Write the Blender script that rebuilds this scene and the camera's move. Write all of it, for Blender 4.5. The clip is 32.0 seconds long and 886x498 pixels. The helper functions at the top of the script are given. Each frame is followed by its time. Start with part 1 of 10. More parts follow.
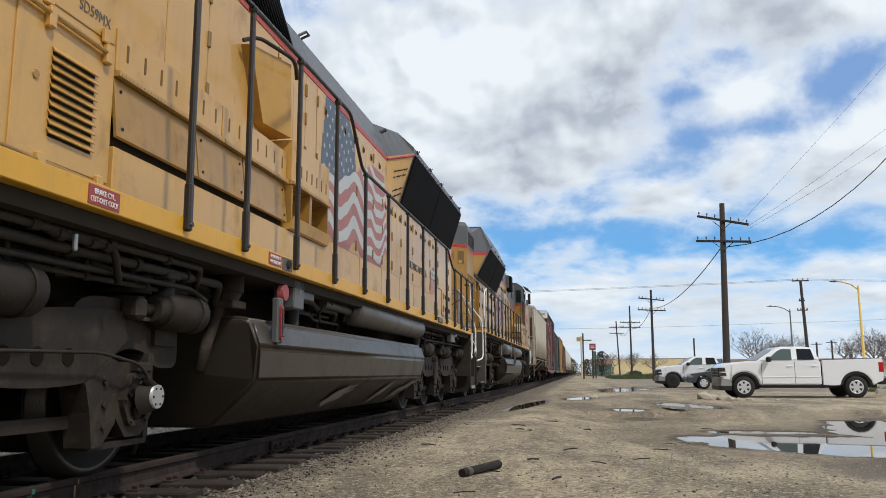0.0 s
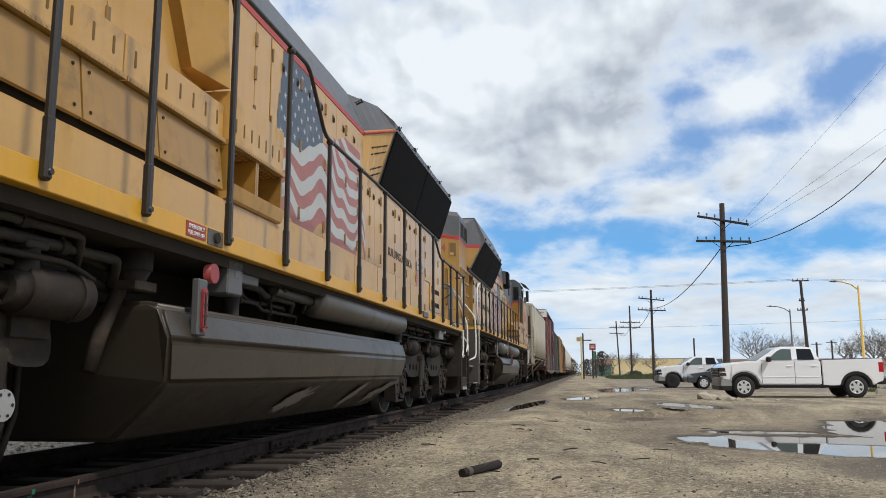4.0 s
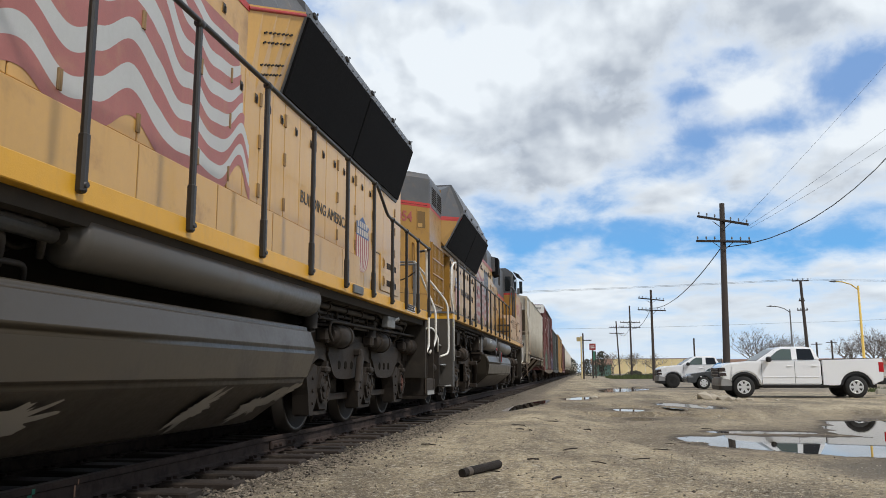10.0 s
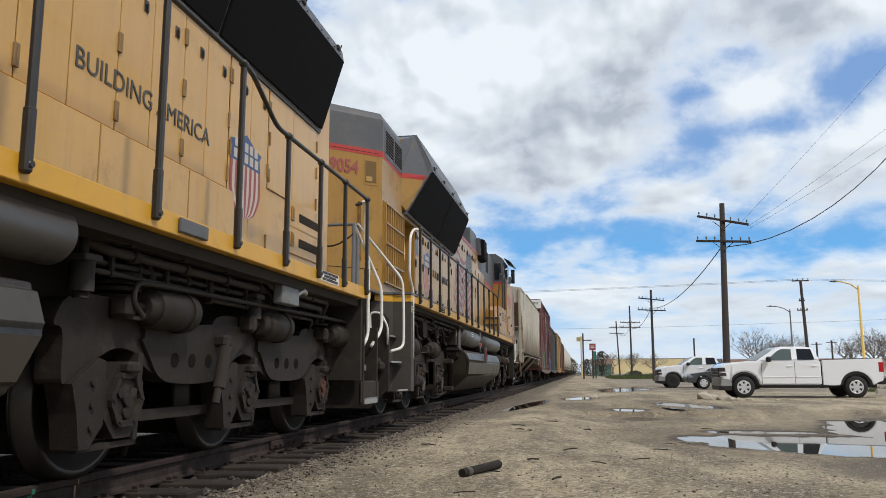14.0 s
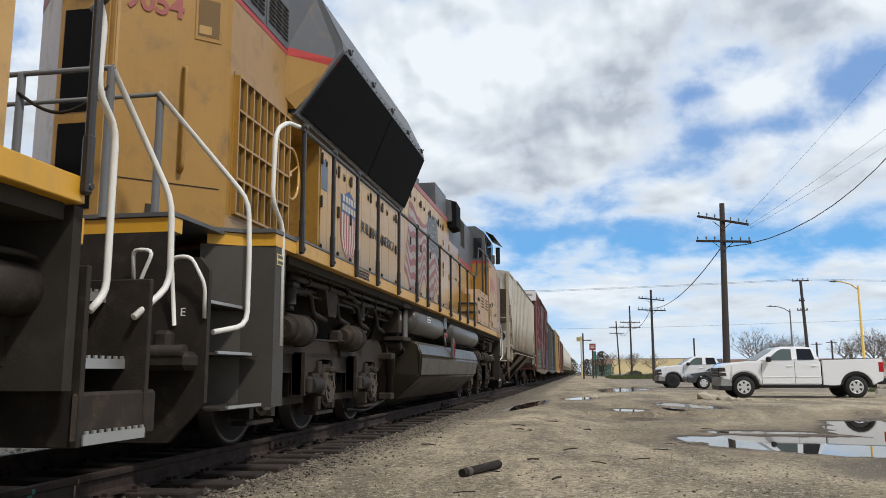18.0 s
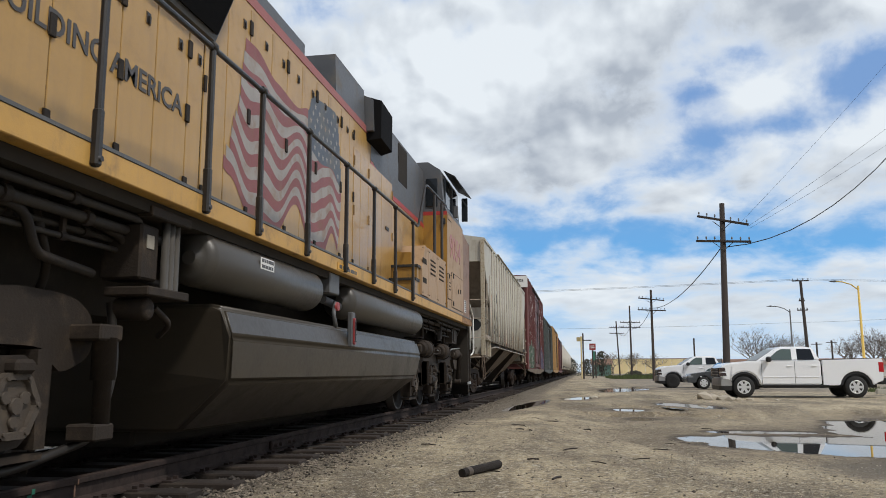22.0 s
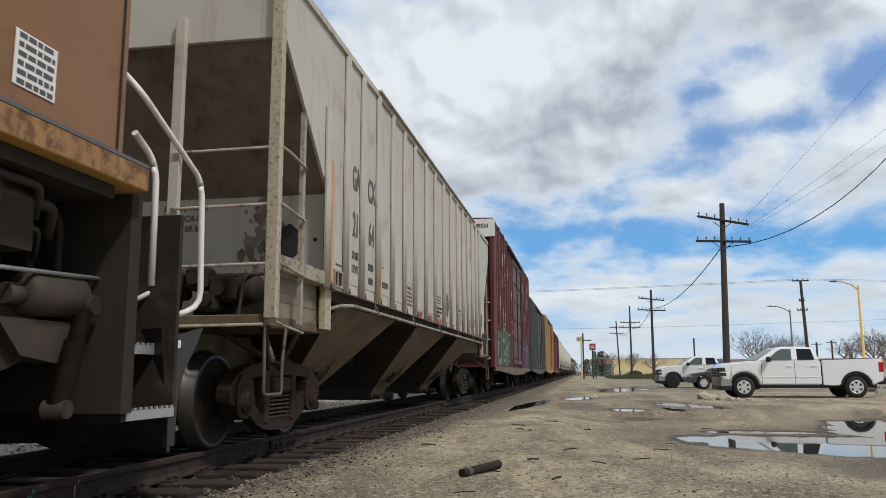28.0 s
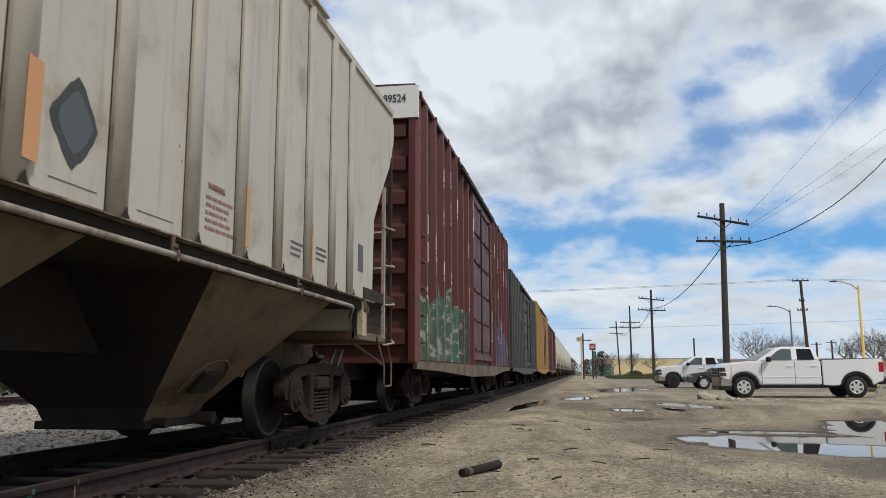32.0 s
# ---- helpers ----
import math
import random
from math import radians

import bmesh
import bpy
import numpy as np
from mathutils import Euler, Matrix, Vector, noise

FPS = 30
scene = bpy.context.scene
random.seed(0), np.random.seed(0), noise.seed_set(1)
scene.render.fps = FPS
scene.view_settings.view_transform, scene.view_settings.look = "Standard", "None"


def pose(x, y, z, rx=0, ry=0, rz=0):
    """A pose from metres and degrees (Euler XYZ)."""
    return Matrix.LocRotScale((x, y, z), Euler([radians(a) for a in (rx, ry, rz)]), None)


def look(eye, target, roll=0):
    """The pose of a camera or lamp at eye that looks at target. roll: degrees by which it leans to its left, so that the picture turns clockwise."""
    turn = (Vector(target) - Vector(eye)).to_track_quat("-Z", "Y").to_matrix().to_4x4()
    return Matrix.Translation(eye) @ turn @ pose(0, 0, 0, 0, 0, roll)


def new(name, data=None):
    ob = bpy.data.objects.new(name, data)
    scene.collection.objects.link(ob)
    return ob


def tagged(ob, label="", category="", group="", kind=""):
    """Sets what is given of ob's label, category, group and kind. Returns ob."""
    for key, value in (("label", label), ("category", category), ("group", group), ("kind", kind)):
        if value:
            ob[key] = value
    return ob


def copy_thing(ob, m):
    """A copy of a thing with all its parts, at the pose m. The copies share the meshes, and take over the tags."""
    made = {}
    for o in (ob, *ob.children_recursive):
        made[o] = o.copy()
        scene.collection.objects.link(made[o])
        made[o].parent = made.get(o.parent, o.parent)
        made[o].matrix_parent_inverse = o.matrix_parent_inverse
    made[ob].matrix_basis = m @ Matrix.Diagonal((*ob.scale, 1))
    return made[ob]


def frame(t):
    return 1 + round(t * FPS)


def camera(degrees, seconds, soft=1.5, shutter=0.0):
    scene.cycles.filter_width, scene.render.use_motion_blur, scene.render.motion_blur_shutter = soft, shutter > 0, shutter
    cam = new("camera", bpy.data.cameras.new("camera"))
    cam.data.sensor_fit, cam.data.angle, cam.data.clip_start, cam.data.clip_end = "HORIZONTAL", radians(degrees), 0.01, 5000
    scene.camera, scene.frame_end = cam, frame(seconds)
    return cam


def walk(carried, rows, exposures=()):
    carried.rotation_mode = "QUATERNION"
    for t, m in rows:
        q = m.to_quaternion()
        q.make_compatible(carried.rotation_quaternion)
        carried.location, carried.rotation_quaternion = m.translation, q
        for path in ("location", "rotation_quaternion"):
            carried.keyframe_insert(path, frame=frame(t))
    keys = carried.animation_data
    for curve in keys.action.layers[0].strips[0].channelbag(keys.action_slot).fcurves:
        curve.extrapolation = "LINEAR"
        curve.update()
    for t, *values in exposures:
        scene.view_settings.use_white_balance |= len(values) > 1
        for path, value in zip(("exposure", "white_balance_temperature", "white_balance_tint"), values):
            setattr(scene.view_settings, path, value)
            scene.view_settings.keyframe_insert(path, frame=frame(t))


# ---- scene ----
# The eye is on the dirt beside a railway track that runs along +y; metres, z up, z = 0 on the dirt.
cam = camera(58.49, 32.0, soft=0.9, shutter=0.12)
EYE = Vector((0.0, 0.0, 0.84))
CAMERA_POSE = look(EYE, EYE + Vector((-0.16845, 0.97357, 0.15424)), -0.2)
walk(cam, [(0.0, CAMERA_POSE), (32.0, CAMERA_POSE)], [(0.0, 0.02), (14.0, 0.02), (18.0, 0.04), (20.0, 0.03), (22.0, -0.06), (26.0, -0.09), (32.0, -0.13)])

XC = -4.15          # the near track's centre line
RAIL = 0.15         # top of rail
# how far the train has rolled towards the camera, at each full second
ROLLED = [0.0, 0.098, 0.367, 0.839, 1.476, 2.200, 2.978, 3.740, 4.370, 4.992, 5.713, 6.614, 7.573, 8.667, 9.870, 11.150,
          12.520, 13.983, 15.620, 17.341, 19.141, 21.050, 23.092, 25.274, 27.560, 29.990, 32.570, 35.270, 38.040, 40.806,
          43.690, 46.660, 49.700]


def rolled(t):
    """Catmull-Rom through ROLLED."""
    i = min(int(t), 31)
    u = t - i
    p = [ROLLED[max(i - 1, 0)], ROLLED[i], ROLLED[i + 1], ROLLED[min(i + 2, 32)] if i < 31 else 2 * ROLLED[32] - ROLLED[31]]
    if i == 0:
        p[0] = ROLLED[1]
    return 0.5 * (2 * p[1] + (p[2] - p[0]) * u + (2 * p[0] - 5 * p[1] + 4 * p[2] - p[3]) * u * u
                  + (3 * p[1] - p[0] - 3 * p[2] + p[3]) * u ** 3)


# ---------------------------------------------------------------- light
SUN_EL, SUN_AZ = 52.0, 126.0     # degrees; azimuth from +y towards +x
world = bpy.data.worlds.new("world")
scene.world = world
world.use_nodes = True
scene.view_settings.exposure = 0.0


class Net:
    """Small helper to write node networks."""

    def __init__(self, tree):
        self.t = tree
        tree.nodes.clear()

    def node(self, kind, **sets):
        n = self.t.nodes.new(kind)
        for key, value in sets.items():
            n.inputs[key].default_value = value
        return n

    def link(self, a, b):
        self.t.links.new(a, b)

    def put(self, sock, v):
        if isinstance(v, (int, float, tuple)):
            sock.default_value = v
        else:
            self.link(v, sock)

    def math(self, op, a, b=0.0, c=0.0, clamp=False):
        n = self.t.nodes.new("ShaderNodeMath")
        n.operation, n.use_clamp = op, clamp
        for s, v in zip(n.inputs, (a, b, c)):
            self.put(s, v)
        return n.outputs[0]

    def mix(self, f, a, b, blend="MIX"):
        n = self.t.nodes.new("ShaderNodeMix")
        n.data_type, n.blend_type, n.clamp_factor = "RGBA", blend, True
        for s, v in ((n.inputs[0], f), (n.inputs[6], a), (n.inputs[7], b)):
            self.put(s, (*v, 1) if isinstance(v, tuple) and len(v) == 3 else v)
        return n.outputs[2]

    def ramp(self, v, lo, hi):
        n = self.t.nodes.new("ShaderNodeMapRange")
        n.interpolation_type = "SMOOTHSTEP"
        self.put(n.inputs[0], v)
        n.inputs[1].default_value, n.inputs[2].default_value = lo, hi
        return n.outputs[0]

    def noise(self, vec, scale, detail=4.0, rough=0.55, warp=0.0):
        n = self.t.nodes.new("ShaderNodeTexNoise")
        self.put(n.inputs["Vector"], vec)
        n.inputs["Scale"].default_value, n.inputs["Detail"].default_value = scale, detail
        n.inputs["Roughness"].default_value, n.inputs["Distortion"].default_value = rough, warp
        return n.outputs["Fac"]

    def scaled(self, vec, s):
        n = self.t.nodes.new("ShaderNodeMapping")
        self.put(n.inputs["Vector"], vec)
        n.inputs["Scale"].default_value = s
        return n.outputs[0]

    def math_vec(self, vec, off):
        n = self.t.nodes.new("ShaderNodeVectorMath")
        n.operation = "ADD"
        self.put(n.inputs[0], vec)
        n.inputs[1].default_value = off
        return n.outputs[0]

    def coords(self, which="Object"):
        return self.t.nodes.new("ShaderNodeTexCoord").outputs[which]

    def xyz(self, vec):
        n = self.t.nodes.new("ShaderNodeSeparateXYZ")
        self.put(n.inputs[0], vec)
        return n.outputs

    def combine(self, x, y, z):
        n = self.t.nodes.new("ShaderNodeCombineXYZ")
        for s, v in zip(n.inputs, (x, y, z)):
            self.put(s, v)
        return n.outputs[0]


# gaps (negative) and banks (positive) of the cloud cover, then its grey bellies and bright tops: azimuth, elevation, two radii in degrees, amount
SKY_HOLES = ((6.0, 9.7, 14.0, 1.9, -0.22), (-3.5, 9.5, 3.5, 1.2, -0.12), (17.5, 8.2, 4.0, 1.3, -0.12), (7.2, 19.4, 1.8, 1.1, -0.22), (8.9, 18.9, 2.0, 0.6, -0.16), (11.5, 21.4, 1.3, 0.5, -0.14),
             (19.4, 18.7, 1.8, 1.8, -0.17), (8.3, 15.8, 2.6, 0.8, -0.16), (11.2, 16.2, 2.4, 0.7, -0.12), (13.6, 16.4, 2.2, 0.8, -0.13), (1.7, 12.7, 3.0, 0.6, -0.10),
             (-16.0, 19.0, 15.0, 7.0, 0.22), (-1.0, 17.0, 6.0, 3.6, 0.20), (2.0, 24.5, 14.0, 3.0, 0.20), (12.4, 18.7, 2.4, 1.1, 0.16), (18.9, 15.2, 3.0, 1.3, 0.14), (18.6, 11.4, 5.0, 1.6, 0.12),
             (8.3, 12.5, 4.0, 0.6, 0.10), (2.4, 11.0, 4.0, 0.6, 0.09), (0.0, 5.2, 60.0, 1.9, 0.07), (16.0, 23.4, 6.0, 1.6, 0.16))
SKY_GREYS = ((-3.5, 16.5, 3.6, 2.2, 0.30), (0.7, 19.0, 3.6, 1.8, 0.26), (4.0, 20.8, 3.5, 1.2, 0.22), (-1.8, 13.4, 3.5, 0.9, 0.22), (8.3, 12.5, 4.0, 0.6, 0.30), (18.4, 10.8, 4.0, 1.2, 0.30),
             (-3.3, 25.6, 3.5, 1.2, 0.35), (14.9, 23.3, 3.0, 1.0, 0.2), (-12.0, 21.4, 6.0, 3.0, -0.5), (0.2, 16.7, 2.2, 0.9, -0.5), (4.6, 15.7, 2.2, 0.9, -0.35), (12.5, 18.6, 3.0, 1.4, -0.6),
             (18.9, 15.6, 2.4, 1.1, -0.5), (-9.5, 17.0, 3.0, 3.0, 0.10))


def cloudy(w, vec, tuned):
    """Cloud colour and cover for a unit direction. tuned: the view's own gaps and banks."""
    x, y, z = w.xyz(vec)
    up = w.math("MAXIMUM", z, 0.0)
    den = w.math("ADD", up, 0.16)
    flat = w.combine(w.math("DIVIDE", x, den), w.math("DIVIDE", y, den), 0.0)
    if tuned:
        az0 = w.math("MULTIPLY", w.math("ARCTAN2", x, y), 57.2958)
        el0 = w.math("MULTIPLY", w.math("ARCSINE", z), 57.2958)
        flat = w.combine(w.math("MULTIPLY", az0, 0.062), w.math("MULTIPLY", w.math("LOGARITHM", w.math("ADD", w.math("MAXIMUM", el0, 0.0), 4.0), 2.71828), 2.3), 0.0)
    n1 = w.noise(w.scaled(flat, (1.0, 0.8, 1.0)), 2.3, 10.0, 0.54 if tuned else 0.60, 0.2)
    soft = w.noise(w.scaled(flat, (1.0, 0.8, 1.0)), 2.3, 3.5, 0.5, 0.2)
    lit = w.noise(w.scaled(w.math_vec(flat, (0.03, 0.07, 0.0) if tuned else (0.05, -0.10, 0.0)), (1.0, 0.8, 1.0)), 2.3, 3.5, 0.5, 0.2)
    n2 = w.noise(flat, 1.1, 6.0, 0.55)
    cover = w.math("ADD", n1, -0.02)
    if tuned:
        az = w.math("MULTIPLY", w.math("ARCTAN2", x, y), 57.2958)
        el = w.math("MULTIPLY", w.math("ARCSINE", z), 57.2958)

        def spot(a, e, ra, re, amount):
            da = w.math("DIVIDE", w.math("SUBTRACT", az, a), ra)
            de = w.math("DIVIDE", w.math("SUBTRACT", el, e), re)
            r = w.math("ADD", w.math("MULTIPLY", da, da), w.math("MULTIPLY", de, de))
            return w.math("MULTIPLY", w.math("EXPONENT", w.math("MULTIPLY", r, -1.0)), amount)

        cover = w.math("ADD", w.math("MULTIPLY", w.math("SUBTRACT", n1, 0.5), 1.15), 0.50)
        for s in SKY_HOLES:
            cover = w.math("ADD", cover, spot(*s))
    wisp = w.noise(w.scaled(flat, (1.0, 0.7, 1.0)), 6.0, 10.0, 0.62, 0.3)
    cover = w.math("ADD", cover, w.math("MULTIPLY", w.math("SUBTRACT", wisp, 0.5), 0.34 if tuned else 0.16))
    fac = w.ramp(cover, 0.22 if tuned else 0.29, 0.66 if tuned else 0.585)
    relief = w.math("MULTIPLY", w.math("SUBTRACT", lit, soft), 3.6 if tuned else 2.6)
    if tuned:
        for s in SKY_GREYS:
            relief = w.math("ADD", relief, spot(*s))
        n2 = w.math("ADD", w.math("MULTIPLY", w.math("SUBTRACT", n2, 0.5), 0.6), 0.50)
    shade = w.math("ADD", w.math("ADD", w.ramp(n2, 0.36, 0.66), relief), w.math("MULTIPLY", w.math("SUBTRACT", wisp, 0.5), 0.35), clamp=True)
    thick = w.ramp(cover, 0.42, 0.72)
    return fac, shade, thick, z


w = Net(world.node_tree)
sky = w.t.nodes.new("ShaderNodeTexSky")
sky.sky_type, sky.sun_disc = "NISHITA", False
sky.sun_elevation, sky.sun_rotation = radians(SUN_EL), radians(SUN_AZ)
blue = w.mix(1.0, sky.outputs[0], (0.10, 0.10, 0.10), "MULTIPLY")
fac, shade, thick, zz = cloudy(w, w.coords("Generated"), False)
cloud = w.mix(shade, (0.92, 0.93, 0.95), (0.55, 0.57, 0.61))
bg = w.t.nodes.new("ShaderNodeBackground")
w.link(w.mix(w.math("MULTIPLY", fac, 0.9), blue, cloud), bg.inputs[0])
bg.inputs[1].default_value = 0.82
out = w.t.nodes.new("ShaderNodeOutputWorld")
w.link(bg.outputs[0], out.inputs[0])

sun = new("sun", bpy.data.lights.new("sun", "SUN"))
sun.data.energy, sun.data.angle, sun.data.color = 2.25, radians(5.0), (1.0, 0.96, 0.895)
sd = Vector((math.sin(radians(SUN_AZ)) * math.cos(radians(SUN_EL)), math.cos(radians(SUN_AZ)) * math.cos(radians(SUN_EL)), math.sin(radians(SUN_EL))))
sun.matrix_world = look(sd * 100, (0, 0, 0))


# ---------------------------------------------------------------- materials
MATS = {}


def mat(name, color, rough=0.6, metal=0.0, var=0.18, scale=2.0, fine=25.0, dirt=None, dirt_at=(0.5, 0.75), streak=0.0, bump=0.15, bump_scale=90.0,
        coat=0.0, rand=0.0, island=False, wave=0.0):
    """A painted, rusty or earthy surface: base colour varied at two scales, dirt patches, rain streaks, fine relief."""
    if name in MATS:
        return MATS[name]
    m = bpy.data.materials.new(name)
    m.use_nodes = True
    w = Net(m.node_tree)
    b = w.t.nodes.new("ShaderNodeBsdfPrincipled")
    o = w.t.nodes.new("ShaderNodeOutputMaterial")
    w.link(b.outputs[0], o.inputs[0])
    co = w.coords()
    big = w.noise(co, scale, 5.0, 0.6)
    small = w.noise(co, fine, 3.0, 0.6)
    tone = w.math("ADD", w.math("MULTIPLY", w.math("SUBTRACT", big, 0.5), 2 * var), w.math("MULTIPLY", w.math("SUBTRACT", small, 0.5), var))
    if rand:
        if island:
            r = w.t.nodes.new("ShaderNodeNewGeometry").outputs["Random Per Island"]
        else:
            r = w.t.nodes.new("ShaderNodeObjectInfo").outputs["Random"]
        tone = w.math("ADD", tone, w.math("MULTIPLY", w.math("SUBTRACT", r, 0.5), 2 * rand))
    gain = w.math("ADD", tone, 1.0)
    col = w.mix(1.0, color, w.combine(gain, gain, gain), "MULTIPLY")
    rg = w.math("ADD", w.math("MULTIPLY", w.math("SUBTRACT", small, 0.5), 0.25), rough)
    if dirt:
        d = w.ramp(w.noise(co, scale * 1.7, 7.0, 0.65, 0.3), *dirt_at)
        col = w.mix(d, col, dirt)
        rg = w.math("ADD", rg, w.math("MULTIPLY", d, 0.2))
    if streak:
        s = w.ramp(w.noise(w.scaled(co, (9.0, 9.0, 0.7)), 1.0, 5.0, 0.6), 0.52, 0.78)
        col = w.mix(w.math("MULTIPLY", s, streak), col, dirt or (0.06, 0.05, 0.04))
    w.put(b.inputs["Base Color"], col)
    w.put(b.inputs["Roughness"], w.math("MINIMUM", w.math("MAXIMUM", rg, 0.05), 1.0))
    b.inputs["Metallic"].default_value = metal
    if coat:
        b.inputs["Coat Weight"].default_value, b.inputs["Coat Roughness"].default_value = coat, 0.12
    if bump:
        bp = w.t.nodes.new("ShaderNodeBump")
        bp.inputs["Strength"].default_value, bp.inputs["Distance"].default_value = bump, 0.01
        w.put(bp.inputs["Height"], w.noise(co, bump_scale, 4.0, 0.6))
        if wave:
            dent = w.t.nodes.new("ShaderNodeBump")
            dent.inputs["Strength"].default_value, dent.inputs["Distance"].default_value = wave, 0.03
            w.put(dent.inputs["Height"], w.noise(w.scaled(co, (1.0, 1.0, 0.6)), 2.4, 2.0, 0.5))
            w.link(dent.outputs[0], bp.inputs["Normal"])
            w.link(dent.outputs[0], b.inputs["Coat Normal"])
        w.link(bp.outputs[0], b.inputs["Normal"])
    MATS[name] = m
    return m


def plain(name, color, rough=0.4, metal=0.0, glow=0.0, trans=0.0, ior=1.45):
    if name in MATS:
        return MATS[name]
    m = bpy.data.materials.new(name)
    m.use_nodes = True
    b = m.node_tree.nodes["Principled BSDF"]
    b.inputs["Base Color"].default_value = (*color, 1)
    b.inputs["Roughness"].default_value, b.inputs["Metallic"].default_value = rough, metal
    b.inputs["Transmission Weight"].default_value, b.inputs["IOR"].default_value = trans, ior
    if glow:
        b.inputs["Emission Color"].default_value, b.inputs["Emission Strength"].default_value = (*color, 1), glow
    MATS[name] = m
    return m


YELLOW = mat("aged_yellow_paint", (0.58, 0.335, 0.088), 0.42, var=0.12, scale=1.2, dirt=(0.33, 0.19, 0.07), dirt_at=(0.52, 0.80), streak=0.22, bump=0.05, coat=0.45, wave=0.35)
YELLOW2 = mat("weathered_tan_yellow_paint", (0.47, 0.278, 0.080), 0.40, var=0.16, scale=1.4, dirt=(0.35, 0.215, 0.08), dirt_at=(0.50, 0.75), streak=0.45, bump=0.06, coat=0.3, wave=0.4)
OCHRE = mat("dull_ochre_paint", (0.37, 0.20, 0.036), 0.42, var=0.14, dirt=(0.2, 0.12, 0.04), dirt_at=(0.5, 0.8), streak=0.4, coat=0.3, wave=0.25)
SILL = mat("bright_sill_yellow", (0.66, 0.35, 0.03), 0.4, var=0.12, scale=2.5, dirt=(0.40, 0.26, 0.10), dirt_at=(0.55, 0.85), streak=0.3)
TANSILL = mat("faded_sill_yellow", (0.56, 0.325, 0.085), 0.5, var=0.15, scale=2.0, dirt=(0.25, 0.17, 0.10), dirt_at=(0.5, 0.8), streak=0.4)
TANNOSE = mat("pinkish_faded_paint", (0.43, 0.285, 0.165), 0.55, var=0.14, dirt=(0.27, 0.165, 0.085), dirt_at=(0.5, 0.8), streak=0.35)
ROOFGREY = mat("dark_grey_roof_paint", (0.10, 0.105, 0.115), 0.45, var=0.2, dirt=(0.16, 0.14, 0.12), streak=0.2)
RED = mat("red_stripe_paint", (0.45, 0.045, 0.04), 0.45, var=0.12, streak=0.1)
BLACK = mat("black_rail_paint", (0.022, 0.019, 0.017), 0.42, var=0.3, scale=5.0, dirt=(0.075, 0.055, 0.04), dirt_at=(0.55, 0.85))
GREYPAINT = mat("grey_paint", (0.10, 0.103, 0.107), 0.5, var=0.15, dirt=(0.1, 0.085, 0.07))
RUNGEAR = mat("grimy_running_gear", (0.023, 0.0175, 0.0135), 0.7, var=0.4, scale=3.5, dirt=(0.060, 0.046, 0.034), dirt_at=(0.48, 0.78), bump=0.3, bump_scale=60)
RUNGEAR2 = mat("dusty_running_gear", (0.028, 0.0205, 0.015), 0.75, var=0.4, scale=3.0, dirt=(0.078, 0.056, 0.039), dirt_at=(0.48, 0.78), bump=0.3, bump_scale=60)
UNDER = mat("black_underframe", (0.036, 0.031, 0.026), 0.9, var=0.35, scale=2.5, dirt=(0.055, 0.046, 0.037), dirt_at=(0.5, 0.8))
UNDER.node_tree.nodes["Principled BSDF"].inputs["Specular IOR Level"].default_value = 0.2
TANK = mat("grey_fuel_tank_paint", (0.049, 0.040, 0.029), 0.37, var=0.15, scale=1.0, dirt=(0.042, 0.035, 0.028), dirt_at=(0.45, 0.8), streak=0.25, bump=0.0)
AIRTANK = mat("grey_air_tank_paint", (0.066, 0.060, 0.052), 0.38, var=0.12, scale=1.3, dirt=(0.08, 0.07, 0.06), streak=0.15, bump=0.03)
HOLE = plain("deep_black", (0.018, 0.016, 0.014), 1.0)
HOLE.node_tree.nodes["Principled BSDF"].inputs["Specular IOR Level"].default_value = 0.0
PEEL = mat("bare_primer_patch", (0.30, 0.28, 0.25), 0.6, var=0.15)
STEELW = mat("worn_wheel_steel", (0.017, 0.013, 0.0105), 0.75, 0.0, var=0.3, scale=5)
for dull in (RUNGEAR, RUNGEAR2, STEELW):
    dull.node_tree.nodes["Principled BSDF"].inputs["Specular IOR Level"].default_value = 0.34
TREAD = mat("polished_tread_steel", (0.065, 0.059, 0.054), 0.45, 0.8, var=0.1)
SCREEN = mat("black_radiator_screen", (0.007, 0.007, 0.008), 0.9, var=0.2)
SCREEN.node_tree.nodes["Principled BSDF"].inputs["Specular IOR Level"].default_value = 0.12
WHITERAIL = mat("white_handrail_paint", (0.80, 0.79, 0.75), 0.45, var=0.08, dirt=(0.35, 0.3, 0.24), dirt_at=(0.62, 0.9), streak=0.2)
WHITE = mat("white_decal", (0.78, 0.77, 0.74), 0.5, var=0.06, dirt=(0.5, 0.46, 0.4), dirt_at=(0.6, 0.9))
MURALW = mat("faded_white_paint", (0.49, 0.505, 0.50), 0.45, var=0.15, dirt=(0.5, 0.5, 0.52), dirt_at=(0.45, 0.8), streak=0.2)
MURALR = mat("faded_red_paint", (0.37, 0.135, 0.12), 0.45, var=0.25, dirt=(0.42, 0.24, 0.16), dirt_at=(0.5, 0.85), streak=0.2)
MURALB = mat("faded_blue_paint", (0.07, 0.095, 0.14), 0.45, var=0.3, dirt=(0.20, 0.24, 0.26), dirt_at=(0.5, 0.8), streak=0.2)
LETTER = mat("dark_grey_lettering", (0.075, 0.07, 0.07), 0.5, var=0.1)
REDTXT = mat("red_lettering", (0.34, 0.085, 0.075), 0.5, var=0.1)
SHIELDRED = mat("emblem_red", (0.34, 0.075, 0.07), 0.5, var=0.15)
SHIELDWHITE = mat("emblem_white", (0.56, 0.50, 0.42), 0.5, var=0.12)
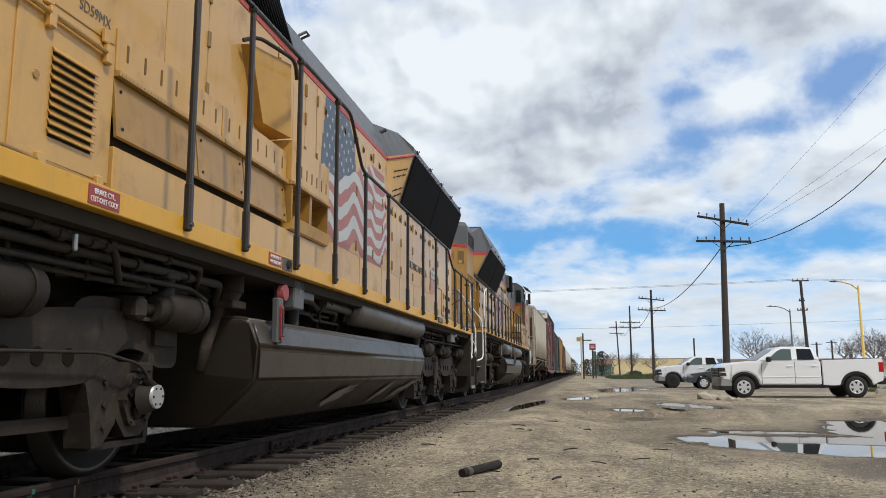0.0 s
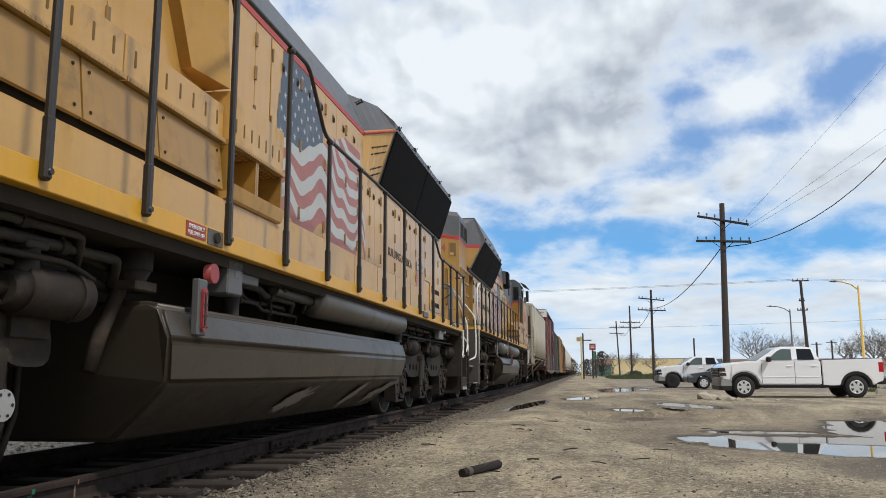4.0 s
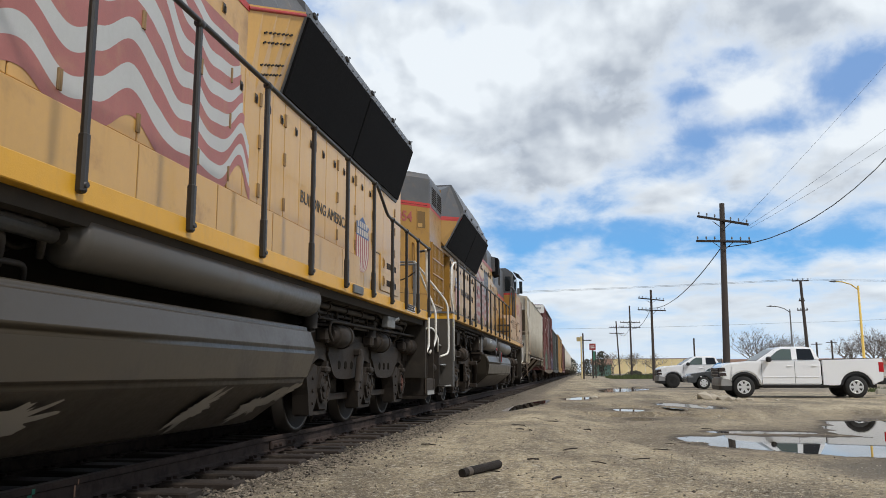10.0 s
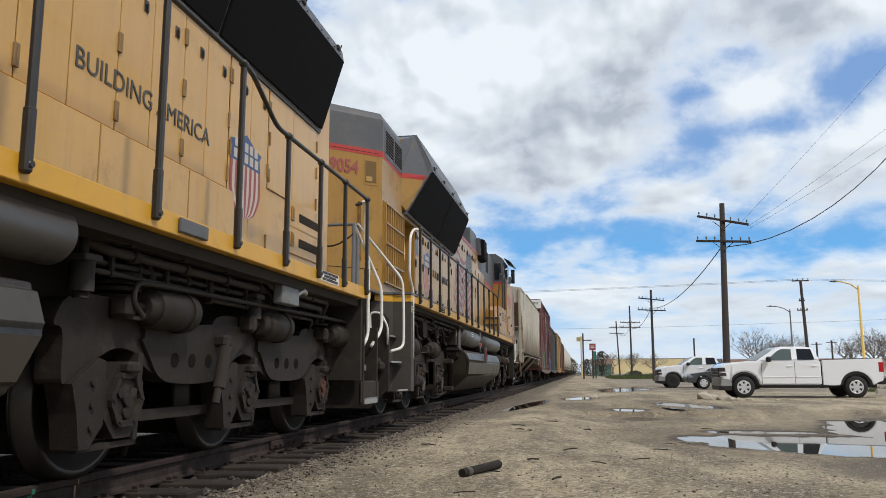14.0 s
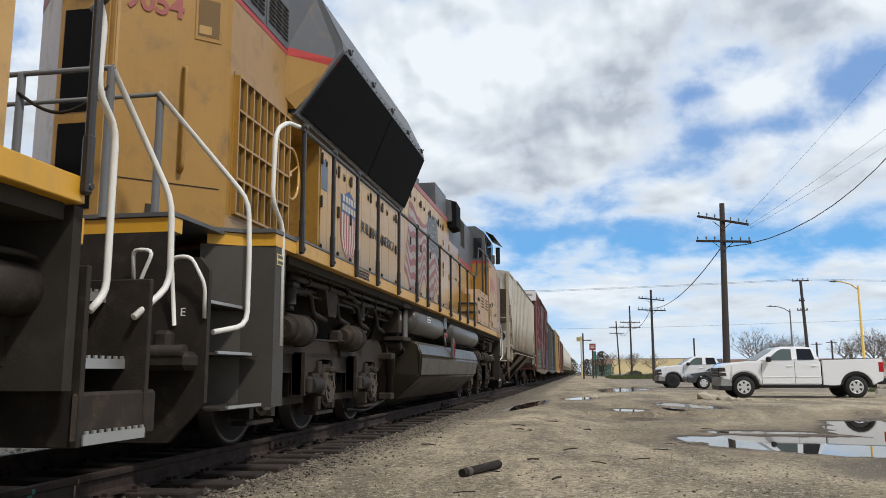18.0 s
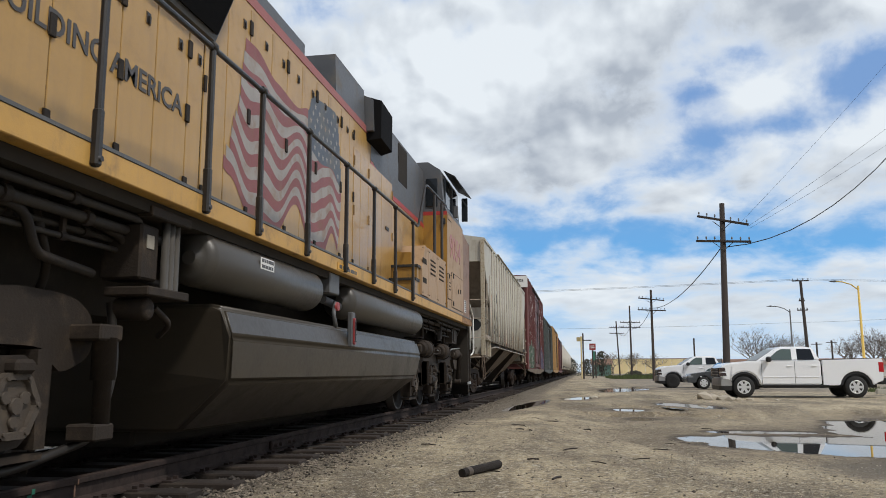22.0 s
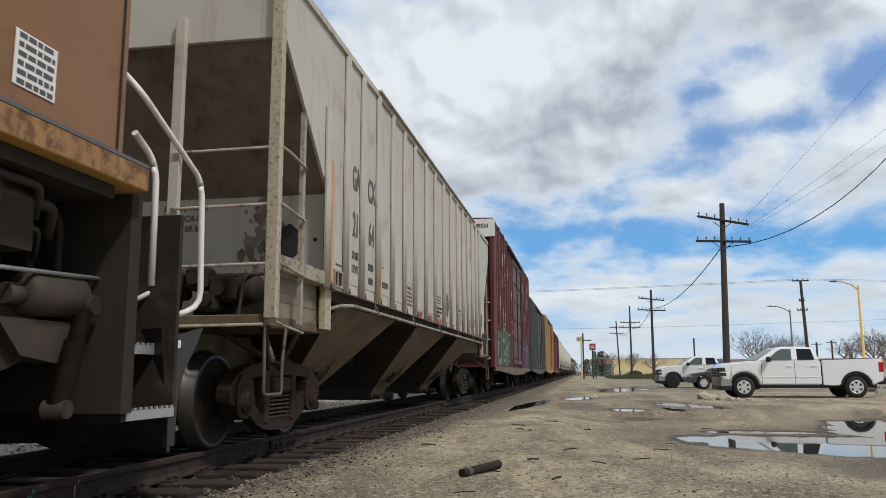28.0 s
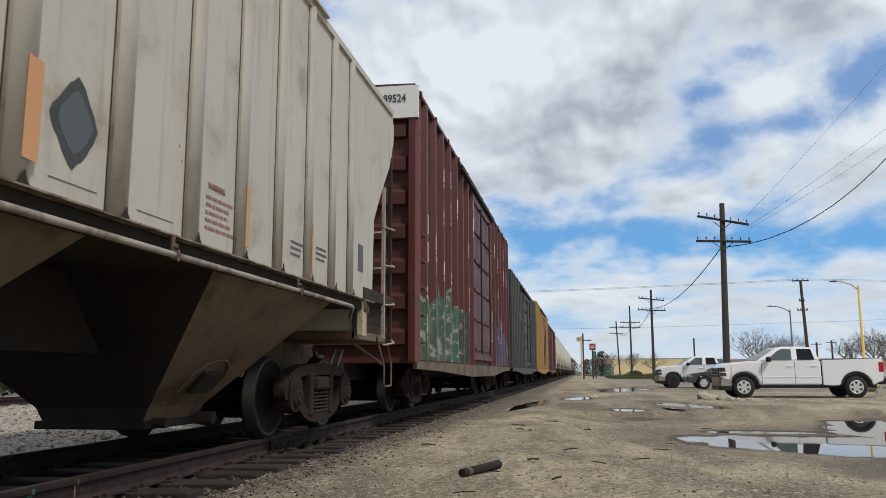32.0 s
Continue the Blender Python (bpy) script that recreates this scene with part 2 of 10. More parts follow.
BLUEP = mat("emblem_blue", (0.04, 0.085, 0.21), 0.45, var=0.12)
TAGRED = mat("red_tag", (0.30, 0.04, 0.04), 0.45, var=0.1)
HOPGREY = mat("pale_grey_hopper_paint", (0.50, 0.475, 0.41), 0.55, var=0.14, scale=0.9, dirt=(0.29, 0.24, 0.17), dirt_at=(0.52, 0.82), streak=0.65, bump=0.05)
HOPTAN = mat("grimy_hopper_chute", (0.150, 0.108, 0.068), 0.6, var=0.35, scale=1.3, dirt=(0.06, 0.037, 0.022), dirt_at=(0.45, 0.75), streak=0.55)
BOXRED = mat("oxide_red_boxcar_paint", (0.098, 0.020, 0.017), 0.5, var=0.25, scale=1.0, dirt=(0.055, 0.020, 0.015), dirt_at=(0.5, 0.8), streak=0.35)
BOXGREEN = mat("grey_green_boxcar_paint", (0.045, 0.055, 0.052), 0.6, var=0.3, scale=1.0, dirt=(0.10, 0.095, 0.085), dirt_at=(0.5, 0.8), streak=0.35)
BOXYEL = mat("brown_yellow_boxcar_paint", (0.36, 0.21, 0.07), 0.6, var=0.2, dirt=(0.14, 0.08, 0.04), dirt_at=(0.5, 0.8), streak=0.35)
HOPWHITE = mat("cream_hopper_paint", (0.62, 0.59, 0.52), 0.55, var=0.1, dirt=(0.4, 0.34, 0.27), dirt_at=(0.55, 0.85), streak=0.3)
GALV = mat("galvanised_steel", (0.45, 0.45, 0.44), 0.4, 0.6, var=0.12)
ORANGEREF = mat("faded_orange_reflector", (0.62, 0.30, 0.13), 0.5, var=0.15)
RUSTRAIL = mat("rusty_rail_steel", (0.034, 0.020, 0.0155), 0.85, var=0.35, scale=4, dirt=(0.018, 0.012, 0.010), dirt_at=(0.4, 0.7), bump=0.2)
RAILTOP = mat("worn_rail_head", (0.085, 0.058, 0.048), 0.55, 0.4, var=0.2, scale=3)
TIEWOOD = mat("creosoted_tie_wood", (0.026, 0.018, 0.0135), 0.9, var=0.4, scale=4, dirt=(0.072, 0.056, 0.044), dirt_at=(0.5, 0.8), bump=0.4, bump_scale=40, rand=0.35)
STONE = mat("ballast_stone", (0.165, 0.138, 0.106), 0.85, var=0.2, scale=8, rand=0.75, island=True, bump=0.2)
SHADESTONE = mat("shaded_ballast_stone", (0.055, 0.046, 0.038), 0.8, var=0.2, scale=8, rand=0.6, island=True, bump=0.2)
PALESTONE = mat("pale_pebble", (0.42, 0.37, 0.29), 0.85, var=0.2, scale=8, rand=0.7, island=True, bump=0.2)
POLEWOOD = mat("weathered_pole_wood", (0.032, 0.023, 0.0185), 0.85, var=0.3, scale=3, streak=0.3, bump=0.4, bump_scale=30)
TRUCKWHITE = mat("white_car_paint", (0.925, 0.945, 0.97), 0.22, var=0.02, coat=0.6, bump=0.0, dirt=(0.7, 0.68, 0.64), dirt_at=(0.7, 0.98))
RUBBER = mat("tyre_rubber", (0.02, 0.02, 0.02), 0.8, var=0.2)
CHROME = plain("chrome", (0.42, 0.41, 0.40), 0.30, 0.7)
ALLOY = plain("alloy_rim", (0.72, 0.73, 0.74), 0.35, 0.5)
TINT = plain("dark_tinted_glass", (0.012, 0.015, 0.018), 0.04)
GLASS = plain("cab_glass", (0.10, 0.135, 0.13), 0.10)
BLACKPL = plain("black_plastic", (0.02, 0.02, 0.022), 0.5)
TAILRED = plain("tail_lamp_red", (0.5, 0.01, 0.015), 0.2)
LAMPLENS = plain("clear_lamp_lens", (0.42, 0.43, 0.44), 0.12, 0.6)


# ---------------------------------------------------------------- mesh helpers
ORIGIN = {}


def thing(name, at=(0, 0, 0), label="", category="", group="", kind=""):
    """An Empty at a thing's base."""
    ob = new(name)
    ob.empty_display_size = 0.2
    ob.location = at
    ORIGIN[ob] = Vector((0, 0, 0))
    return tagged(ob, label, category, group, kind)


def part(name, bm, material, parent=None, label="", at=(0, 0, 0), smooth=False):
    """Links a bmesh, drawn in its thing's space, as one mesh object whose origin is at; frees the bmesh."""
    at = Vector(at)
    if at.length:
        bmesh.ops.translate(bm, verts=bm.verts, vec=-at)
    me = bpy.data.meshes.new(name)
    if smooth:
        for f in bm.faces:
            f.smooth = True
    bm.to_mesh(me)
    bm.free()
    for m in (material if isinstance(material, (list, tuple)) else [material]):
        me.materials.append(m)
    ob = new(name, me)
    if parent:
        ob.parent = parent
        ob.location = at - ORIGIN[parent]
    else:
        ob.location = at
    ORIGIN[ob] = at
    return tagged(ob, label)


def B():
    return bmesh.new()


def box(bm, x0, x1, y0, y1, z0, z1, mi=0, bev=0.0):
    r = bmesh.ops.create_cube(bm, size=1.0)
    vs = r["verts"]
    for v in vs:
        v.co = Vector(((x0 + x1) / 2 + v.co.x * (x1 - x0), (y0 + y1) / 2 + v.co.y * (y1 - y0), (z0 + z1) / 2 + v.co.z * (z1 - z0)))
    fs = {f for v in vs for f in v.link_faces}
    for f in fs:
        f.material_index = mi
    if bev:
        es = {e for v in vs for e in v.link_edges}
        bmesh.ops.bevel(bm, geom=list(es), offset=bev, segments=1, affect="EDGES")
    return vs


def loft(bm, rings, mi=0, caps=True, smooth=False):
    """Skin between rings of equal count; each ring a closed outline."""
    vv = [[bm.verts.new(p) for p in r] for r in rings]
    n = len(vv[0])
    for a, b in zip(vv, vv[1:]):
        for i in range(n):
            f = bm.faces.new((a[i], a[(i + 1) % n], b[(i + 1) % n], b[i]))
            f.material_index, f.smooth = mi, smooth
    if caps:
        for r in (vv[0], vv[-1]):
            f = bm.faces.new(r)
            f.material_index = mi
    return vv


def fix(bm):
    bmesh.ops.recalc_face_normals(bm, faces=bm.faces)
    return bm


def prism(bm, outline, y0, y1, mi=0):
    """An (x, z) outline pushed along y."""
    loft(bm, [[(x, y0, z) for x, z in outline], [(x, y1, z) for x, z in outline]], mi)


def slab(bm, outline, x0, x1, mi=0):
    """A (y, z) outline pushed along x."""
    loft(bm, [[(x0, y, z) for y, z in outline], [(x1, y, z) for y, z in outline]], mi)


def cyl(bm, p0, p1, r, seg=16, mi=0, r1=None, caps=True):
    p0, p1 = Vector(p0), Vector(p1)
    d = (p1 - p0).normalized()
    a = d.orthogonal().normalized()
    b = d.cross(a)
    ring = lambda p, q: [p + (a * math.cos(k * math.tau / seg) + b * math.sin(k * math.tau / seg)) * q for k in range(seg)]
    loft(bm, [ring(p0, r), ring(p1, r if r1 is None else r1)], mi, caps, True)


def drum(bm, p0, p1, r, seg=24, mi=0, dome=0.35):
    """A tank with slightly domed ends."""
    p0, p1 = Vector(p0), Vector(p1)
    d = (p1 - p0).normalized()
    a = d.orthogonal().normalized()
    b = d.cross(a)
    L = (p1 - p0).length
    e = r * dome
    st = [(0, 0.25), (e * 0.15, 0.65), (e * 0.45, 0.88), (e, 1.0), (L - e, 1.0), (L - e * 0.45, 0.88), (L - e * 0.15, 0.65), (L, 0.25)]
    loft(bm, [[p0 + d * s + (a * math.cos(k * math.tau / seg) + b * math.sin(k * math.tau / seg)) * r * q for k in range(seg)] for s, q in st], mi, True, True)


def tube(bm, pts, r, seg=8, mi=0):
    """A bent pipe through points."""
    pts = [Vector(p) for p in pts]
    rings = []
    ref = None
    for i, p in enumerate(pts):
        d = (pts[min(i + 1, len(pts) - 1)] - pts[max(i - 1, 0)]).normalized()
        if ref is None:
            ref = d.orthogonal().normalized()
        a = (ref - d * ref.dot(d))
        a = a.normalized() if a.length > 1e-4 else d.orthogonal().normalized()
        ref = a
        b = d.cross(a)
        rings.append([p + (a * math.cos(k * math.tau / seg) + b * math.sin(k * math.tau / seg)) * r for k in range(seg)])
    loft(bm, rings, mi, True, True)


def rounded(pts, r, n=3):
    """Points of a path with its inner corners rounded."""
    pts = [Vector(p) for p in pts]
    res = [pts[0]]
    for a, p, c in zip(pts, pts[1:], pts[2:]):
        u, v = (a - p), (c - p)
        k = min(r, u.length / 2, v.length / 2)
        s, e = p + u.normalized() * k, p + v.normalized() * k
        for i in range(n + 1):
            t = i / n
            res.append(s * (1 - t) ** 2 + p * 2 * t * (1 - t) + e * t * t)
    res.append(pts[-1])
    return res


def lettering(name, body, size, parent, place, material, axis="side", squeeze=1.0, depth=0.003, bold=0.0, label="", align="LEFT"):
    """Words in the built-in font as a flat mesh. axis side: read from +x, running along +y; end: read from -y, running along +x."""
    cu = bpy.data.curves.new(name, "FONT")
    cu.body, cu.size, cu.extrude, cu.offset, cu.align_x = body, size, depth, bold, align
    cu.resolution_u = 3
    tmp = bpy.data.objects.new(name, cu)
    me = bpy.data.meshes.new_from_object(tmp)
    bpy.data.objects.remove(tmp)
    turn = Matrix(((0, 0, 1), (squeeze, 0, 0), (0, 1, 0))) if axis == "side" else Matrix(((squeeze, 0, 0), (0, 0, -1), (0, 1, 0)))
    me.transform(turn.to_4x4())
    me.materials.clear()
    me.materials.append(material)
    ob = new(name, me)
    ob.parent = parent
    ob.location = Vector(place) - ORIGIN[parent]
    ORIGIN[ob] = Vector(place)
    return tagged(ob, label)


MOVERS = []      # (thing, its x, its y at the start)
SPINNERS = []    # (wheelset, its place in its parent's space, wheel radius)


# ---------------------------------------------------------------- sky sheet
def build_sky():
    bm = B()
    R = 2600.0
    cols, rows = 40, 20
    grid = [[bm.verts.new((R * math.sin(a) * math.cos(e), R * math.cos(a) * math.cos(e), R * math.sin(e)))
             for a in [radians(-62 + 116 * i / cols) for i in range(cols + 1)]] for e in [radians(-3 + 58 * j / rows) for j in range(rows + 1)]]
    for j in range(rows):
        for i in range(cols):
            bm.faces.new((grid[j][i], grid[j + 1][i], grid[j + 1][i + 1], grid[j][i + 1])).smooth = True
    m = bpy.data.materials.new("cloudy_sky")
    m.use_nodes = True
    w = Net(m.node_tree)
    vec = w.scaled(w.coords(), (1 / R, 1 / R, 1 / R))
    fac, shade, thick, z = cloudy(w, vec, True)
    grad = w.ramp(z, 0.02, 0.32)
    blue = w.mix(grad, (0.13, 0.48, 0.92), (0.21, 0.37, 0.68))
    cloud = w.mix(w.math("MULTIPLY", shade, thick), (0.84, 0.90, 0.955), (0.44, 0.495, 0.575))
    col = w.mix(fac, blue, cloud)
    haze = w.math("SUBTRACT", 1.0, w.ramp(z, 0.02, 0.13))
    col = w.mix(w.math("MULTIPLY", haze, 0.72), col, (0.70, 0.79, 0.875))
    e = w.t.nodes.new("ShaderNodeEmission")
    w.put(e.inputs[0], col)
    o = w.t.nodes.new("ShaderNodeOutputMaterial")
    w.link(e.outputs[0], o.inputs[0])
    ob = part("backdrop", bm, m, None, "pale blue sky under broken white and grey clouds")
    ob.location = (0, 0, 0.84)
    return tagged(ob, category="sky", kind="structure")


SKY = build_sky()


# ---------------------------------------------------------------- ground
# puddles: lobes of (centre x, y, half sizes, turn in degrees)
PUDDLES = [[(1.66, 10.75, 0.46, 0.5, -15), (2.15, 10.3, 0.7, 1.02, 0), (2.9, 10.0, 0.9, 1.28, 0), (3.7, 9.9, 1.3, 1.45, 0), (5.6, 10.2, 2.0, 2.2, 0), (2.25, 12.0, 0.5, 0.24, 0), (2.7, 11.95, 0.5, 0.24, 0), (4.15, 12.3, 0.65, 1.5, 0), (4.7, 13.4, 0.8, 1.5, 10), (5.8, 14.0, 1.4, 1.7, 0)],
           [(-1.38, 21.3, 0.24, 3.6, -5)],
           [(1.95, 40.0, 0.95, 5.6, -8), (2.75, 42.0, 0.55, 3.0, 0), (1.35, 38.0, 0.5, 2.0, 0)],
           [(-0.1, 26.4, 0.42, 1.5, -10)],
           [(1.03, 19.3, 0.34, 0.75, 0)],
           [(1.03, 14.95, 0.16, 0.40, 0)],
           [(2.45, 21.4, 0.42, 1.3, 15), (2.85, 20.4, 0.40, 1.2, 8)]]
WATER_Z = -0.010


def ease(v):
    v = min(1.0, max(0.0, v))
    return v * v * (3 - 2 * v)


def sink(x, y):
    """The yard's shallow basin, 0.17 m deep, that the rain runs into."""
    return -0.17 * ease((x + 0.6) / 2.2) * ease((y - 5.0) / 5.0) * (1 - ease((y - 17.5) / 4.5))


def settle(lobes):
    """Slide a puddle outwards until it lies on the floor of the basin; returns its lobes and its level."""
    px, py = (sum(q[i] for q in lobes[:3]) / len(lobes[:3]) for i in (0, 1))
    k = 1.0
    for _ in range(30):
        k = (0.84 - sink(px * k, py * k) - WATER_Z) / (0.84 - WATER_Z)
    return [(x * k, y * k, a * k, b * k, t) for x, y, a, b, t in lobes], sink(px * k, py * k)


POOLS = [settle(lobes) for lobes in PUDDLES]


def shore(x, y):
    """Distance to the nearest puddle's edge, negative inside, and the level of the ground round that puddle."""
    best, level = 9.0, 0.0
    for lobes, lev in POOLS:
        for px, py, a, b, turn in lobes:
            dx, dy = x - px, y - py
            if abs(dx) > a + b + 2.2 or abs(dy) > a + b + 2.2:
                continue
            c, s = math.cos(radians(turn)), math.sin(radians(turn))
            u, v = dx * c + dy * s, -dx * s + dy * c
            q = math.hypot(u / a, v / b)
            d = (q - 1) * math.hypot(u, v) / max(q, 0.02) if q > 0.3 else -0.7 * min(a, b)
            d += min(a, b) * (0.30 * noise.noise((x * 1.7 + px, y * 0.8, 2.0)) + 0.16 * noise.noise((x * 5, y * 3, 7.0)))
            if d < best:
                best, level = d, lev
    return best, level


def relief(x, y):
    """The dirt's own unevenness, the distance to water, and the ground's level."""
    z = 0.014 * noise.noise((x * 0.55, y * 0.4, 0.3)) + 0.011 * noise.noise((x * 1.9, y * 1.4, 4.0)) + 0.007 * noise.noise((x * 6.0, y * 6.0, 9.0)) + 0.004 * noise.noise((x * 14.0, y * 14.0, 5.0))
    d = math.hypot(x, y)
    z = max(min(z, 0.014), -0.005) * max(0.0, 1 - d / 160.0)
    e, lev = shore(x, y)
    level = sink(x, y)
    if e < 1.6:
        level += (lev - level) * ease((1.6 - e) / 0.9)
    if e < 1.0:
        flat = min(1.0, max(0.0, 1.0 - e))
        z = z * (1 - 0.85 * flat) - 0.002 * flat
        z -= 0.030 * min(1.0, max(0.0, 0.30 - e / 0.30))
    return z, e, level


def height(x, y):
    """Height of the dirt."""
    z, _, level = relief(x, y)
    z += level
    if x < -2.3:       # the ballast bed falls a little towards the ties
        z += -0.07 * min(1.0, (-2.3 - x) / 0.5)
    if x < -9.0:
        z += 0.05 * min(1.0, (-9.0 - x) / 2.0)
    if x > 3.6 and y > 21:      # the lot falls away around and beyond the pickup
        z -= min(1.0, (x - 3.6) / 0.9) * (0.06 * min(1.0, (y - 21) / 6.0) + 0.05 * min(1.0, max(0.0, y - 38) / 10.0))
    return z


def spread(points):
    """Line positions from (start, end, step) runs."""
    res = []
    for a, b, s in points:
        n = max(1, round((b - a) / s))
        res += [a + (b - a) * i / n for i in range(n)]
    return res + [points[-1][1]]


def build_ground():
    xs = spread([(-3500, -300, 400), (-300, -40, 40), (-40, -10, 3), (-10, -3.2, 0.4), (-3.2, 9.6, 0.08), (9.6, 14, 0.3), (14, 60, 4), (60, 300, 40), (300, 3500, 400)])
    ys = spread([(-3500, -100, 400), (-100, -5, 10), (-5, 3, 0.5), (3, 9, 0.06), (9, 22, 0.085), (22, 30, 0.16), (30, 50, 0.25), (50, 100, 2), (100, 400, 25), (400, 3500, 300)])
    nx = len(xs)
    verts = [(x, y, height(x, y) if -9 < y < 110 and -30 < x < 60 else -0.02) for y in ys for x in xs]
    faces = [(j * nx + i, j * nx + i + 1, (j + 1) * nx + i + 1, (j + 1) * nx + i) for j in range(len(ys) - 1) for i in range(nx - 1)]
    me = bpy.data.meshes.new("ground")
    me.from_pydata(verts, [], faces)
    me.polygons.foreach_set("use_smooth", [True] * len(faces))
    own = [relief(v[0], v[1])[:2] if -9 < v[1] < 110 and -30 < v[0] < 60 else (0.0, 9.0) for v in verts]
    for key, k in (("relief", 0), ("shore", 1)):
        me.attributes.new(key, "FLOAT", "POINT").data.foreach_set("value", [q[k] for q in own])
    m = bpy.data.materials.new("packed_wet_dirt")
    m.use_nodes = True
    w = Net(m.node_tree)
    b = w.t.nodes.new("ShaderNodeBsdfPrincipled")
    o = w.t.nodes.new("ShaderNodeOutputMaterial")
    w.link(b.outputs[0], o.inputs[0])
    co = w.coords()
    x, y, _ = w.xyz(co)

    def stored(key):
        n = w.t.nodes.new("ShaderNodeAttribute")
        n.attribute_name = key
        return n.outputs["Fac"]
    z, bank = stored("relief"), stored("shore")
    patch = w.noise(w.scaled(co, (1.0, 0.38, 1.0)), 0.7, 8.0, 0.62, 0.4)
    ruts = w.noise(w.scaled(co, (2.2, 0.5, 1.0)), 1.3, 5.0, 0.6)
    grit = w.noise(co, 38.0, 6.0, 0.7)
    spots = w.noise(co, 9.0, 6.0, 0.65)

    def cells(scale):
        v = w.t.nodes.new("ShaderNodeTexVoronoi")
        w.put(v.inputs["Vector"], co)
        v.inputs["Scale"].default_value = scale
        return w.xyz(v.outputs["Color"])[0], v.outputs["Distance"]

    c1, d1 = cells(34.0)
    c2, d2 = cells(85.0)
    dirt = w.mix(w.ramp(patch, 0.36, 0.62), (0.185, 0.150, 0.096), (0.56, 0.462, 0.300))
    dirt = w.mix(w.math("MULTIPLY", w.ramp(ruts, 0.52, 0.70), 0.5), dirt, (0.19, 0.155, 0.11))
    dirt = w.mix(w.math("MULTIPLY", w.ramp(spots, 0.54, 0.62), 0.65), dirt, (0.13, 0.104, 0.075))
    bands = w.noise(w.scaled(co, (0.9, 0.5, 1.0)), 2.6, 9.0, 0.68, 0.5)
    dirt = w.mix(w.math("MULTIPLY", w.ramp(bands, 0.52, 0.60), 0.62), dirt, (0.15, 0.122, 0.086))
    dirt = w.mix(w.math("MULTIPLY", w.ramp(bands, 0.42, 0.33), 0.5), dirt, (0.58, 0.475, 0.315))
    clods = w.noise(w.scaled(co, (1.0, 0.55, 1.0)), 20.0, 5.0, 0.7)
    dirt = w.mix(w.math("MULTIPLY", w.ramp(clods, 0.56, 0.63), 0.7), dirt, (0.10, 0.08, 0.06))
    dirt = w.mix(w.math("MULTIPLY", w.ramp(clods, 0.43, 0.37), 0.6), dirt, (0.62, 0.51, 0.345))
    dirt = w.mix(w.math("MULTIPLY", w.ramp(grit, 0.54, 0.70), 0.55), dirt, (0.60, 0.485, 0.315))
    dirt = w.mix(w.math("MULTIPLY", w.ramp(grit, 0.46, 0.32), 0.6), dirt, (0.075, 0.06, 0.045))
    dirt = w.mix(w.math("MULTIPLY", w.ramp(c2, 0.72, 0.80), 0.45), dirt, (0.09, 0.075, 0.058))
    dirt = w.mix(w.math("MULTIPLY", w.ramp(c2, 0.16, 0.10), 0.5), dirt, (0.66, 0.59, 0.46))
    dirt = w.mix(w.math("MULTIPLY", w.ramp(c1, 0.90, 0.94), 0.5), dirt, (0.08, 0.066, 0.05))
    dirt = w.mix(w.math("MULTIPLY", w.ramp(c1, 0.07, 0.04), 0.6), dirt, (0.70, 0.64, 0.52))
    wet = w.ramp(z, -0.0065, -0.0095)
    wet = w.math("MULTIPLY", wet, w.ramp(x, -2.5, -2.2))
    wet = w.math("MULTIPLY", wet, w.math("SUBTRACT", 1.0, w.ramp(y, 44.0, 46.0)))
    damp = w.ramp(w.math("ADD", z, w.math("MULTIPLY", w.math("SUBTRACT", patch, 0.5), 0.012)), 0.001, -0.008)
    dirt = w.mix(w.math("MULTIPLY", damp, 0.30), dirt, (0.13, 0.105, 0.078))
    # damp soil for a stride or two round the water, almost black mud at the very edge
    soak = w.ramp(w.math("ADD", bank, w.math("MULTIPLY", w.math("SUBTRACT", bands, 0.5), 3.2)), 2.3, 0.0)
    dirt = w.mix(w.math("MULTIPLY", soak, 0.50), dirt, w.mix(grit, (0.07, 0.052, 0.036), (0.20, 0.158, 0.112)))
    mud = w.ramp(w.math("ADD", bank, w.math("MULTIPLY", w.math("SUBTRACT", spots, 0.5), 0.5)), 0.34, 0.08)
    dirt = w.mix(w.math("MULTIPLY", mud, 0.8), dirt, (0.060, 0.046, 0.034))
    dirt = w.mix(w.math("MULTIPLY", wet, 0.75), dirt, (0.055, 0.044, 0.034))
    # a patch of dark crushed asphalt at the pool's near shore
    ex, ey = w.math("DIVIDE", w.math("SUBTRACT", x, 3.55), 1.35), w.math("DIVIDE", w.math("SUBTRACT", y, 8.5), 1.7)
    er = w.math("ADD", w.math("ADD", w.math("MULTIPLY", ex, ex), w.math("MULTIPLY", ey, ey)), w.math("MULTIPLY", w.math("SUBTRACT", spots, 0.5), 3.0))
    tar = w.math("MULTIPLY", w.ramp(er, 1.3, 0.5), 0.62)
    dirt = w.mix(tar, dirt, w.mix(c2, (0.05, 0.044, 0.037), (0.17, 0.15, 0.122)))
    # gravel along the track and far away a grey yard
    edge = w.math("ADD", x, w.math("MULTIPLY", w.math("SUBTRACT", w.noise(co, 1.1, 4.0), 0.5), 1.1))
    grav = w.math("SUBTRACT", 1.0, w.ramp(w.math("ADD", edge, w.math("MULTIPLY", w.ramp(y, 8.0, 22.0), -0.7)), -2.55, -1.8))
    # the bed under the train is darkened in colour for its shade
    bed_shade = w.math("MULTIPLY", w.ramp(x, -6.2, -5.5), w.math("SUBTRACT", 1.0, w.ramp(edge, -3.0, -2.55)))
    vor = w.t.nodes.new("ShaderNodeTexVoronoi")
    w.put(vor.inputs["Vector"], co)
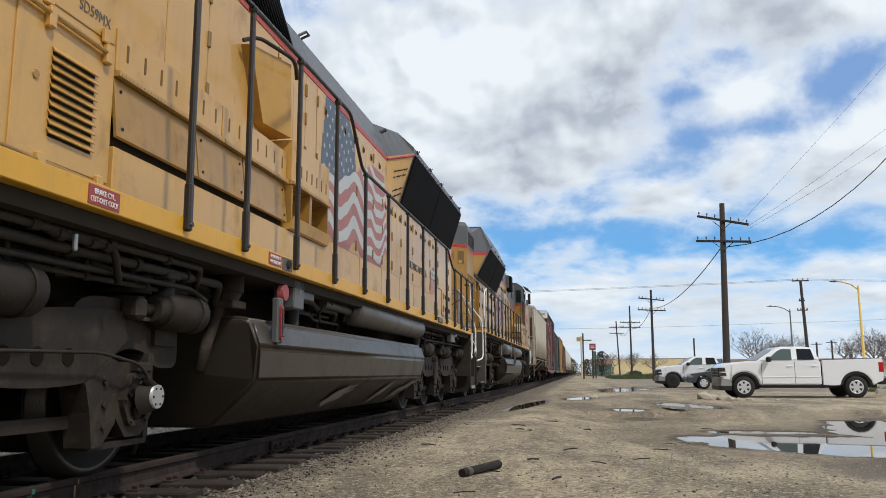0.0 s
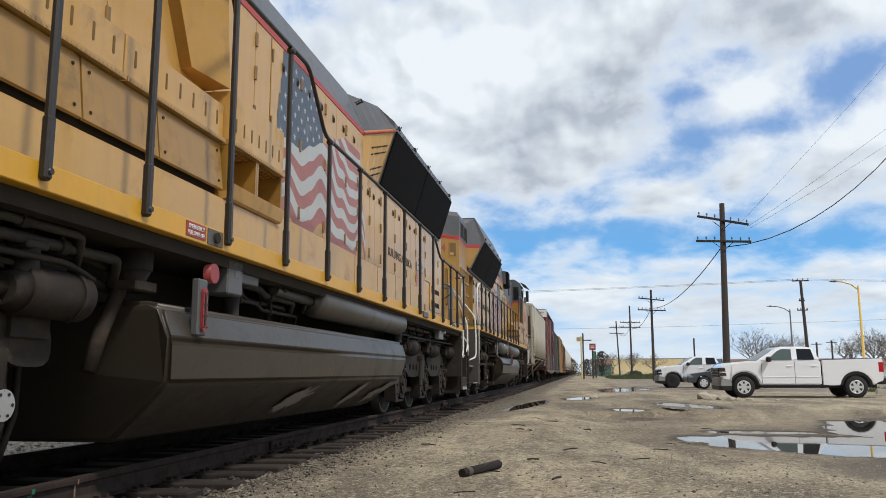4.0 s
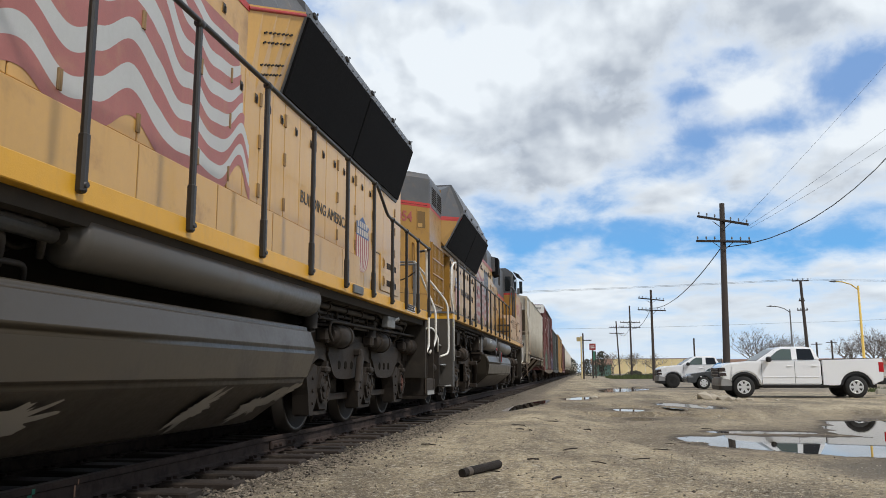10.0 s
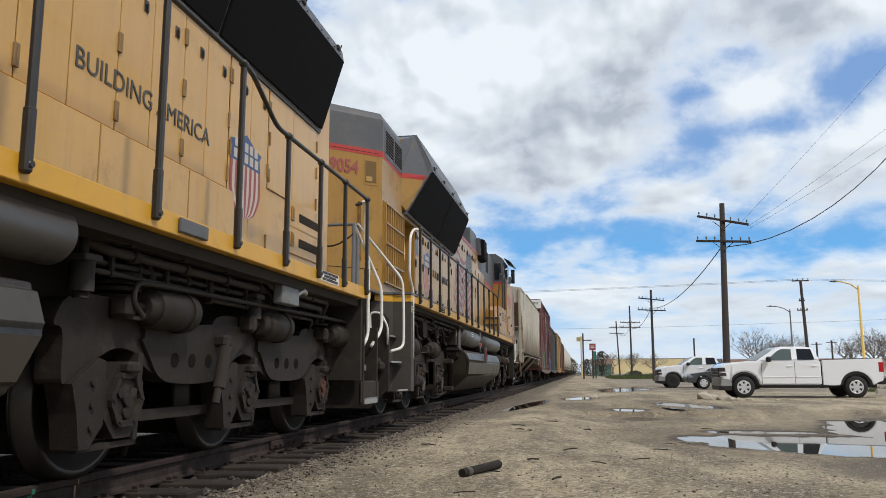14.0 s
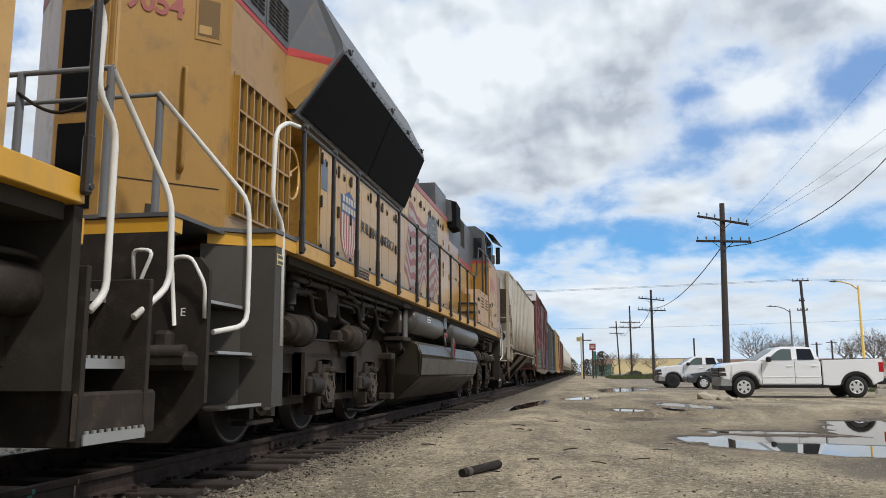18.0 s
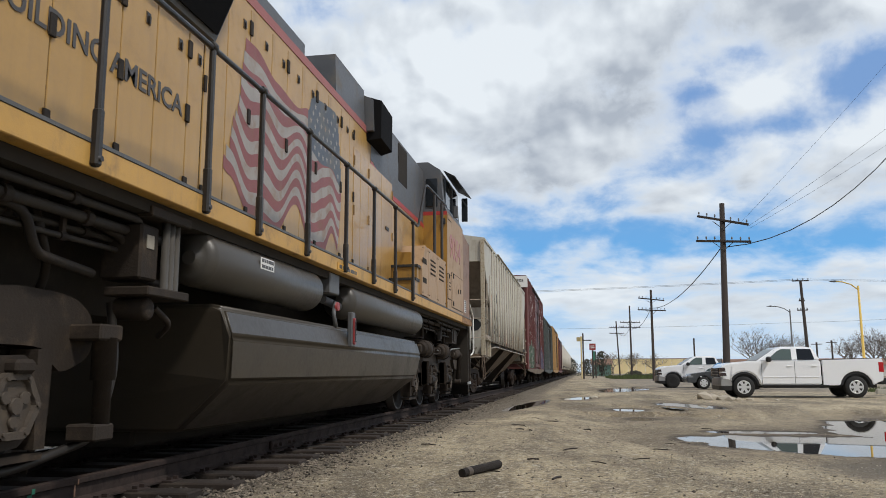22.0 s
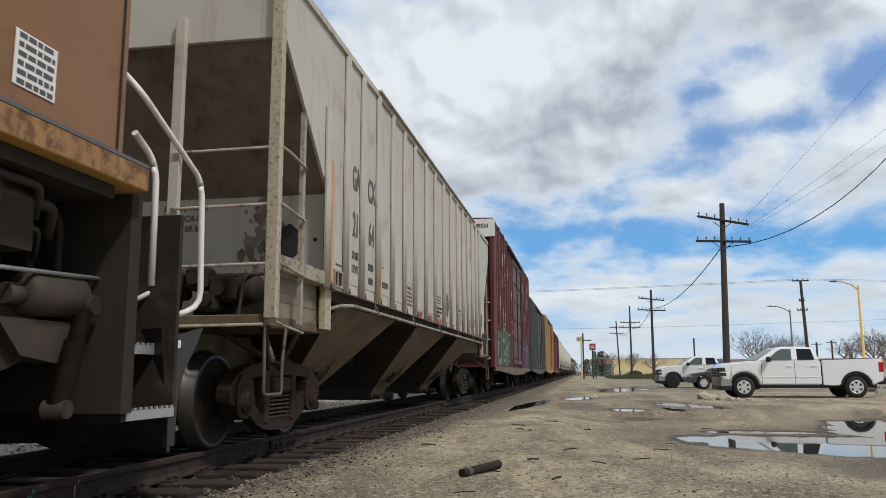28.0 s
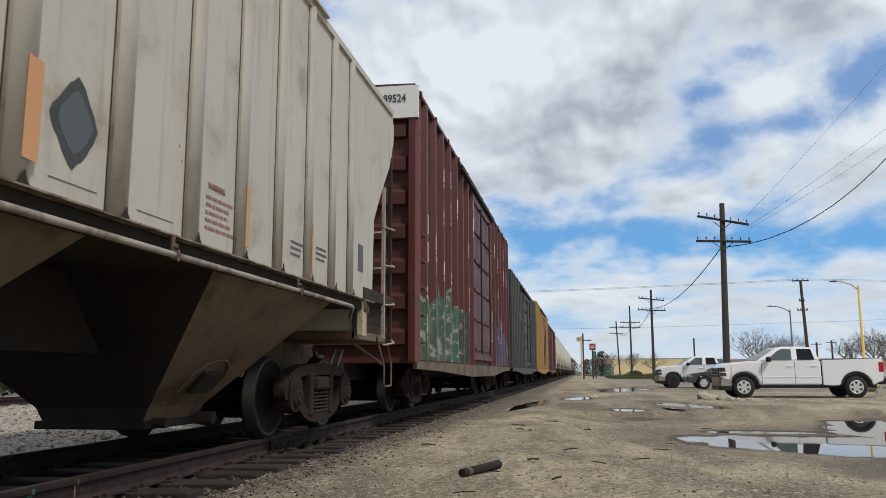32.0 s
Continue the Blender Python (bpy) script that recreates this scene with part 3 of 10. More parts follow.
    vor.inputs["Scale"].default_value = 26.0
    gcol = w.mix(w.xyz(vor.outputs["Color"])[0], (0.040, 0.032, 0.024), (0.27, 0.222, 0.16))
    lot = w.ramp(y, 29.0, 48.0)
    lot = w.math("MULTIPLY", lot, w.ramp(x, 1.0, 5.0))
    gcol = w.mix(w.math("MULTIPLY", bed_shade, 0.85), gcol, (0.022, 0.019, 0.016))
    far_bed = w.math("SUBTRACT", 1.0, w.ramp(x, -6.4, -5.9))
    pale = w.mix(c1, (0.085, 0.075, 0.062), (0.62, 0.55, 0.44))
    gcol = w.mix(far_bed, gcol, pale)
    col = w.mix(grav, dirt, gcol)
    col = w.mix(w.math("MULTIPLY", lot, 0.55), col, (0.20, 0.175, 0.15))
    w.put(b.inputs["Base Color"], col)
    w.put(b.inputs["Roughness"], w.math("SUBTRACT", 0.95, w.math("MULTIPLY", wet, 0.6)))
    bp = w.t.nodes.new("ShaderNodeBump")
    bp.inputs["Strength"].default_value, bp.inputs["Distance"].default_value = 1.0, 0.02
    hh = w.math("ADD", w.math("MULTIPLY", grit, 0.9), w.math("MULTIPLY", spots, 0.9))
    hh = w.math("SUBTRACT", hh, w.math("MULTIPLY", d1, 0.35))
    w.put(bp.inputs["Height"], hh)
    w.link(bp.outputs[0], b.inputs["Normal"])
    me.materials.append(m)
    tagged(new("ground", me), "uneven packed brown dirt with gravel and wet hollows", "ground", kind="structure")
    water = plain("still_muddy_water", (0.030, 0.026, 0.020), 0.015, ior=1.33)
    water.node_tree.nodes["Principled BSDF"].inputs["Specular IOR Level"].default_value = 0.75
    for k_, (lobes, level) in enumerate(POOLS):
        lev = level + WATER_Z + 0.0006 * k_
        x0, x1 = min(q[0] - 1.3 * q[2] for q in lobes), max(q[0] + 1.3 * q[2] for q in lobes)
        y0, y1 = min(q[1] - 1.3 * q[3] for q in lobes), max(q[1] + 1.3 * q[3] for q in lobes)
        bm = B()
        cx, cy = (x0 + x1) / 2, (y0 + y1) / 2
        ring = [bm.verts.new((cx + (x1 - x0) / 2 * 1.1 * math.cos(math.tau * k / 28), cy + (y1 - y0) / 2 * 1.1 * math.sin(math.tau * k / 28), lev)) for k in range(28)]
        bm.faces.new(ring)
        tagged(part("puddle", bm, water, None, "shallow still rain puddle on the brown dirt", at=(cx, cy, lev)), category="puddle", group="puddles on the dirt")


build_ground()


def pebbles(name, label, count, area, sizes, seed, material, lift=0.3, dense=None):
    """Loose stones: squashed, uneven little solids in one mesh."""
    rg = np.random.default_rng(seed)
    base = np.array([(1, 0, 0), (0, 1, 0), (-1, 0, 0), (0, -1, 0), (0, 0, 1), (0, 0, -1)], float)
    tri = [(0, 1, 4), (1, 2, 4), (2, 3, 4), (3, 0, 4), (1, 0, 5), (2, 1, 5), (3, 2, 5), (0, 3, 5)]
    verts, faces = [], []
    for k in range(count):
        x = rg.uniform(area[0], area[1])
        y = area[2] + (area[3] - area[2]) * rg.random() ** 1.8
        if dense and rg.random() > dense(x, y):
            continue
        r = sizes[0] + (sizes[1] - sizes[0]) * rg.random() ** 2.5
        a = rg.random() * 6.28
        c, s = math.cos(a), math.sin(a)
        v = base * rg.uniform(0.6, 1.15, (6, 1)) * r * np.array((1, rg.uniform(0.6, 1), rg.uniform(0.4, 0.75)))
        v = v @ np.array(((c, s, 0), (-s, c, 0), (0, 0, 1))) + np.array((x, y, height(x, y) + r * lift))
        o = len(verts)
        verts += v.tolist()
        faces += [(p + o, q + o, t + o) for p, q, t in tri]
    me = bpy.data.meshes.new(name)
    me.from_pydata(verts, [], faces)
    me.materials.append(material)
    return tagged(new(name, me), label, "gravel", kind="stuff")


pebbles("ballast", "grey-brown crushed stone ballast beside the track", 17000, (-2.95, -1.75, 3.0, 30), (0.007, 0.028), 3, STONE,
        dense=lambda x, y: 1.0 if x < -2.4 else max(0.06, (-1.95 - x) / 0.45))
# stones between the ties, coloured darker for the train's shade
pebbles("oily_ballast", "dark crushed stone between the ties, shade in its colour", 5000, (-3.75, -2.75, 3.2, 30), (0.014, 0.045), 4, SHADESTONE)
pebbles("pale_ballast", "pale gravel beyond the track", 9000, (-15.5, -5.9, 4.0, 40), (0.02, 0.055), 8, PALESTONE)
pebbles("dirt_pebbles", "small loose pebbles on the dirt", 8000, (-2.4, 4.5, 3.0, 22), (0.003, 0.013), 5, PALESTONE)
pebbles("dirt_stones", "small dark stones on the dirt", 5000, (-2.4, 5.0, 3.0, 30), (0.004, 0.018), 6, STONE)


# ---------------------------------------------------------------- tracks
def rail_outline(cx, top):
    h = 0.17
    half = [(0.034, 0), (0.037, -0.012), (0.035, -0.038), (0.012, -0.05), (0.009, -0.13), (0.03, -0.148), (0.07, -0.158), (0.07, -h)]
    return [(cx + a, top + b) for a, b in half] + [(cx - a, top + b) for a, b in reversed(half)]


def build_track(xc, near):
    tr = thing("railway_track", (xc, 0, 0), "rusty rails spiked to old dark wooden ties" if near else "empty parallel track in pale gravel", "railway track",
               "parallel tracks", "structure")
    for side in (1, -1):
        bm = B()
        prism(bm, rail_outline(0.755 * side, RAIL), -60, 900)
        box(bm, 0.755 * side - 0.028, 0.755 * side + 0.028, -60, 900, RAIL - 0.006, RAIL + 0.002, 1)
        part("rail", fix(bm), [RUSTRAIL, RAILTOP], tr, "brown rusty steel rail with a worn head")
    rg = random.Random(7)
    proto = None
    rest = B()
    y = 2.0
    k = 0
    while y < 400:
        wv = rg.uniform(-0.04, 0.04)
        if near and y < 62:
            bm = B()
            box(bm, -1.36 + rg.uniform(-0.1, 0.1), 1.36 + rg.uniform(-0.06, 0.12), -0.115, 0.115, -0.2, 0.0, 0, 0.012)
            ob = part("tie", bm, TIEWOOD, tr)
            ob.location = (0, y + wv, -0.018 + rg.uniform(-0.014, 0.006))
            ob.rotation_euler = (rg.uniform(-0.02, 0.02), rg.uniform(-0.012, 0.012), rg.uniform(-0.035, 0.035))
            if y < 30:
                for side in (1, -1):
                    if proto is None:
                        bm = B()
                        box(bm, -0.16, 0.16, -0.09, 0.09, 0, 0.016, 0, 0.004)
                        for q in (-0.115, 0.115):
                            for d in (-0.05, 0.05):
                                box(bm, q - 0.02, q + 0.02, d - 0.012, d + 0.012, 0.01, 0.04)
                        proto = bm.copy()
                        bm.free()
                    pl = part("tie_plate", proto.copy(), RUSTRAIL, tr)
                    pl.location = (0.755 * side, y + wv, -0.02)
        else:
            box(rest, -1.35, 1.35, y - 0.115, y + 0.115, -0.2, -0.016)
        y += 0.52
    tagged(part("far_ties", rest, TIEWOOD, tr, "dark wooden ties fading into the distance"), kind="stuff")
    if near:
        for jy in (8.75, 19.6):
            bm = B()
            box(bm, 0.765, 0.805, jy - 0.36, jy + 0.36, RAIL - 0.135, RAIL - 0.045, 0, 0.01)
            bar = part("joint_bar", bm, RUSTRAIL, tr, "bolted joint bar on the rail")
            for q in (-0.28, -0.14, 0.14, 0.28):
                bm = B()
                cyl(bm, (0.80, jy + q, RAIL - 0.09), (0.84, jy + q, RAIL - 0.09), 0.022, 6)
                part("bolt", bm, RUSTRAIL, bar)
        # paint marks on the rail's web
        for jy, col, ww in ((4.55, mat("green_mark", (0.025, 0.16, 0.10), 0.7, var=0.4, scale=12), 0.022), (5.0, mat("orange_chalk_mark", (0.30, 0.17, 0.11), 0.7, var=0.4, scale=12), 0.008)):
            bm = B()
            box(bm, 0.764, 0.7675, jy - ww, jy + ww, RAIL - 0.13, RAIL - 0.05)
            box(bm, 0.788, 0.7925, jy - ww * 0.7, jy + ww * 0.7, RAIL - 0.045, RAIL - 0.012)
            part("paint_mark", bm, col, tr)
    return tr


TRACK = build_track(XC, True)
FAR_TRACK = build_track(-16.5, False)


# ---------------------------------------------------------------- poles and wires
def wire(name, pts, r, label, sag=0.0, mat_=None):
    bm = B()
    path = []
    for a, b in zip(pts, pts[1:]):
        a, b = Vector(a), Vector(b)
        for i in range(14):
            t = i / 14
            path.append(a.lerp(b, t) - Vector((0, 0, sag * 4 * t * (1 - t))))
    path.append(Vector(pts[-1]))
    tube(bm, path, r, 5)
    tagged(part(name, bm, mat_ or BLACKPL, None, label), category="wire")


def telegraph_pole(x, y, h, lean=(0, 0), arms=((0.92, 2.7, -4.5), (2.1, 2.9, -1.5)), pins=7, r=0.17, label=""):
    p = thing("utility_pole", (x, y, -0.3), label or "dark weathered wooden utility pole with two crossarms", "utility pole", "line poles")
    bm = B()
    top = Vector((lean[0], lean[1], h + 0.3))
    cyl(bm, (0, 0, 0), top, r, 12, 0, r * 0.68)
    part("pole_shaft", bm, POLEWOOD, p)
    for drop, w_, tilt in arms:
        c = top * (1 - drop / (h + 0.3))
        arm_b = B()
        box(arm_b, -w_ / 2, w_ / 2, -0.05, 0.05, -0.06, 0.06, 0, 0.01)
        bmesh.ops.rotate(arm_b, verts=arm_b.verts, matrix=Matrix.Rotation(radians(-tilt), 3, "Y"))
        bmesh.ops.translate(arm_b, verts=arm_b.verts, vec=c + Vector((0, -0.16, 0)))
        arm = part("crossarm", arm_b, POLEWOOD, p)
        for k in range(pins):
            u = -w_ / 2 + 0.1 + (w_ - 0.2) * k / (pins - 1)
            if abs(u) < 0.2:
                continue
            q = c + Vector((u * math.cos(radians(tilt)), -0.16, 0.06 + u * math.sin(radians(tilt))))
            bm = B()
            cyl(bm, q, q + Vector((0, 0, 0.1)), 0.02, 6)
            cyl(bm, q + Vector((0, 0, 0.08)), q + Vector((0, 0, 0.2)), 0.05, 8, 0, 0.035)
            part("insulator", bm, GREYPAINT, arm)
        for sg in (-1, 1):
            bm = B()
            tube(bm, [c + Vector((sg * 0.55, -0.2, -0.04)), c + Vector((0, -0.2, -0.5))], 0.02, 5)
            part("brace", bm, GREYPAINT, p)
    return p


telegraph_pole(7.65, 45, 10.05, (0.27, 0), ((0.98, 2.75, -13.0 * 0 - 12.0), (2.15, 2.9, -2.5)), 7, 0.20, "dark weathered leaning utility pole with two tilted crossarms")
telegraph_pole(7.73, 90, 9.8, (0.05, 0), ((1.05, 2.8, -7), (2.25, 3.0, -3)), 8)
telegraph_pole(7.8, 130, 11.3, (0, 0), ((2.7, 3.1, -1), (3.5, 3.1, 0)), 8)
telegraph_pole(7.74, 169, 11.3, (-0.45, 0), ((1.3, 3.0, 3), (2.6, 3.0, -2)), 8)
wire("power_line", [(8.0, 45, 7.6), (24.0, 45, 22.98)], 0.026, "black overhead cable rising from the pole", 3.64)
wire("power_line", [(7.95, 45, 7.85), (7.75, 90, 7.8), (7.8, 130, 7.9), (7.74, 169, 8.9)], 0.03, "black overhead cable between the poles", 1.0)
for dz in (0.0, 0.12):
    wire("power_line", [(-60, 92, 10.0 + dz), (23.6, 90, 10.55 + dz), (75, 88, 9.9 + dz)], 0.013, "thin overhead wires across the yard", 0.5)
wire("power_line", [(-60, 122, 8.8), (29.6, 120, 7.7), (80, 118, 11.5)], 0.014, "thin overhead wires across the yard", 0.9)
for x, z, ez in ((8.9, 9.0, 25.6), (9.2, 8.7, 19.6), (9.2, 8.55, 18.0)):
    wire("power_line", [(x, 45, z), (24.0, 45, ez)], 0.007, "thin bare overhead wire", 0.35)

# city pole with a crowded top
p = thing("utility_pole", (23.75, 90, -0.3), "tall dark utility pole with crowded top arms", "utility pole", "line poles")
bm = B()
cyl(bm, (0, 0, 0), (-0.3, 0, 10.8), 0.2, 10, 0, 0.14)
part("pole_shaft", bm, POLEWOOD, p)
for dz, w_ in ((10.75, 1.7), (8.6, 0.6), (7.6, 1.1)):
    bm = B()
    box(bm, -0.3 - w_ / 2, -0.3 + w_ / 2, -0.06, 0.06, dz - 0.05, dz + 0.06)
    a = part("crossarm", bm, POLEWOOD, p)
    for k in range(4):
        bm = B()
        u = -0.3 - w_ / 2 + 0.08 + (w_ - 0.16) * k / 3
        cyl(bm, (u, 0, dz + 0.05), (u, 0, dz + 0.26), 0.05, 6)
        part("insulator", bm, GREYPAINT, a)


def street_lamp(x, y, h, reach, mat_, label):
    p = thing("street_lamp", (x, y, -0.2), label, "street lamp")
    bm = B()
    cyl(bm, (0, 0, 0), (0, 0, h), 0.15, 10, 0, 0.09)
    part("lamp_post", bm, mat_, p)
    bm = B()
    tube(bm, [(0, 0, h - 0.4), (-reach * 0.3, 0, h + 0.15), (-reach * 0.65, 0, h + 0.42), (-reach, 0, h + 0.5)], 0.06, 6)
    part("lamp_arm", bm, mat_, p)
    bm = B()
    loft(bm, [[(-reach - 0.5, -0.1, h + 0.46), (-reach - 0.5, 0.1, h + 0.46), (-reach - 0.5, 0.1, h + 0.5), (-reach - 0.5, -0.1, h + 0.5)],
              [(-reach + 0.1, -0.16, h + 0.4), (-reach + 0.1, 0.16, h + 0.4), (-reach + 0.1, 0.16, h + 0.6), (-reach + 0.1, -0.16, h + 0.6)]])
    part("lamp_head", fix(bm), GREYPAINT, p)


YPOLE = mat("yellow_lamp_post_paint", (0.72, 0.48, 0.10), 0.5, var=0.1)
street_lamp(27.55, 85, 9.5, 2.2, YPOLE, "yellow painted steel street lamp")
street_lamp(29.55, 120, 9.8, 2.6, GREYPAINT, "grey steel street lamp with a curved arm")
for x, y, h in ((41.0, 150, 6.1), (43.5, 150, 6.4), (21.5, 160, 7.4)):
    p = thing("utility_pole", (x, y, -0.2), "slim distant wooden utility pole", "utility pole", "line poles")
    bm = B()
    cyl(bm, (0, 0, 0), (0, 0, h), 0.16, 8)
    part("pole_shaft", bm, POLEWOOD, p)
    if h < 7:
        bm = B()
        box(bm, -0.9, 0.9, -0.06, 0.06, h - 0.4, h - 0.27)
        part("crossarm", bm, POLEWOOD, p)

SIGNTAN = mat("faded_tan_sign", (0.45, 0.36, 0.17), 0.6, var=0.1)
# signs by the far end of the track
p = thing("railway_sign", (1.5, 110, -0.2), "red and white square warning sign on a post", "sign")
bm = B()
cyl(bm, (0, 0, 0), (0, 0, 4.6), 0.11, 8)
part("sign_post", bm, POLEWOOD, p)
bm = B()
box(bm, -0.42, 0.42, -0.16, -0.12, 3.95, 4.85)
pl = part("sign_board", bm, TAGRED, p, "red sign board")
bm = B()
box(bm, -0.26, 0.26, -0.168, -0.162, 4.22, 4.34)
box(bm, -0.26, 0.26, -0.168, -0.162, 4.46, 4.58)
part("sign_bars", bm, WHITE, pl)
bm = B()
box(bm, 0.06, 0.34, -0.15, -0.12, 2.6, 3.8)
part("lower_board", bm, mat("sign_green", (0.05, 0.2, 0.14), 0.5), p)
for x, y, h, m_ in ((0.0, 100, 5.4, SIGNTAN), (0.22, 96, 5.6, POLEWOOD), (2.0, 118, 4.0, POLEWOOD)):
    p = thing("signal_post", (x, y, -0.2), "slim post beside the track", "post")
    bm = B()
    cyl(bm, (0, 0, 0), (0, 0, h), 0.09, 8)
    if m_ is SIGNTAN:
        box(bm, -0.55, 0.2, -0.05, 0.05, h - 0.6, h - 0.1)
    elif h > 5:
        box(bm, -0.1, 1.0, -0.05, 0.05, h - 0.9, h - 0.78)
    part("post_shaft", bm, m_, p)


# ---------------------------------------------------------------- low shrubs beyond the empty track
def shrub_row():
    rg = random.Random(77)
    bm = B()
    for _ in range(9000):
        y = rg.uniform(16, 62)
        top = 1.5 + 0.5 * noise.noise((y * 0.35, 3.0, 0.0)) + 0.3 * noise.noise((y * 1.2, 1.0, 0.0))
        x = -23.5 + rg.gauss(0, 0.9)
        z = rg.random() ** 0.8 * top * max(0.3, 1 - abs(x + 23.5) / 3.0)
        a, b, c = rg.uniform(0, math.tau), rg.uniform(-0.9, 0.9), rg.uniform(0.07, 0.16)
        u = Vector((math.cos(a), math.sin(a), b)).normalized() * c
        v = u.cross(Vector((rg.uniform(-1, 1), rg.uniform(-1, 1), 1))).normalized() * c * 0.55
        p = Vector((x, y, z))
        bm.faces.new([bm.verts.new(p + q) for q in (u, v, -u, -v)])
    m = mat("dull_green_leaves", (0.035, 0.052, 0.018), 0.9, var=0.4, scale=2.0)
    m.node_tree.nodes["Principled BSDF"].inputs["Specular IOR Level"].default_value = 0.15
    tagged(part("shrubs", bm, m, None, "low dense green shrubs beyond the empty track"), category="shrubs", kind="stuff")


shrub_row()


# ---------------------------------------------------------------- train: shared parts
# A train thing is drawn in (distance from the track's centre towards the camera, y at the start of the clip, z).
def vehicle(name, y0, label, category, group=""):
    ob = thing(name, (XC, y0, 0), label, category, group)
    ORIGIN[ob] = Vector((0, y0, 0))
    MOVERS.append((ob, XC, y0))
    return ob


def wheelset(parent, y, r, spin=True, label="steel wheelset with shiny treads"):
    bm = B()
    cyl(bm, (-0.9, 0, 0), (0.9, 0, 0), 0.08, 12)
    for s in (1, -1):
        st = [(0.685, r + 0.027, 1), (0.712, r + 0.026, 1), (0.722, r, 1), (0.82, r - 0.006, 1), (0.822, r - 0.055, 0), (0.80, r - 0.075, 0), (0.775, r * 0.55, 0),
              (0.80, r * 0.38, 0), (0.83, r * 0.34, 0), (0.84, 0.10, 0)]
        seg = 32
        rings = [[bm.verts.new((s * x, q * math.cos(k * math.tau / seg), q * math.sin(k * math.tau / seg))) for k in range(seg)] for x, q, _ in st]
        for (a, b), (_, _, mi) in zip(zip(rings, rings[1:]), st):
            for k in range(seg):
                f = bm.faces.new((a[k], a[(k + 1) % seg], b[(k + 1) % seg], b[k]))
                f.material_index, f.smooth = mi, True
        bm.faces.new(rings[0]), bm.faces.new(rings[-1])
        # a chalk mark and lugs that show the turning
        box(bm, s * 0.826 - 0.004, s * 0.826 + 0.004, -0.03, 0.03, r * 0.36, r * 0.5)
    fix(bm)
    place = Vector((0, y, RAIL + r))
    ob = part("wheelset", bm, [STEELW, TREAD], parent, label)
    ob.location = place - ORIGIN[parent]
    ORIGIN[ob] = place
    if spin:
        SPINNERS.append((ob, ob.location.copy(), r))
    return ob


def cast(pts, n=2, keep=0.72):
    """The outline of a casting: its corners cut back n times."""
    for _ in range(n):
        res = []
        for p, q in zip(pts, pts[1:] + pts[:1]):
            res += [tuple(a * keep + b * (1 - keep) for a, b in zip(p, q)), tuple(a * (1 - keep) + b * keep for a, b in zip(p, q))]
        pts = res
    return pts


def yz_plate(bm, pts, x, th, mi=0):
    slab(bm, pts, x - th / 2, x + th / 2, mi)


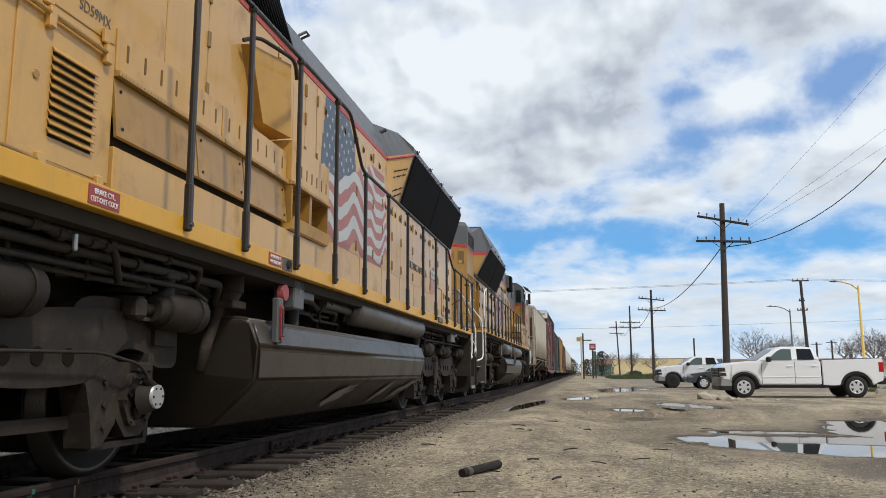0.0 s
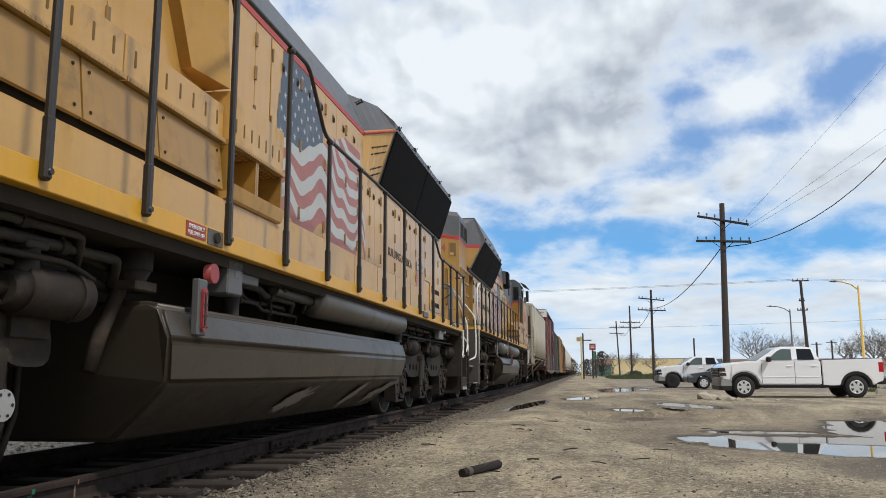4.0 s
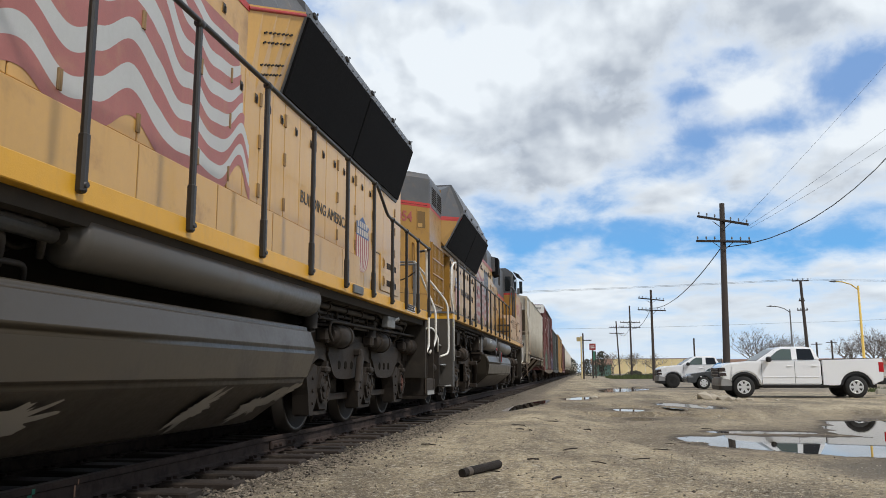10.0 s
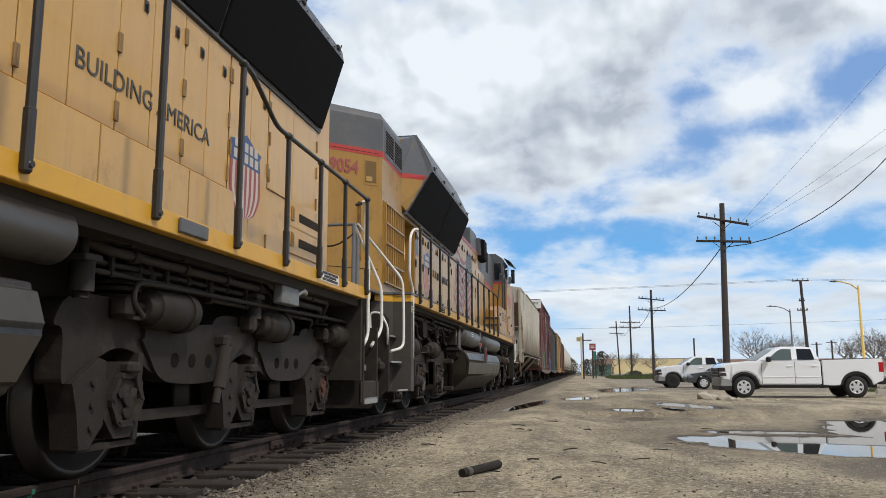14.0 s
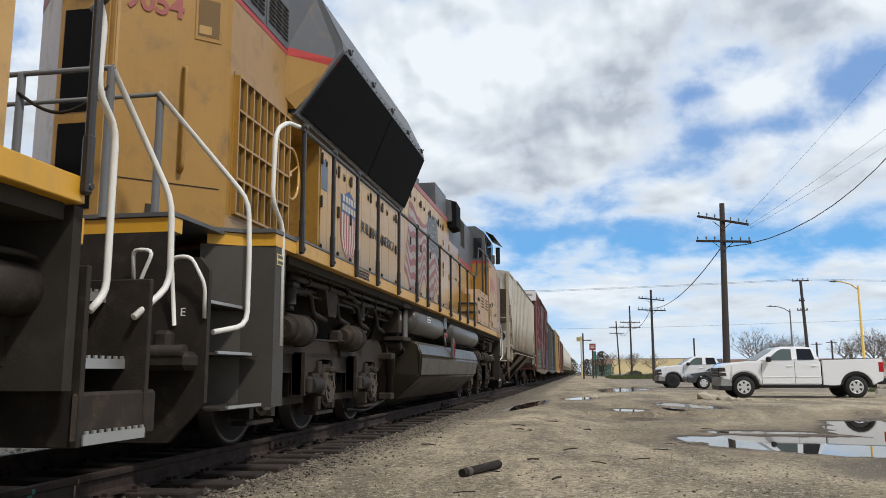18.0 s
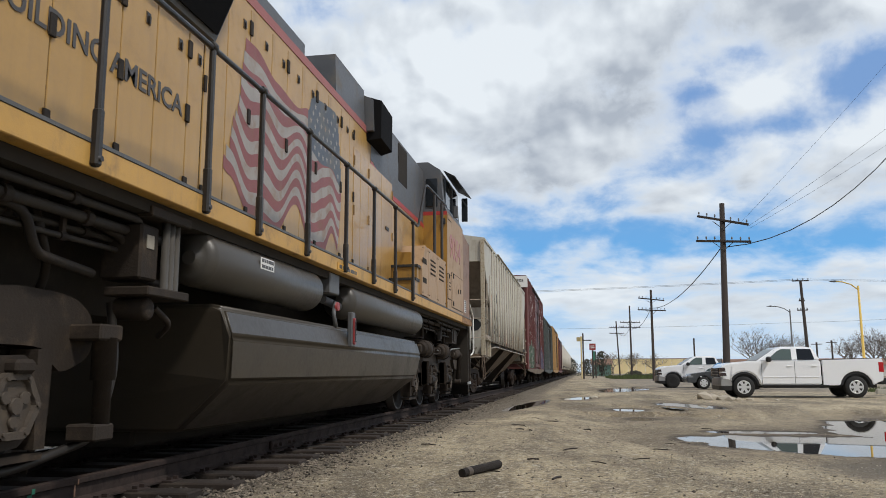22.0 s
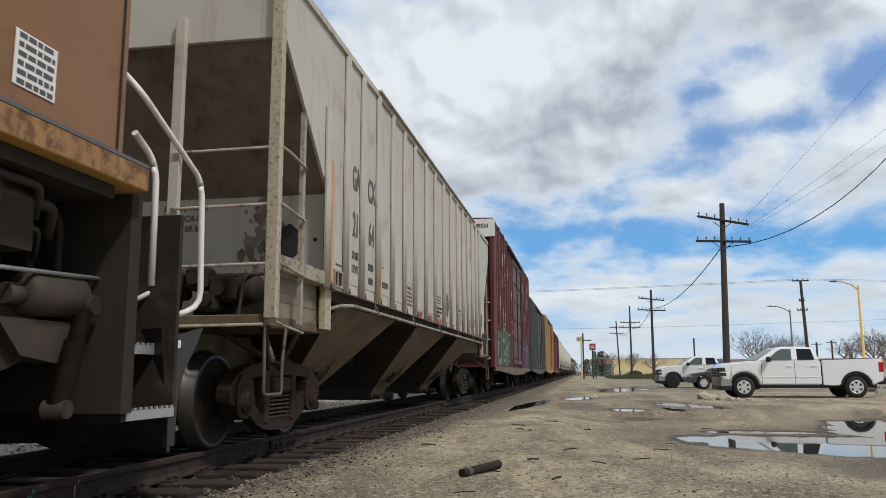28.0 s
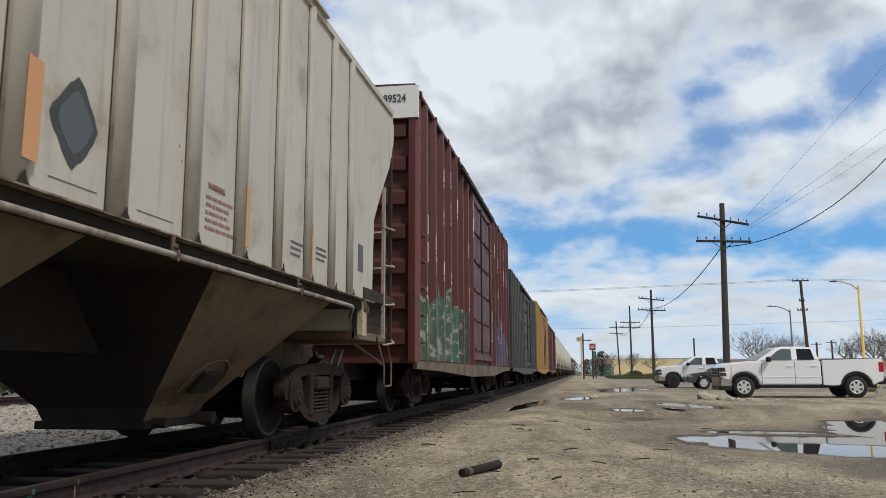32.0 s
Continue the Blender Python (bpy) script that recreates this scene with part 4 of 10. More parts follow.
def loco_truck(car, ys, style, matl):
    """Three-axle truck: side frames, pedestals, brake cylinders, springs; wheelsets turn in it."""
    ym = ys[1]
    bm = B()
    r = 0.52
    za = RAIL + r
    for s in (1, -1):
        top, dip = 1.16, 0.86
        a, b = ys[0] - 0.62, ys[2] + 0.62
        # frame outline: a fish-bellied beam with arches over the axles
        pts = [(a, top - 0.05), (b, top - 0.05), (b, 0.82)]
        for y in reversed(ys):
            pts += [(y + 0.34, 0.82), (y + 0.27, 0.98), (y - 0.27, 0.98), (y - 0.34, 0.82)]
            if y > ys[0]:
                q = y - (y - ys[0 if y == ys[1] else 1]) / 2
                pts += [(q + 0.42, 0.66), (q - 0.42, 0.66)] if style == 1 else [(q + 0.5, 0.78), (q - 0.5, 0.78)]
        pts += [(a, 0.82)]
        if style == 1:
            pts = [(b, 0.88), (b, 1.12), (ys[2] + 0.26, 1.13)]
            for y in reversed(ys):
                pts += [(y + 0.10, 1.34), (y - 0.60, 1.34), (y - 0.74, 1.13)]
            pts += [(a, 1.12), (a, 0.80)]
            for y in ys:
                pts += [(y - 0.58, 0.77), (y - 0.32, 0.92), (y - 0.06, 1.02), (y + 0.18, 0.99), (y + 0.30, 0.88)]
                if y < ys[2]:
                    pts += [(y + 0.62, 0.77)]
        if style == 2:
            pts = [(b + 0.12, 0.95), (b + 0.12, 1.20), (b - 0.1, 1.32), (ys[2] - 0.1, 1.33), (ys[2] - 0.32, 1.22), (ys[0] + 0.32, 1.22), (ys[0] + 0.1, 1.32), (a + 0.1, 1.32), (a - 0.12, 1.20), (a - 0.12, 0.95)]
            for y in ys:
                pts += [(y - 0.46, 0.84), (y - 0.36, 0.90), (y - 0.28, 1.0), (y + 0.28, 1.0), (y + 0.36, 0.90), (y + 0.46, 0.84)]
        yz_plate(bm, cast(pts, 2, 0.8), 1.0 * s, 0.18)
        for q in [(u + v) / 2 for u, v in zip(ys, ys[1:])]:
            bolts(bm, [(q + 0.28 + 0.06 * i, 0.94 + 0.1 * j) for i in (0, 1) for j in (0, 1)] if style == 2 else [], s * 1.09 if s > 0 else -1.10, 0.014)
    frame = part("truck_frame", fix(bm), matl, car, "grimy cast steel three-axle truck frame", at=(0, ym, 0.9))
    for s in (1, -1):
        for i, y in enumerate(ys):
            # axle box and pedestal legs
            bm = B()
            if style == 1:
                slab(bm, [(y - 0.30, 0.94), (y - 0.56, 0.78), (y - 0.50, 0.60), (y - 0.46, 0.38), (y - 0.36, 0.38), (y - 0.22, 0.52), (y - 0.22, 0.92)], s * 0.94, s * 1.13)
                slab(bm, [(y + 0.17, 0.98), (y + 0.24, 0.98), (y + 0.20, 0.40), (y + 0.15, 0.40)], s * 0.94, s * 1.12)
                bolts(bm, [(y - 0.36, 0.5 + 0.14 * k) for k in range(3)], s * 1.13 if s > 0 else -1.15, 0.02, 0.02)
            for d in (-1, 1) if style == 2 else ():
                slab(bm, [(y + d * 0.20, 0.98), (y + d * 0.33, 0.98), (y + d * 0.31, 0.42), (y + d * 0.22, 0.42)], s * 0.94, s * 1.12)
            box(bm, s * 0.95 if s > 0 else -1.1, 1.1 if s > 0 else -0.95, y - 0.44 if style == 1 else y - 0.32, y + 0.22 if style == 1 else y + 0.32, 0.36, 0.40)
            part("pedestal", fix(bm), matl, frame)
            # bearing: a cast housing, a bolted ring and a three-spoked cover set back in it
            bm = B()
            if style == 1:
                slab(bm, [(y + 0.25 * math.cos(t), za + 0.27 * math.sin(t)) for t in [math.tau * (k + 0.5) / 8 for k in range(8)]], s * 0.9, s * 1.13)
            else:
                slab(bm, cast([(y - 0.26, za + 0.26), (y + 0.22, za + 0.28), (y + 0.24, za + 0.02), (y + 0.16, za - 0.22), (y - 0.12, za - 0.24), (y - 0.24, za - 0.04)], 1), s * 0.9, s * 1.12)
            box(bm, min(s * 1.1, s * 1.2), max(s * 1.1, s * 1.2), y - 0.06, y + 0.1, za + 0.17, za + 0.25, 0, 0.02)
            hs = part("axle_box", fix(bm), matl, frame)
            ringed = mat("dusty_bearing_ring", (0.070, 0.055, 0.042), 0.7, var=0.35, scale=6.0, dirt=(0.10, 0.078, 0.056), dirt_at=(0.5, 0.75), bump=0.3)
            bm = B()
            n = 28
            ring = lambda q, x: [(s * x, y + (q + 0.010 * math.cos(6 * t)) * math.cos(t), za + (q + 0.010 * math.cos(6 * t)) * math.sin(t)) for t in [math.tau * k / n for k in range(n)]]
            loft(bm, [ring(0.185, 1.12), ring(0.185, 1.165), ring(0.145, 1.165), ring(0.140, 1.135)], 0, False)
            for k in range(6):
                t = math.tau * k / 6
                cyl(bm, (s * 1.16, y + 0.168 * math.cos(t), za + 0.168 * math.sin(t)), (s * 1.178, y + 0.168 * math.cos(t), za + 0.168 * math.sin(t)), 0.013, 6)
            part("bearing_ring", fix(bm), ringed if style == 2 else matl, hs, "bolted scalloped bearing ring")
            bm = B()
            cyl(bm, (s * 1.10, y, za), (s * 1.14, y, za), 0.145, 22)
            for k in range(3):
                t = math.tau * k / 3 + 0.5
                cyl(bm, (s * 1.138, y + 0.085 * math.cos(t), za + 0.085 * math.sin(t)), (s * 1.16, y + 0.085 * math.cos(t), za + 0.085 * math.sin(t)), 0.034, 10)
                tube(bm, [(s * 1.145, y, za), (s * 1.145, y + 0.13 * math.cos(t), za + 0.13 * math.sin(t))], 0.016, 5)
            cyl(bm, (s * 1.138, y, za), (s * 1.17, y, za), 0.045, 12)
            rusty = mat("rust_red_cover", (0.085, 0.028, 0.018), 0.7, var=0.3, scale=6, dirt=(0.04, 0.03, 0.025))
            part("bearing_cover", fix(bm), rusty if style == 1 and i == 2 and y > 10 else (ringed if style == 2 else matl), hs, "round bearing cover with three spokes")
        for i, (y0, y1) in enumerate(zip(ys, ys[1:])):
            q = (y0 + y1) / 2
            if style == 1:
                # rounded hanging beam with three holes, brake rod, spring pocket
                bm = B()
                slab(bm, cast([(q - 0.86, 1.14), (q + 0.86, 1.30), (q + 1.0, 1.14), (q + 0.74, 1.0), (q + 0.50, 0.80), (q + 0.2, 0.76), (q - 0.3, 0.76), (q - 0.56, 0.80), (q - 0.70, 0.98)], 2), s * 1.06, s * 1.12)
                part("side_beam", fix(bm), matl, frame)
                for k in (-0.33, -0.06, 0.22):
                    bm = B()
                    cyl(bm, (s * 1.115, q + k, 0.94), (s * 1.126, q + k, 0.94), 0.055, 14)
                    part("beam_hole", bm, HOLE, frame, "dark round hole in the beam")
            else:
                bm = B()
                box(bm, min(s * 1.08, s * 1.2), max(s * 1.08, s * 1.2), q - 0.13, q + 0.07, 0.60, 1.06, 0, 0.01)
                box(bm, min(s * 1.08, s * 1.23), max(s * 1.08, s * 1.23), q - 0.13, q - 0.10, 0.60, 1.06)
                part("brake_hanger", bm, matl, frame)
                bm = B()
                cyl(bm, (s * 1.16, q + 0.18, 0.71), (s * 1.16, q + 0.52, 0.71), 0.095, 16)
                cyl(bm, (s * 1.16, q + 0.02, 0.71), (s * 1.16, q + 0.2, 0.71), 0.06, 14)
                box(bm, min(s * 1.06, s * 1.25), max(s * 1.06, s * 1.25), q - 0.02, q + 0.10, 0.62, 0.80, 0, 0.02)
                box(bm, min(s * 1.08, s * 1.24), max(s * 1.08, s * 1.24), q + 0.5, q + 0.56, 0.58, 0.84, 0, 0.015)
                box(bm, min(s * 1.08, s * 1.2), max(s * 1.08, s * 1.2), q + 0.22, q + 0.46, 0.79, 0.83)
                part("brake_actuator", bm, matl, frame)
            bm = B()
            box(bm, min(s * 0.92, s * 0.98), max(s * 0.92, s * 0.98), q - 0.55, q + 0.55, 0.5, 0.58)
            part("brake_rod", bm, matl, frame)
        # brake cylinders on top, each with its push rod
        for c in ([y + 0.40 for y in ys] if style == 1 else [(u + v) / 2 - 0.33 for u, v in zip(ys, ys[1:])]):
            bm = B()
            rc = 0.145 if style == 1 else 0.165
            drum(bm, (s * 1.16, c - 0.22, 1.29), (s * 1.16, c + 0.34, 1.29), rc, 22, 0, 0.12)
            cyl(bm, (s * 1.16, c + 0.20, 1.29), (s * 1.16, c + 0.24, 1.29), rc + 0.012, 22)
            cyl(bm, (s * 1.16, c - 0.30, 1.29), (s * 1.16, c - 0.2, 1.29), rc * 0.6, 14, 0, rc * 0.9)
            cyl(bm, (s * 1.16, c - 0.52, 1.28), (s * 1.16, c - 0.28, 1.29), 0.04, 10)
            box(bm, min(s * 1.08, s * 1.24), max(s * 1.08, s * 1.24), c - 0.58, c - 0.46, 1.20, 1.36, 0, 0.03)
            box(bm, min(s * 1.0, s * 1.12), max(s * 1.0, s * 1.12), c - 0.16, c + 0.16, 1.04, 1.2)
            part("brake_cylinder", fix(bm), matl, frame, "fat brake cylinder with its push rod")
        # coil springs over the end axles
        for y in (ys[0] + (0.55 if style == 2 else 0), ys[2] - (0.55 if style == 2 else 0)):
            bm = B()
            for k in range(7):
                cyl(bm, (s * 1.0, y, 1.2 + k * 0.048), (s * 1.0, y, 1.226 + k * 0.048), 0.19 if k % 2 == 0 else 0.145, 18)
            part("spring", bm, matl, frame)
        # damper
        bm = B()
        yd = ys[0] - 0.5 if style == 2 else ys[1] - 0.78
        cyl(bm, (s * 1.2, yd, 0.6), (s * 1.2, yd + 0.16, 1.12), 0.032, 10)
        cyl(bm, (s * 1.2, yd + 0.05, 0.72), (s * 1.2, yd + 0.15, 1.06), 0.05, 12)
        box(bm, min(s * 1.05, s * 1.22), max(s * 1.05, s * 1.22), yd + 0.1, yd + 0.24, 1.06, 1.16, 0, 0.02)
        part("damper", bm, matl, frame)
        # sand and brake pipe along the frame
        bm = B()
        if style == 2:
            tube(bm, rounded([(s * 1.2, ys[1] - 1.0, 1.2), (s * 1.2, ys[1], 1.22), (s * 1.2, ys[1] + 0.9, 1.26)], 0.1), 0.014, 6)
        else:
            tube(bm, rounded([(s * 1.25, ys[0] - 0.02, 1.22), (s * 1.25, ys[0] - 0.16, 1.30), (s * 1.25, ys[0] - 0.12, 1.44), (s * 1.25, ys[0] + 0.2, 1.45), (s * 1.25, ys[2] + 0.5, 1.47), (s * 1.25, ys[2] + 0.75, 1.40)], 0.1), 0.02, 6)
        part("brake_pipe", bm, matl, frame)
        for y in ys:
            bm = B()
            tube(bm, [(s * 0.9, y + 0.6, 1.2), (s * 0.85, y + 0.66, 0.6), (s * 0.78, y + 0.6, 0.24)], 0.022, 6)
            part("sand_pipe", bm, matl, frame)
    # bolster and motors, dark inside
    bm = B()
    box(bm, -0.9, 0.9, ys[0] - 0.5, ys[2] + 0.5, 0.95, 1.2)
    part("truck_bolster", bm, UNDER, frame)
    for y in ys:
        bm = B()
        box(bm, -0.6, 0.6, y + 0.15, y + 0.95, 0.28, 0.95, 0, 0.05)
        part("traction_motor", bm, UNDER, frame)
    for y in ys:
        wheelset(frame, y, r)
    return frame


def fuel_tank(car, y0, y1, z0, zm, z1, x0=0.95, x1=1.5, slant=1.0, name="fuel_tank"):
    """A long tank, vertical in the middle, leaning in above and below, its ends cut on the slant."""
    prof = [(x1 - 0.16, z1 + 0.05), (x1 - 0.075, z1 + 0.015), (x1, z1 - 0.21), (x1 - 0.055, zm - 0.09), (x0, z0)]
    prof += [(-x, z) for x, z in reversed(prof)]

    def ring(y, sgn):
        res = []
        for x, z in prof:
            k = max(0.0, (zm + 0.15 - z) / (zm + 0.15 - z0))
            res.append((x, y + sgn * slant * k * 0.9, z))
        return res
    bm = B()
    loft(bm, [ring(y0, 0.30), ring(y1, -0.4)])
    fix(bm)
    es = [e for e in bm.edges if len(e.link_faces) == 2 and e.calc_face_angle(0) > 0.2]
    bmesh.ops.bevel(bm, geom=es, offset=0.034, segments=4, affect="EDGES")
    for f in bm.faces:
        f.smooth = f.calc_area() < 0.5
    return part(name, bm, TANK, car, "long grey fuel tank with bevelled sides", at=(0, (y0 + y1) / 2, z0))


def handrail_post(car, y, z0, z1, x=1.5, w=0.032, name="handrail_post"):
    bm = B()
    box(bm, x - 0.008, x + 0.048, y - w * 0.92, y + w * 0.92, z0, z0 + 0.34, 0, 0.014)
    box(bm, x + 0.0, x + 0.042, y - w * 0.82, y + w * 0.82, z0 + 0.3, z1, 0, 0.012)
    drum(bm, (x + 0.022, y - w * 1.15, z1), (x + 0.022, y + w * 1.15, z1), 0.036, 12)
    cyl(bm, (x - 0.005, y, z0 + 0.045), (x + 0.06, y, z0 + 0.045), 0.018, 8)
    part(name, bm, BLACK, car, "black steel handrail post")


def handrail(car, pts, r=0.022, matl=None, name="handrail"):
    bm = B()
    tube(bm, rounded(pts, 0.12), r, 8)
    part(name, bm, matl or BLACK, car, "white grab rail" if matl is WHITERAIL else "")


def bolts(bm, pts, x, r=0.012, t=0.01):
    for y, z in pts:
        cyl(bm, (x, y, z), (x + t, y, z), r, 6)


def wing(car, y0, y1, xi, zi, xo, zo, xr, zr, split, lean=0.0):
    """A flared radiator: yellow end caps, black screens that lean out, dark grey roof."""
    bm = B()
    prof = [(xi, zi), (xo, zo), (xo - 0.02, zo + 0.12), (xr, zr), (-xr, zr), (-xo + 0.02, zo + 0.12), (-xo, zo), (-xi, zi)]
    loft(bm, [[(x, y0 - lean * max(0.0, min(1.0, (zo - z) / (zo - zi))), z) for x, z in prof], [(x, y1, z) for x, z in prof]])
    body = part("radiator_housing", fix(bm), ROOFGREY, car, "dark grey flared radiator housing", at=(0, (y0 + y1) / 2, zi))
    d = Vector((xo - xi, 0, zo - zi)).normalized()
    nrm = Vector((d.z, 0, -d.x))
    L = math.hypot(xo - xi, zo - zi)
    for s in (1, -1):
        for a, b in ((y0 + 0.06, split - 0.03), (split + 0.03, y1 - 0.06)):
            bm = B()
            o = Vector((xi, 0, zi)) + nrm * 0.004
            ring = lambda h: [(s * (o + d * u + nrm * h).x, y, (o + d * u + nrm * h).z) for y, u in ((a - (lean if a < split else 0) * 0.95, 0.05), (b, 0.05), (b, L - 0.03), (a, L - 0.03))]
            loft(bm, [ring(0), ring(0.03)])
            part("radiator_screen", fix(bm), SCREEN, body, "black wire radiator screen")
        # lifting lugs and bolts along the upper edge
        for k in range(5):
            bm = B()
            y = y0 + 0.3 + (y1 - y0 - 0.5) * k / 4
            box(bm, min(s * (xo - 0.03), s * (xo + 0.015)), max(s * (xo - 0.03), s * (xo + 0.015)), y - 0.05, y + 0.05, zo + 0.06, zo + 0.12, 0, 0.012)
            cyl(bm, (s * (xo + 0.03), y - 0.02, zo + 0.10), (s * (xo + 0.04), y - 0.02, zo + 0.10), 0.016, 8)
            part("edge_lug", bm, BLACK, body, "small black lug on the radiator's edge")
        bm = B()
        for k in range(int((y1 - y0) / 0.24)):
            cyl(bm, (s * (xo + 0.002), y0 + 0.1 + 0.24 * k, zo + 0.02), (s * (xo + 0.014), y0 + 0.1 + 0.24 * k, zo + 0.02), 0.011, 6)
        part("edge_bolts", bm, BLACK, body)
    return body


def door_row(car, edges, z0, z1, x, matl, latch=True, hinge=None, skip=()):
    """Upright hood doors with a dark gap round each, latches and hinges of their own."""
    hinge = hinge or mat("worn_brown_hinge", (0.17, 0.10, 0.035), 0.6, var=0.3)
    bm = B()
    box(bm, x, x + 0.003, edges[0], edges[-1], z0, z1)
    part("door_gap", bm, UNDER, car)
    for i, (a, b) in enumerate(zip(edges, edges[1:])):
        if i in skip:
            continue
        bm = B()
        box(bm, x - 0.02, x + 0.014, a + 0.006, b - 0.006, z0 + 0.004, z1 - 0.004, 0, 0.005)
        d = part("hood_door", bm, matl, car, at=(x, (a + b) / 2, z0))
        for hz in (z0 + 0.14, (z0 + z1) / 2, z1 - 0.2):
            hb = B()
            y = b - 0.012 if i % 2 else a + 0.012
            if hinge is RUNGEAR:
                box(hb, x + 0.012, x + 0.034, y - 0.018, y + 0.018, hz - 0.075, hz + 0.075, 0, 0.005)
            else:
                cyl(hb, (x + 0.022, y, hz - 0.07), (x + 0.022, y, hz + 0.07), 0.012, 6)
            part("door_hinge", hb, hinge, d)
        if latch:
            lb = B()
            y = b - 0.30 * (b - a)
            for hz in (z1 - 0.22,):
                box(lb, x + 0.012, x + 0.020, y - 0.034, y + 0.034, hz - 0.05, hz + 0.05, 0, 0.004)
            lt = part("door_latch", lb, mat("worn_brown_hinge", (0.17, 0.10, 0.035), 0.6, var=0.3), d)
            lb = B()
            box(lb, x + 0.018, x + 0.023, y - 0.026, y + 0.026, hz - 0.038, hz + 0.042)
            box(lb, x + 0.022, x + 0.036, y - 0.009, y + 0.009, hz - 0.045, hz + 0.015)
            part("latch_handle", lb, BLACK, lt)


def along(y, knots):
    """A smooth line through (y, z) knots."""
    if y <= knots[0][0]:
        return knots[0][1]
    for (a, p), (b, q) in zip(knots, knots[1:]):
        if y <= b:
            return p + (q - p) * (0.5 - 0.5 * math.cos(math.pi * (y - a) / (b - a)))
    return knots[-1][1]


def mural(car, x, floor, top, hem, count, wave, near, far, canton, head, paints):
    """A waving striped flag painted on the hood doors. top, hem: its upper and lower lines; count: how many stripes fit between them;
    wave: the ripple of the stripes; near, far: its slanted ends; canton, head: the lower and upper line of the starred field."""
    cols = 150
    ya, yb = min(p[1] for p in near), max(p[1] for p in far)
    bm = B()

    def quad(pts, mi):
        pts = [(y, max(floor, z)) for y, z in pts]
        if max(p[1] for p in pts) - min(p[1] for p in pts) < 0.004:
            return
        f = bm.faces.new([bm.verts.new((x, *p)) for p in pts])
        f.material_index = mi

    def line(y, k):
        lo, hi, n = along(y, hem), along(y, top), along(y, count)
        t = min(1.0, k / n)
        return lo + (hi - lo) * t + wave(y, t) * math.sin(math.pi * t)
    inside = lambda y, z: along(z, near) <= y <= along(z, far)
    c0, c1 = canton[0][0], canton[-1][0]
    for i in range(cols):
        a, b = ya + (yb - ya) * i / cols, ya + (yb - ya) * (i + 1) / cols
        m = (a + b) / 2
        starred = c0 <= m <= c1
        for k in range(13):
            if k >= along(m, count):
                break
            za, zb = (line(a, k), line(b, k)), (line(a, k + 1), line(b, k + 1))
            if starred:
                ca, cb = along(a, canton), along(b, canton)
                if za[0] >= ca:
                    continue
                zb = (min(zb[0], ca), min(zb[1], cb))
            if inside(m, (za[0] + zb[0]) / 2):
                quad(((a, za[0]), (b, za[1]), (b, zb[1]), (a, zb[0])), 1 if k % 2 == 0 else 0)
        if starred:
            for j in range(6):
                lo, hi = along(m, canton), along(m, head)
                z0, z1 = lo + (hi - lo) * j / 6, lo + (hi - lo) * (j + 1) / 6
                if hi > lo and inside(m, (z0 + z1) / 2):
                    quad(((a, z0), (b, z0), (b, z1), (a, z1)), 2)
    for j in range(7):
        for i in range(8):
            y = c0 + 0.10 + (c1 - c0 - 0.16) * (i + 0.5 * (j % 2)) / 7.5
            lo, hi = along(y, canton), along(y, head)
            z = lo + 0.09 + (j * 0.128)
            if z > hi - 0.07 or not (inside(y - 0.06, z) and inside(y + 0.06, z)):
                continue
            ring = []
            for q in range(10):
                rr = 0.047 if q % 2 == 0 else 0.019
                t = math.tau * q / 10 + math.pi / 2 + 0.15
                ring.append(bm.verts.new((x + 0.002, y + rr * math.cos(t), z + rr * math.sin(t))))
            bm.faces.new(ring)
    bmesh.ops.remove_doubles(bm, verts=bm.verts, dist=0.0004)
    fix(bm)
    for f in bm.faces:
        if f.normal.x < 0:
            f.normal_flip()
    part("flag_mural", bm, paints, car, "faded waving striped flag painted on the doors", at=(x, (ya + yb) / 2, floor))


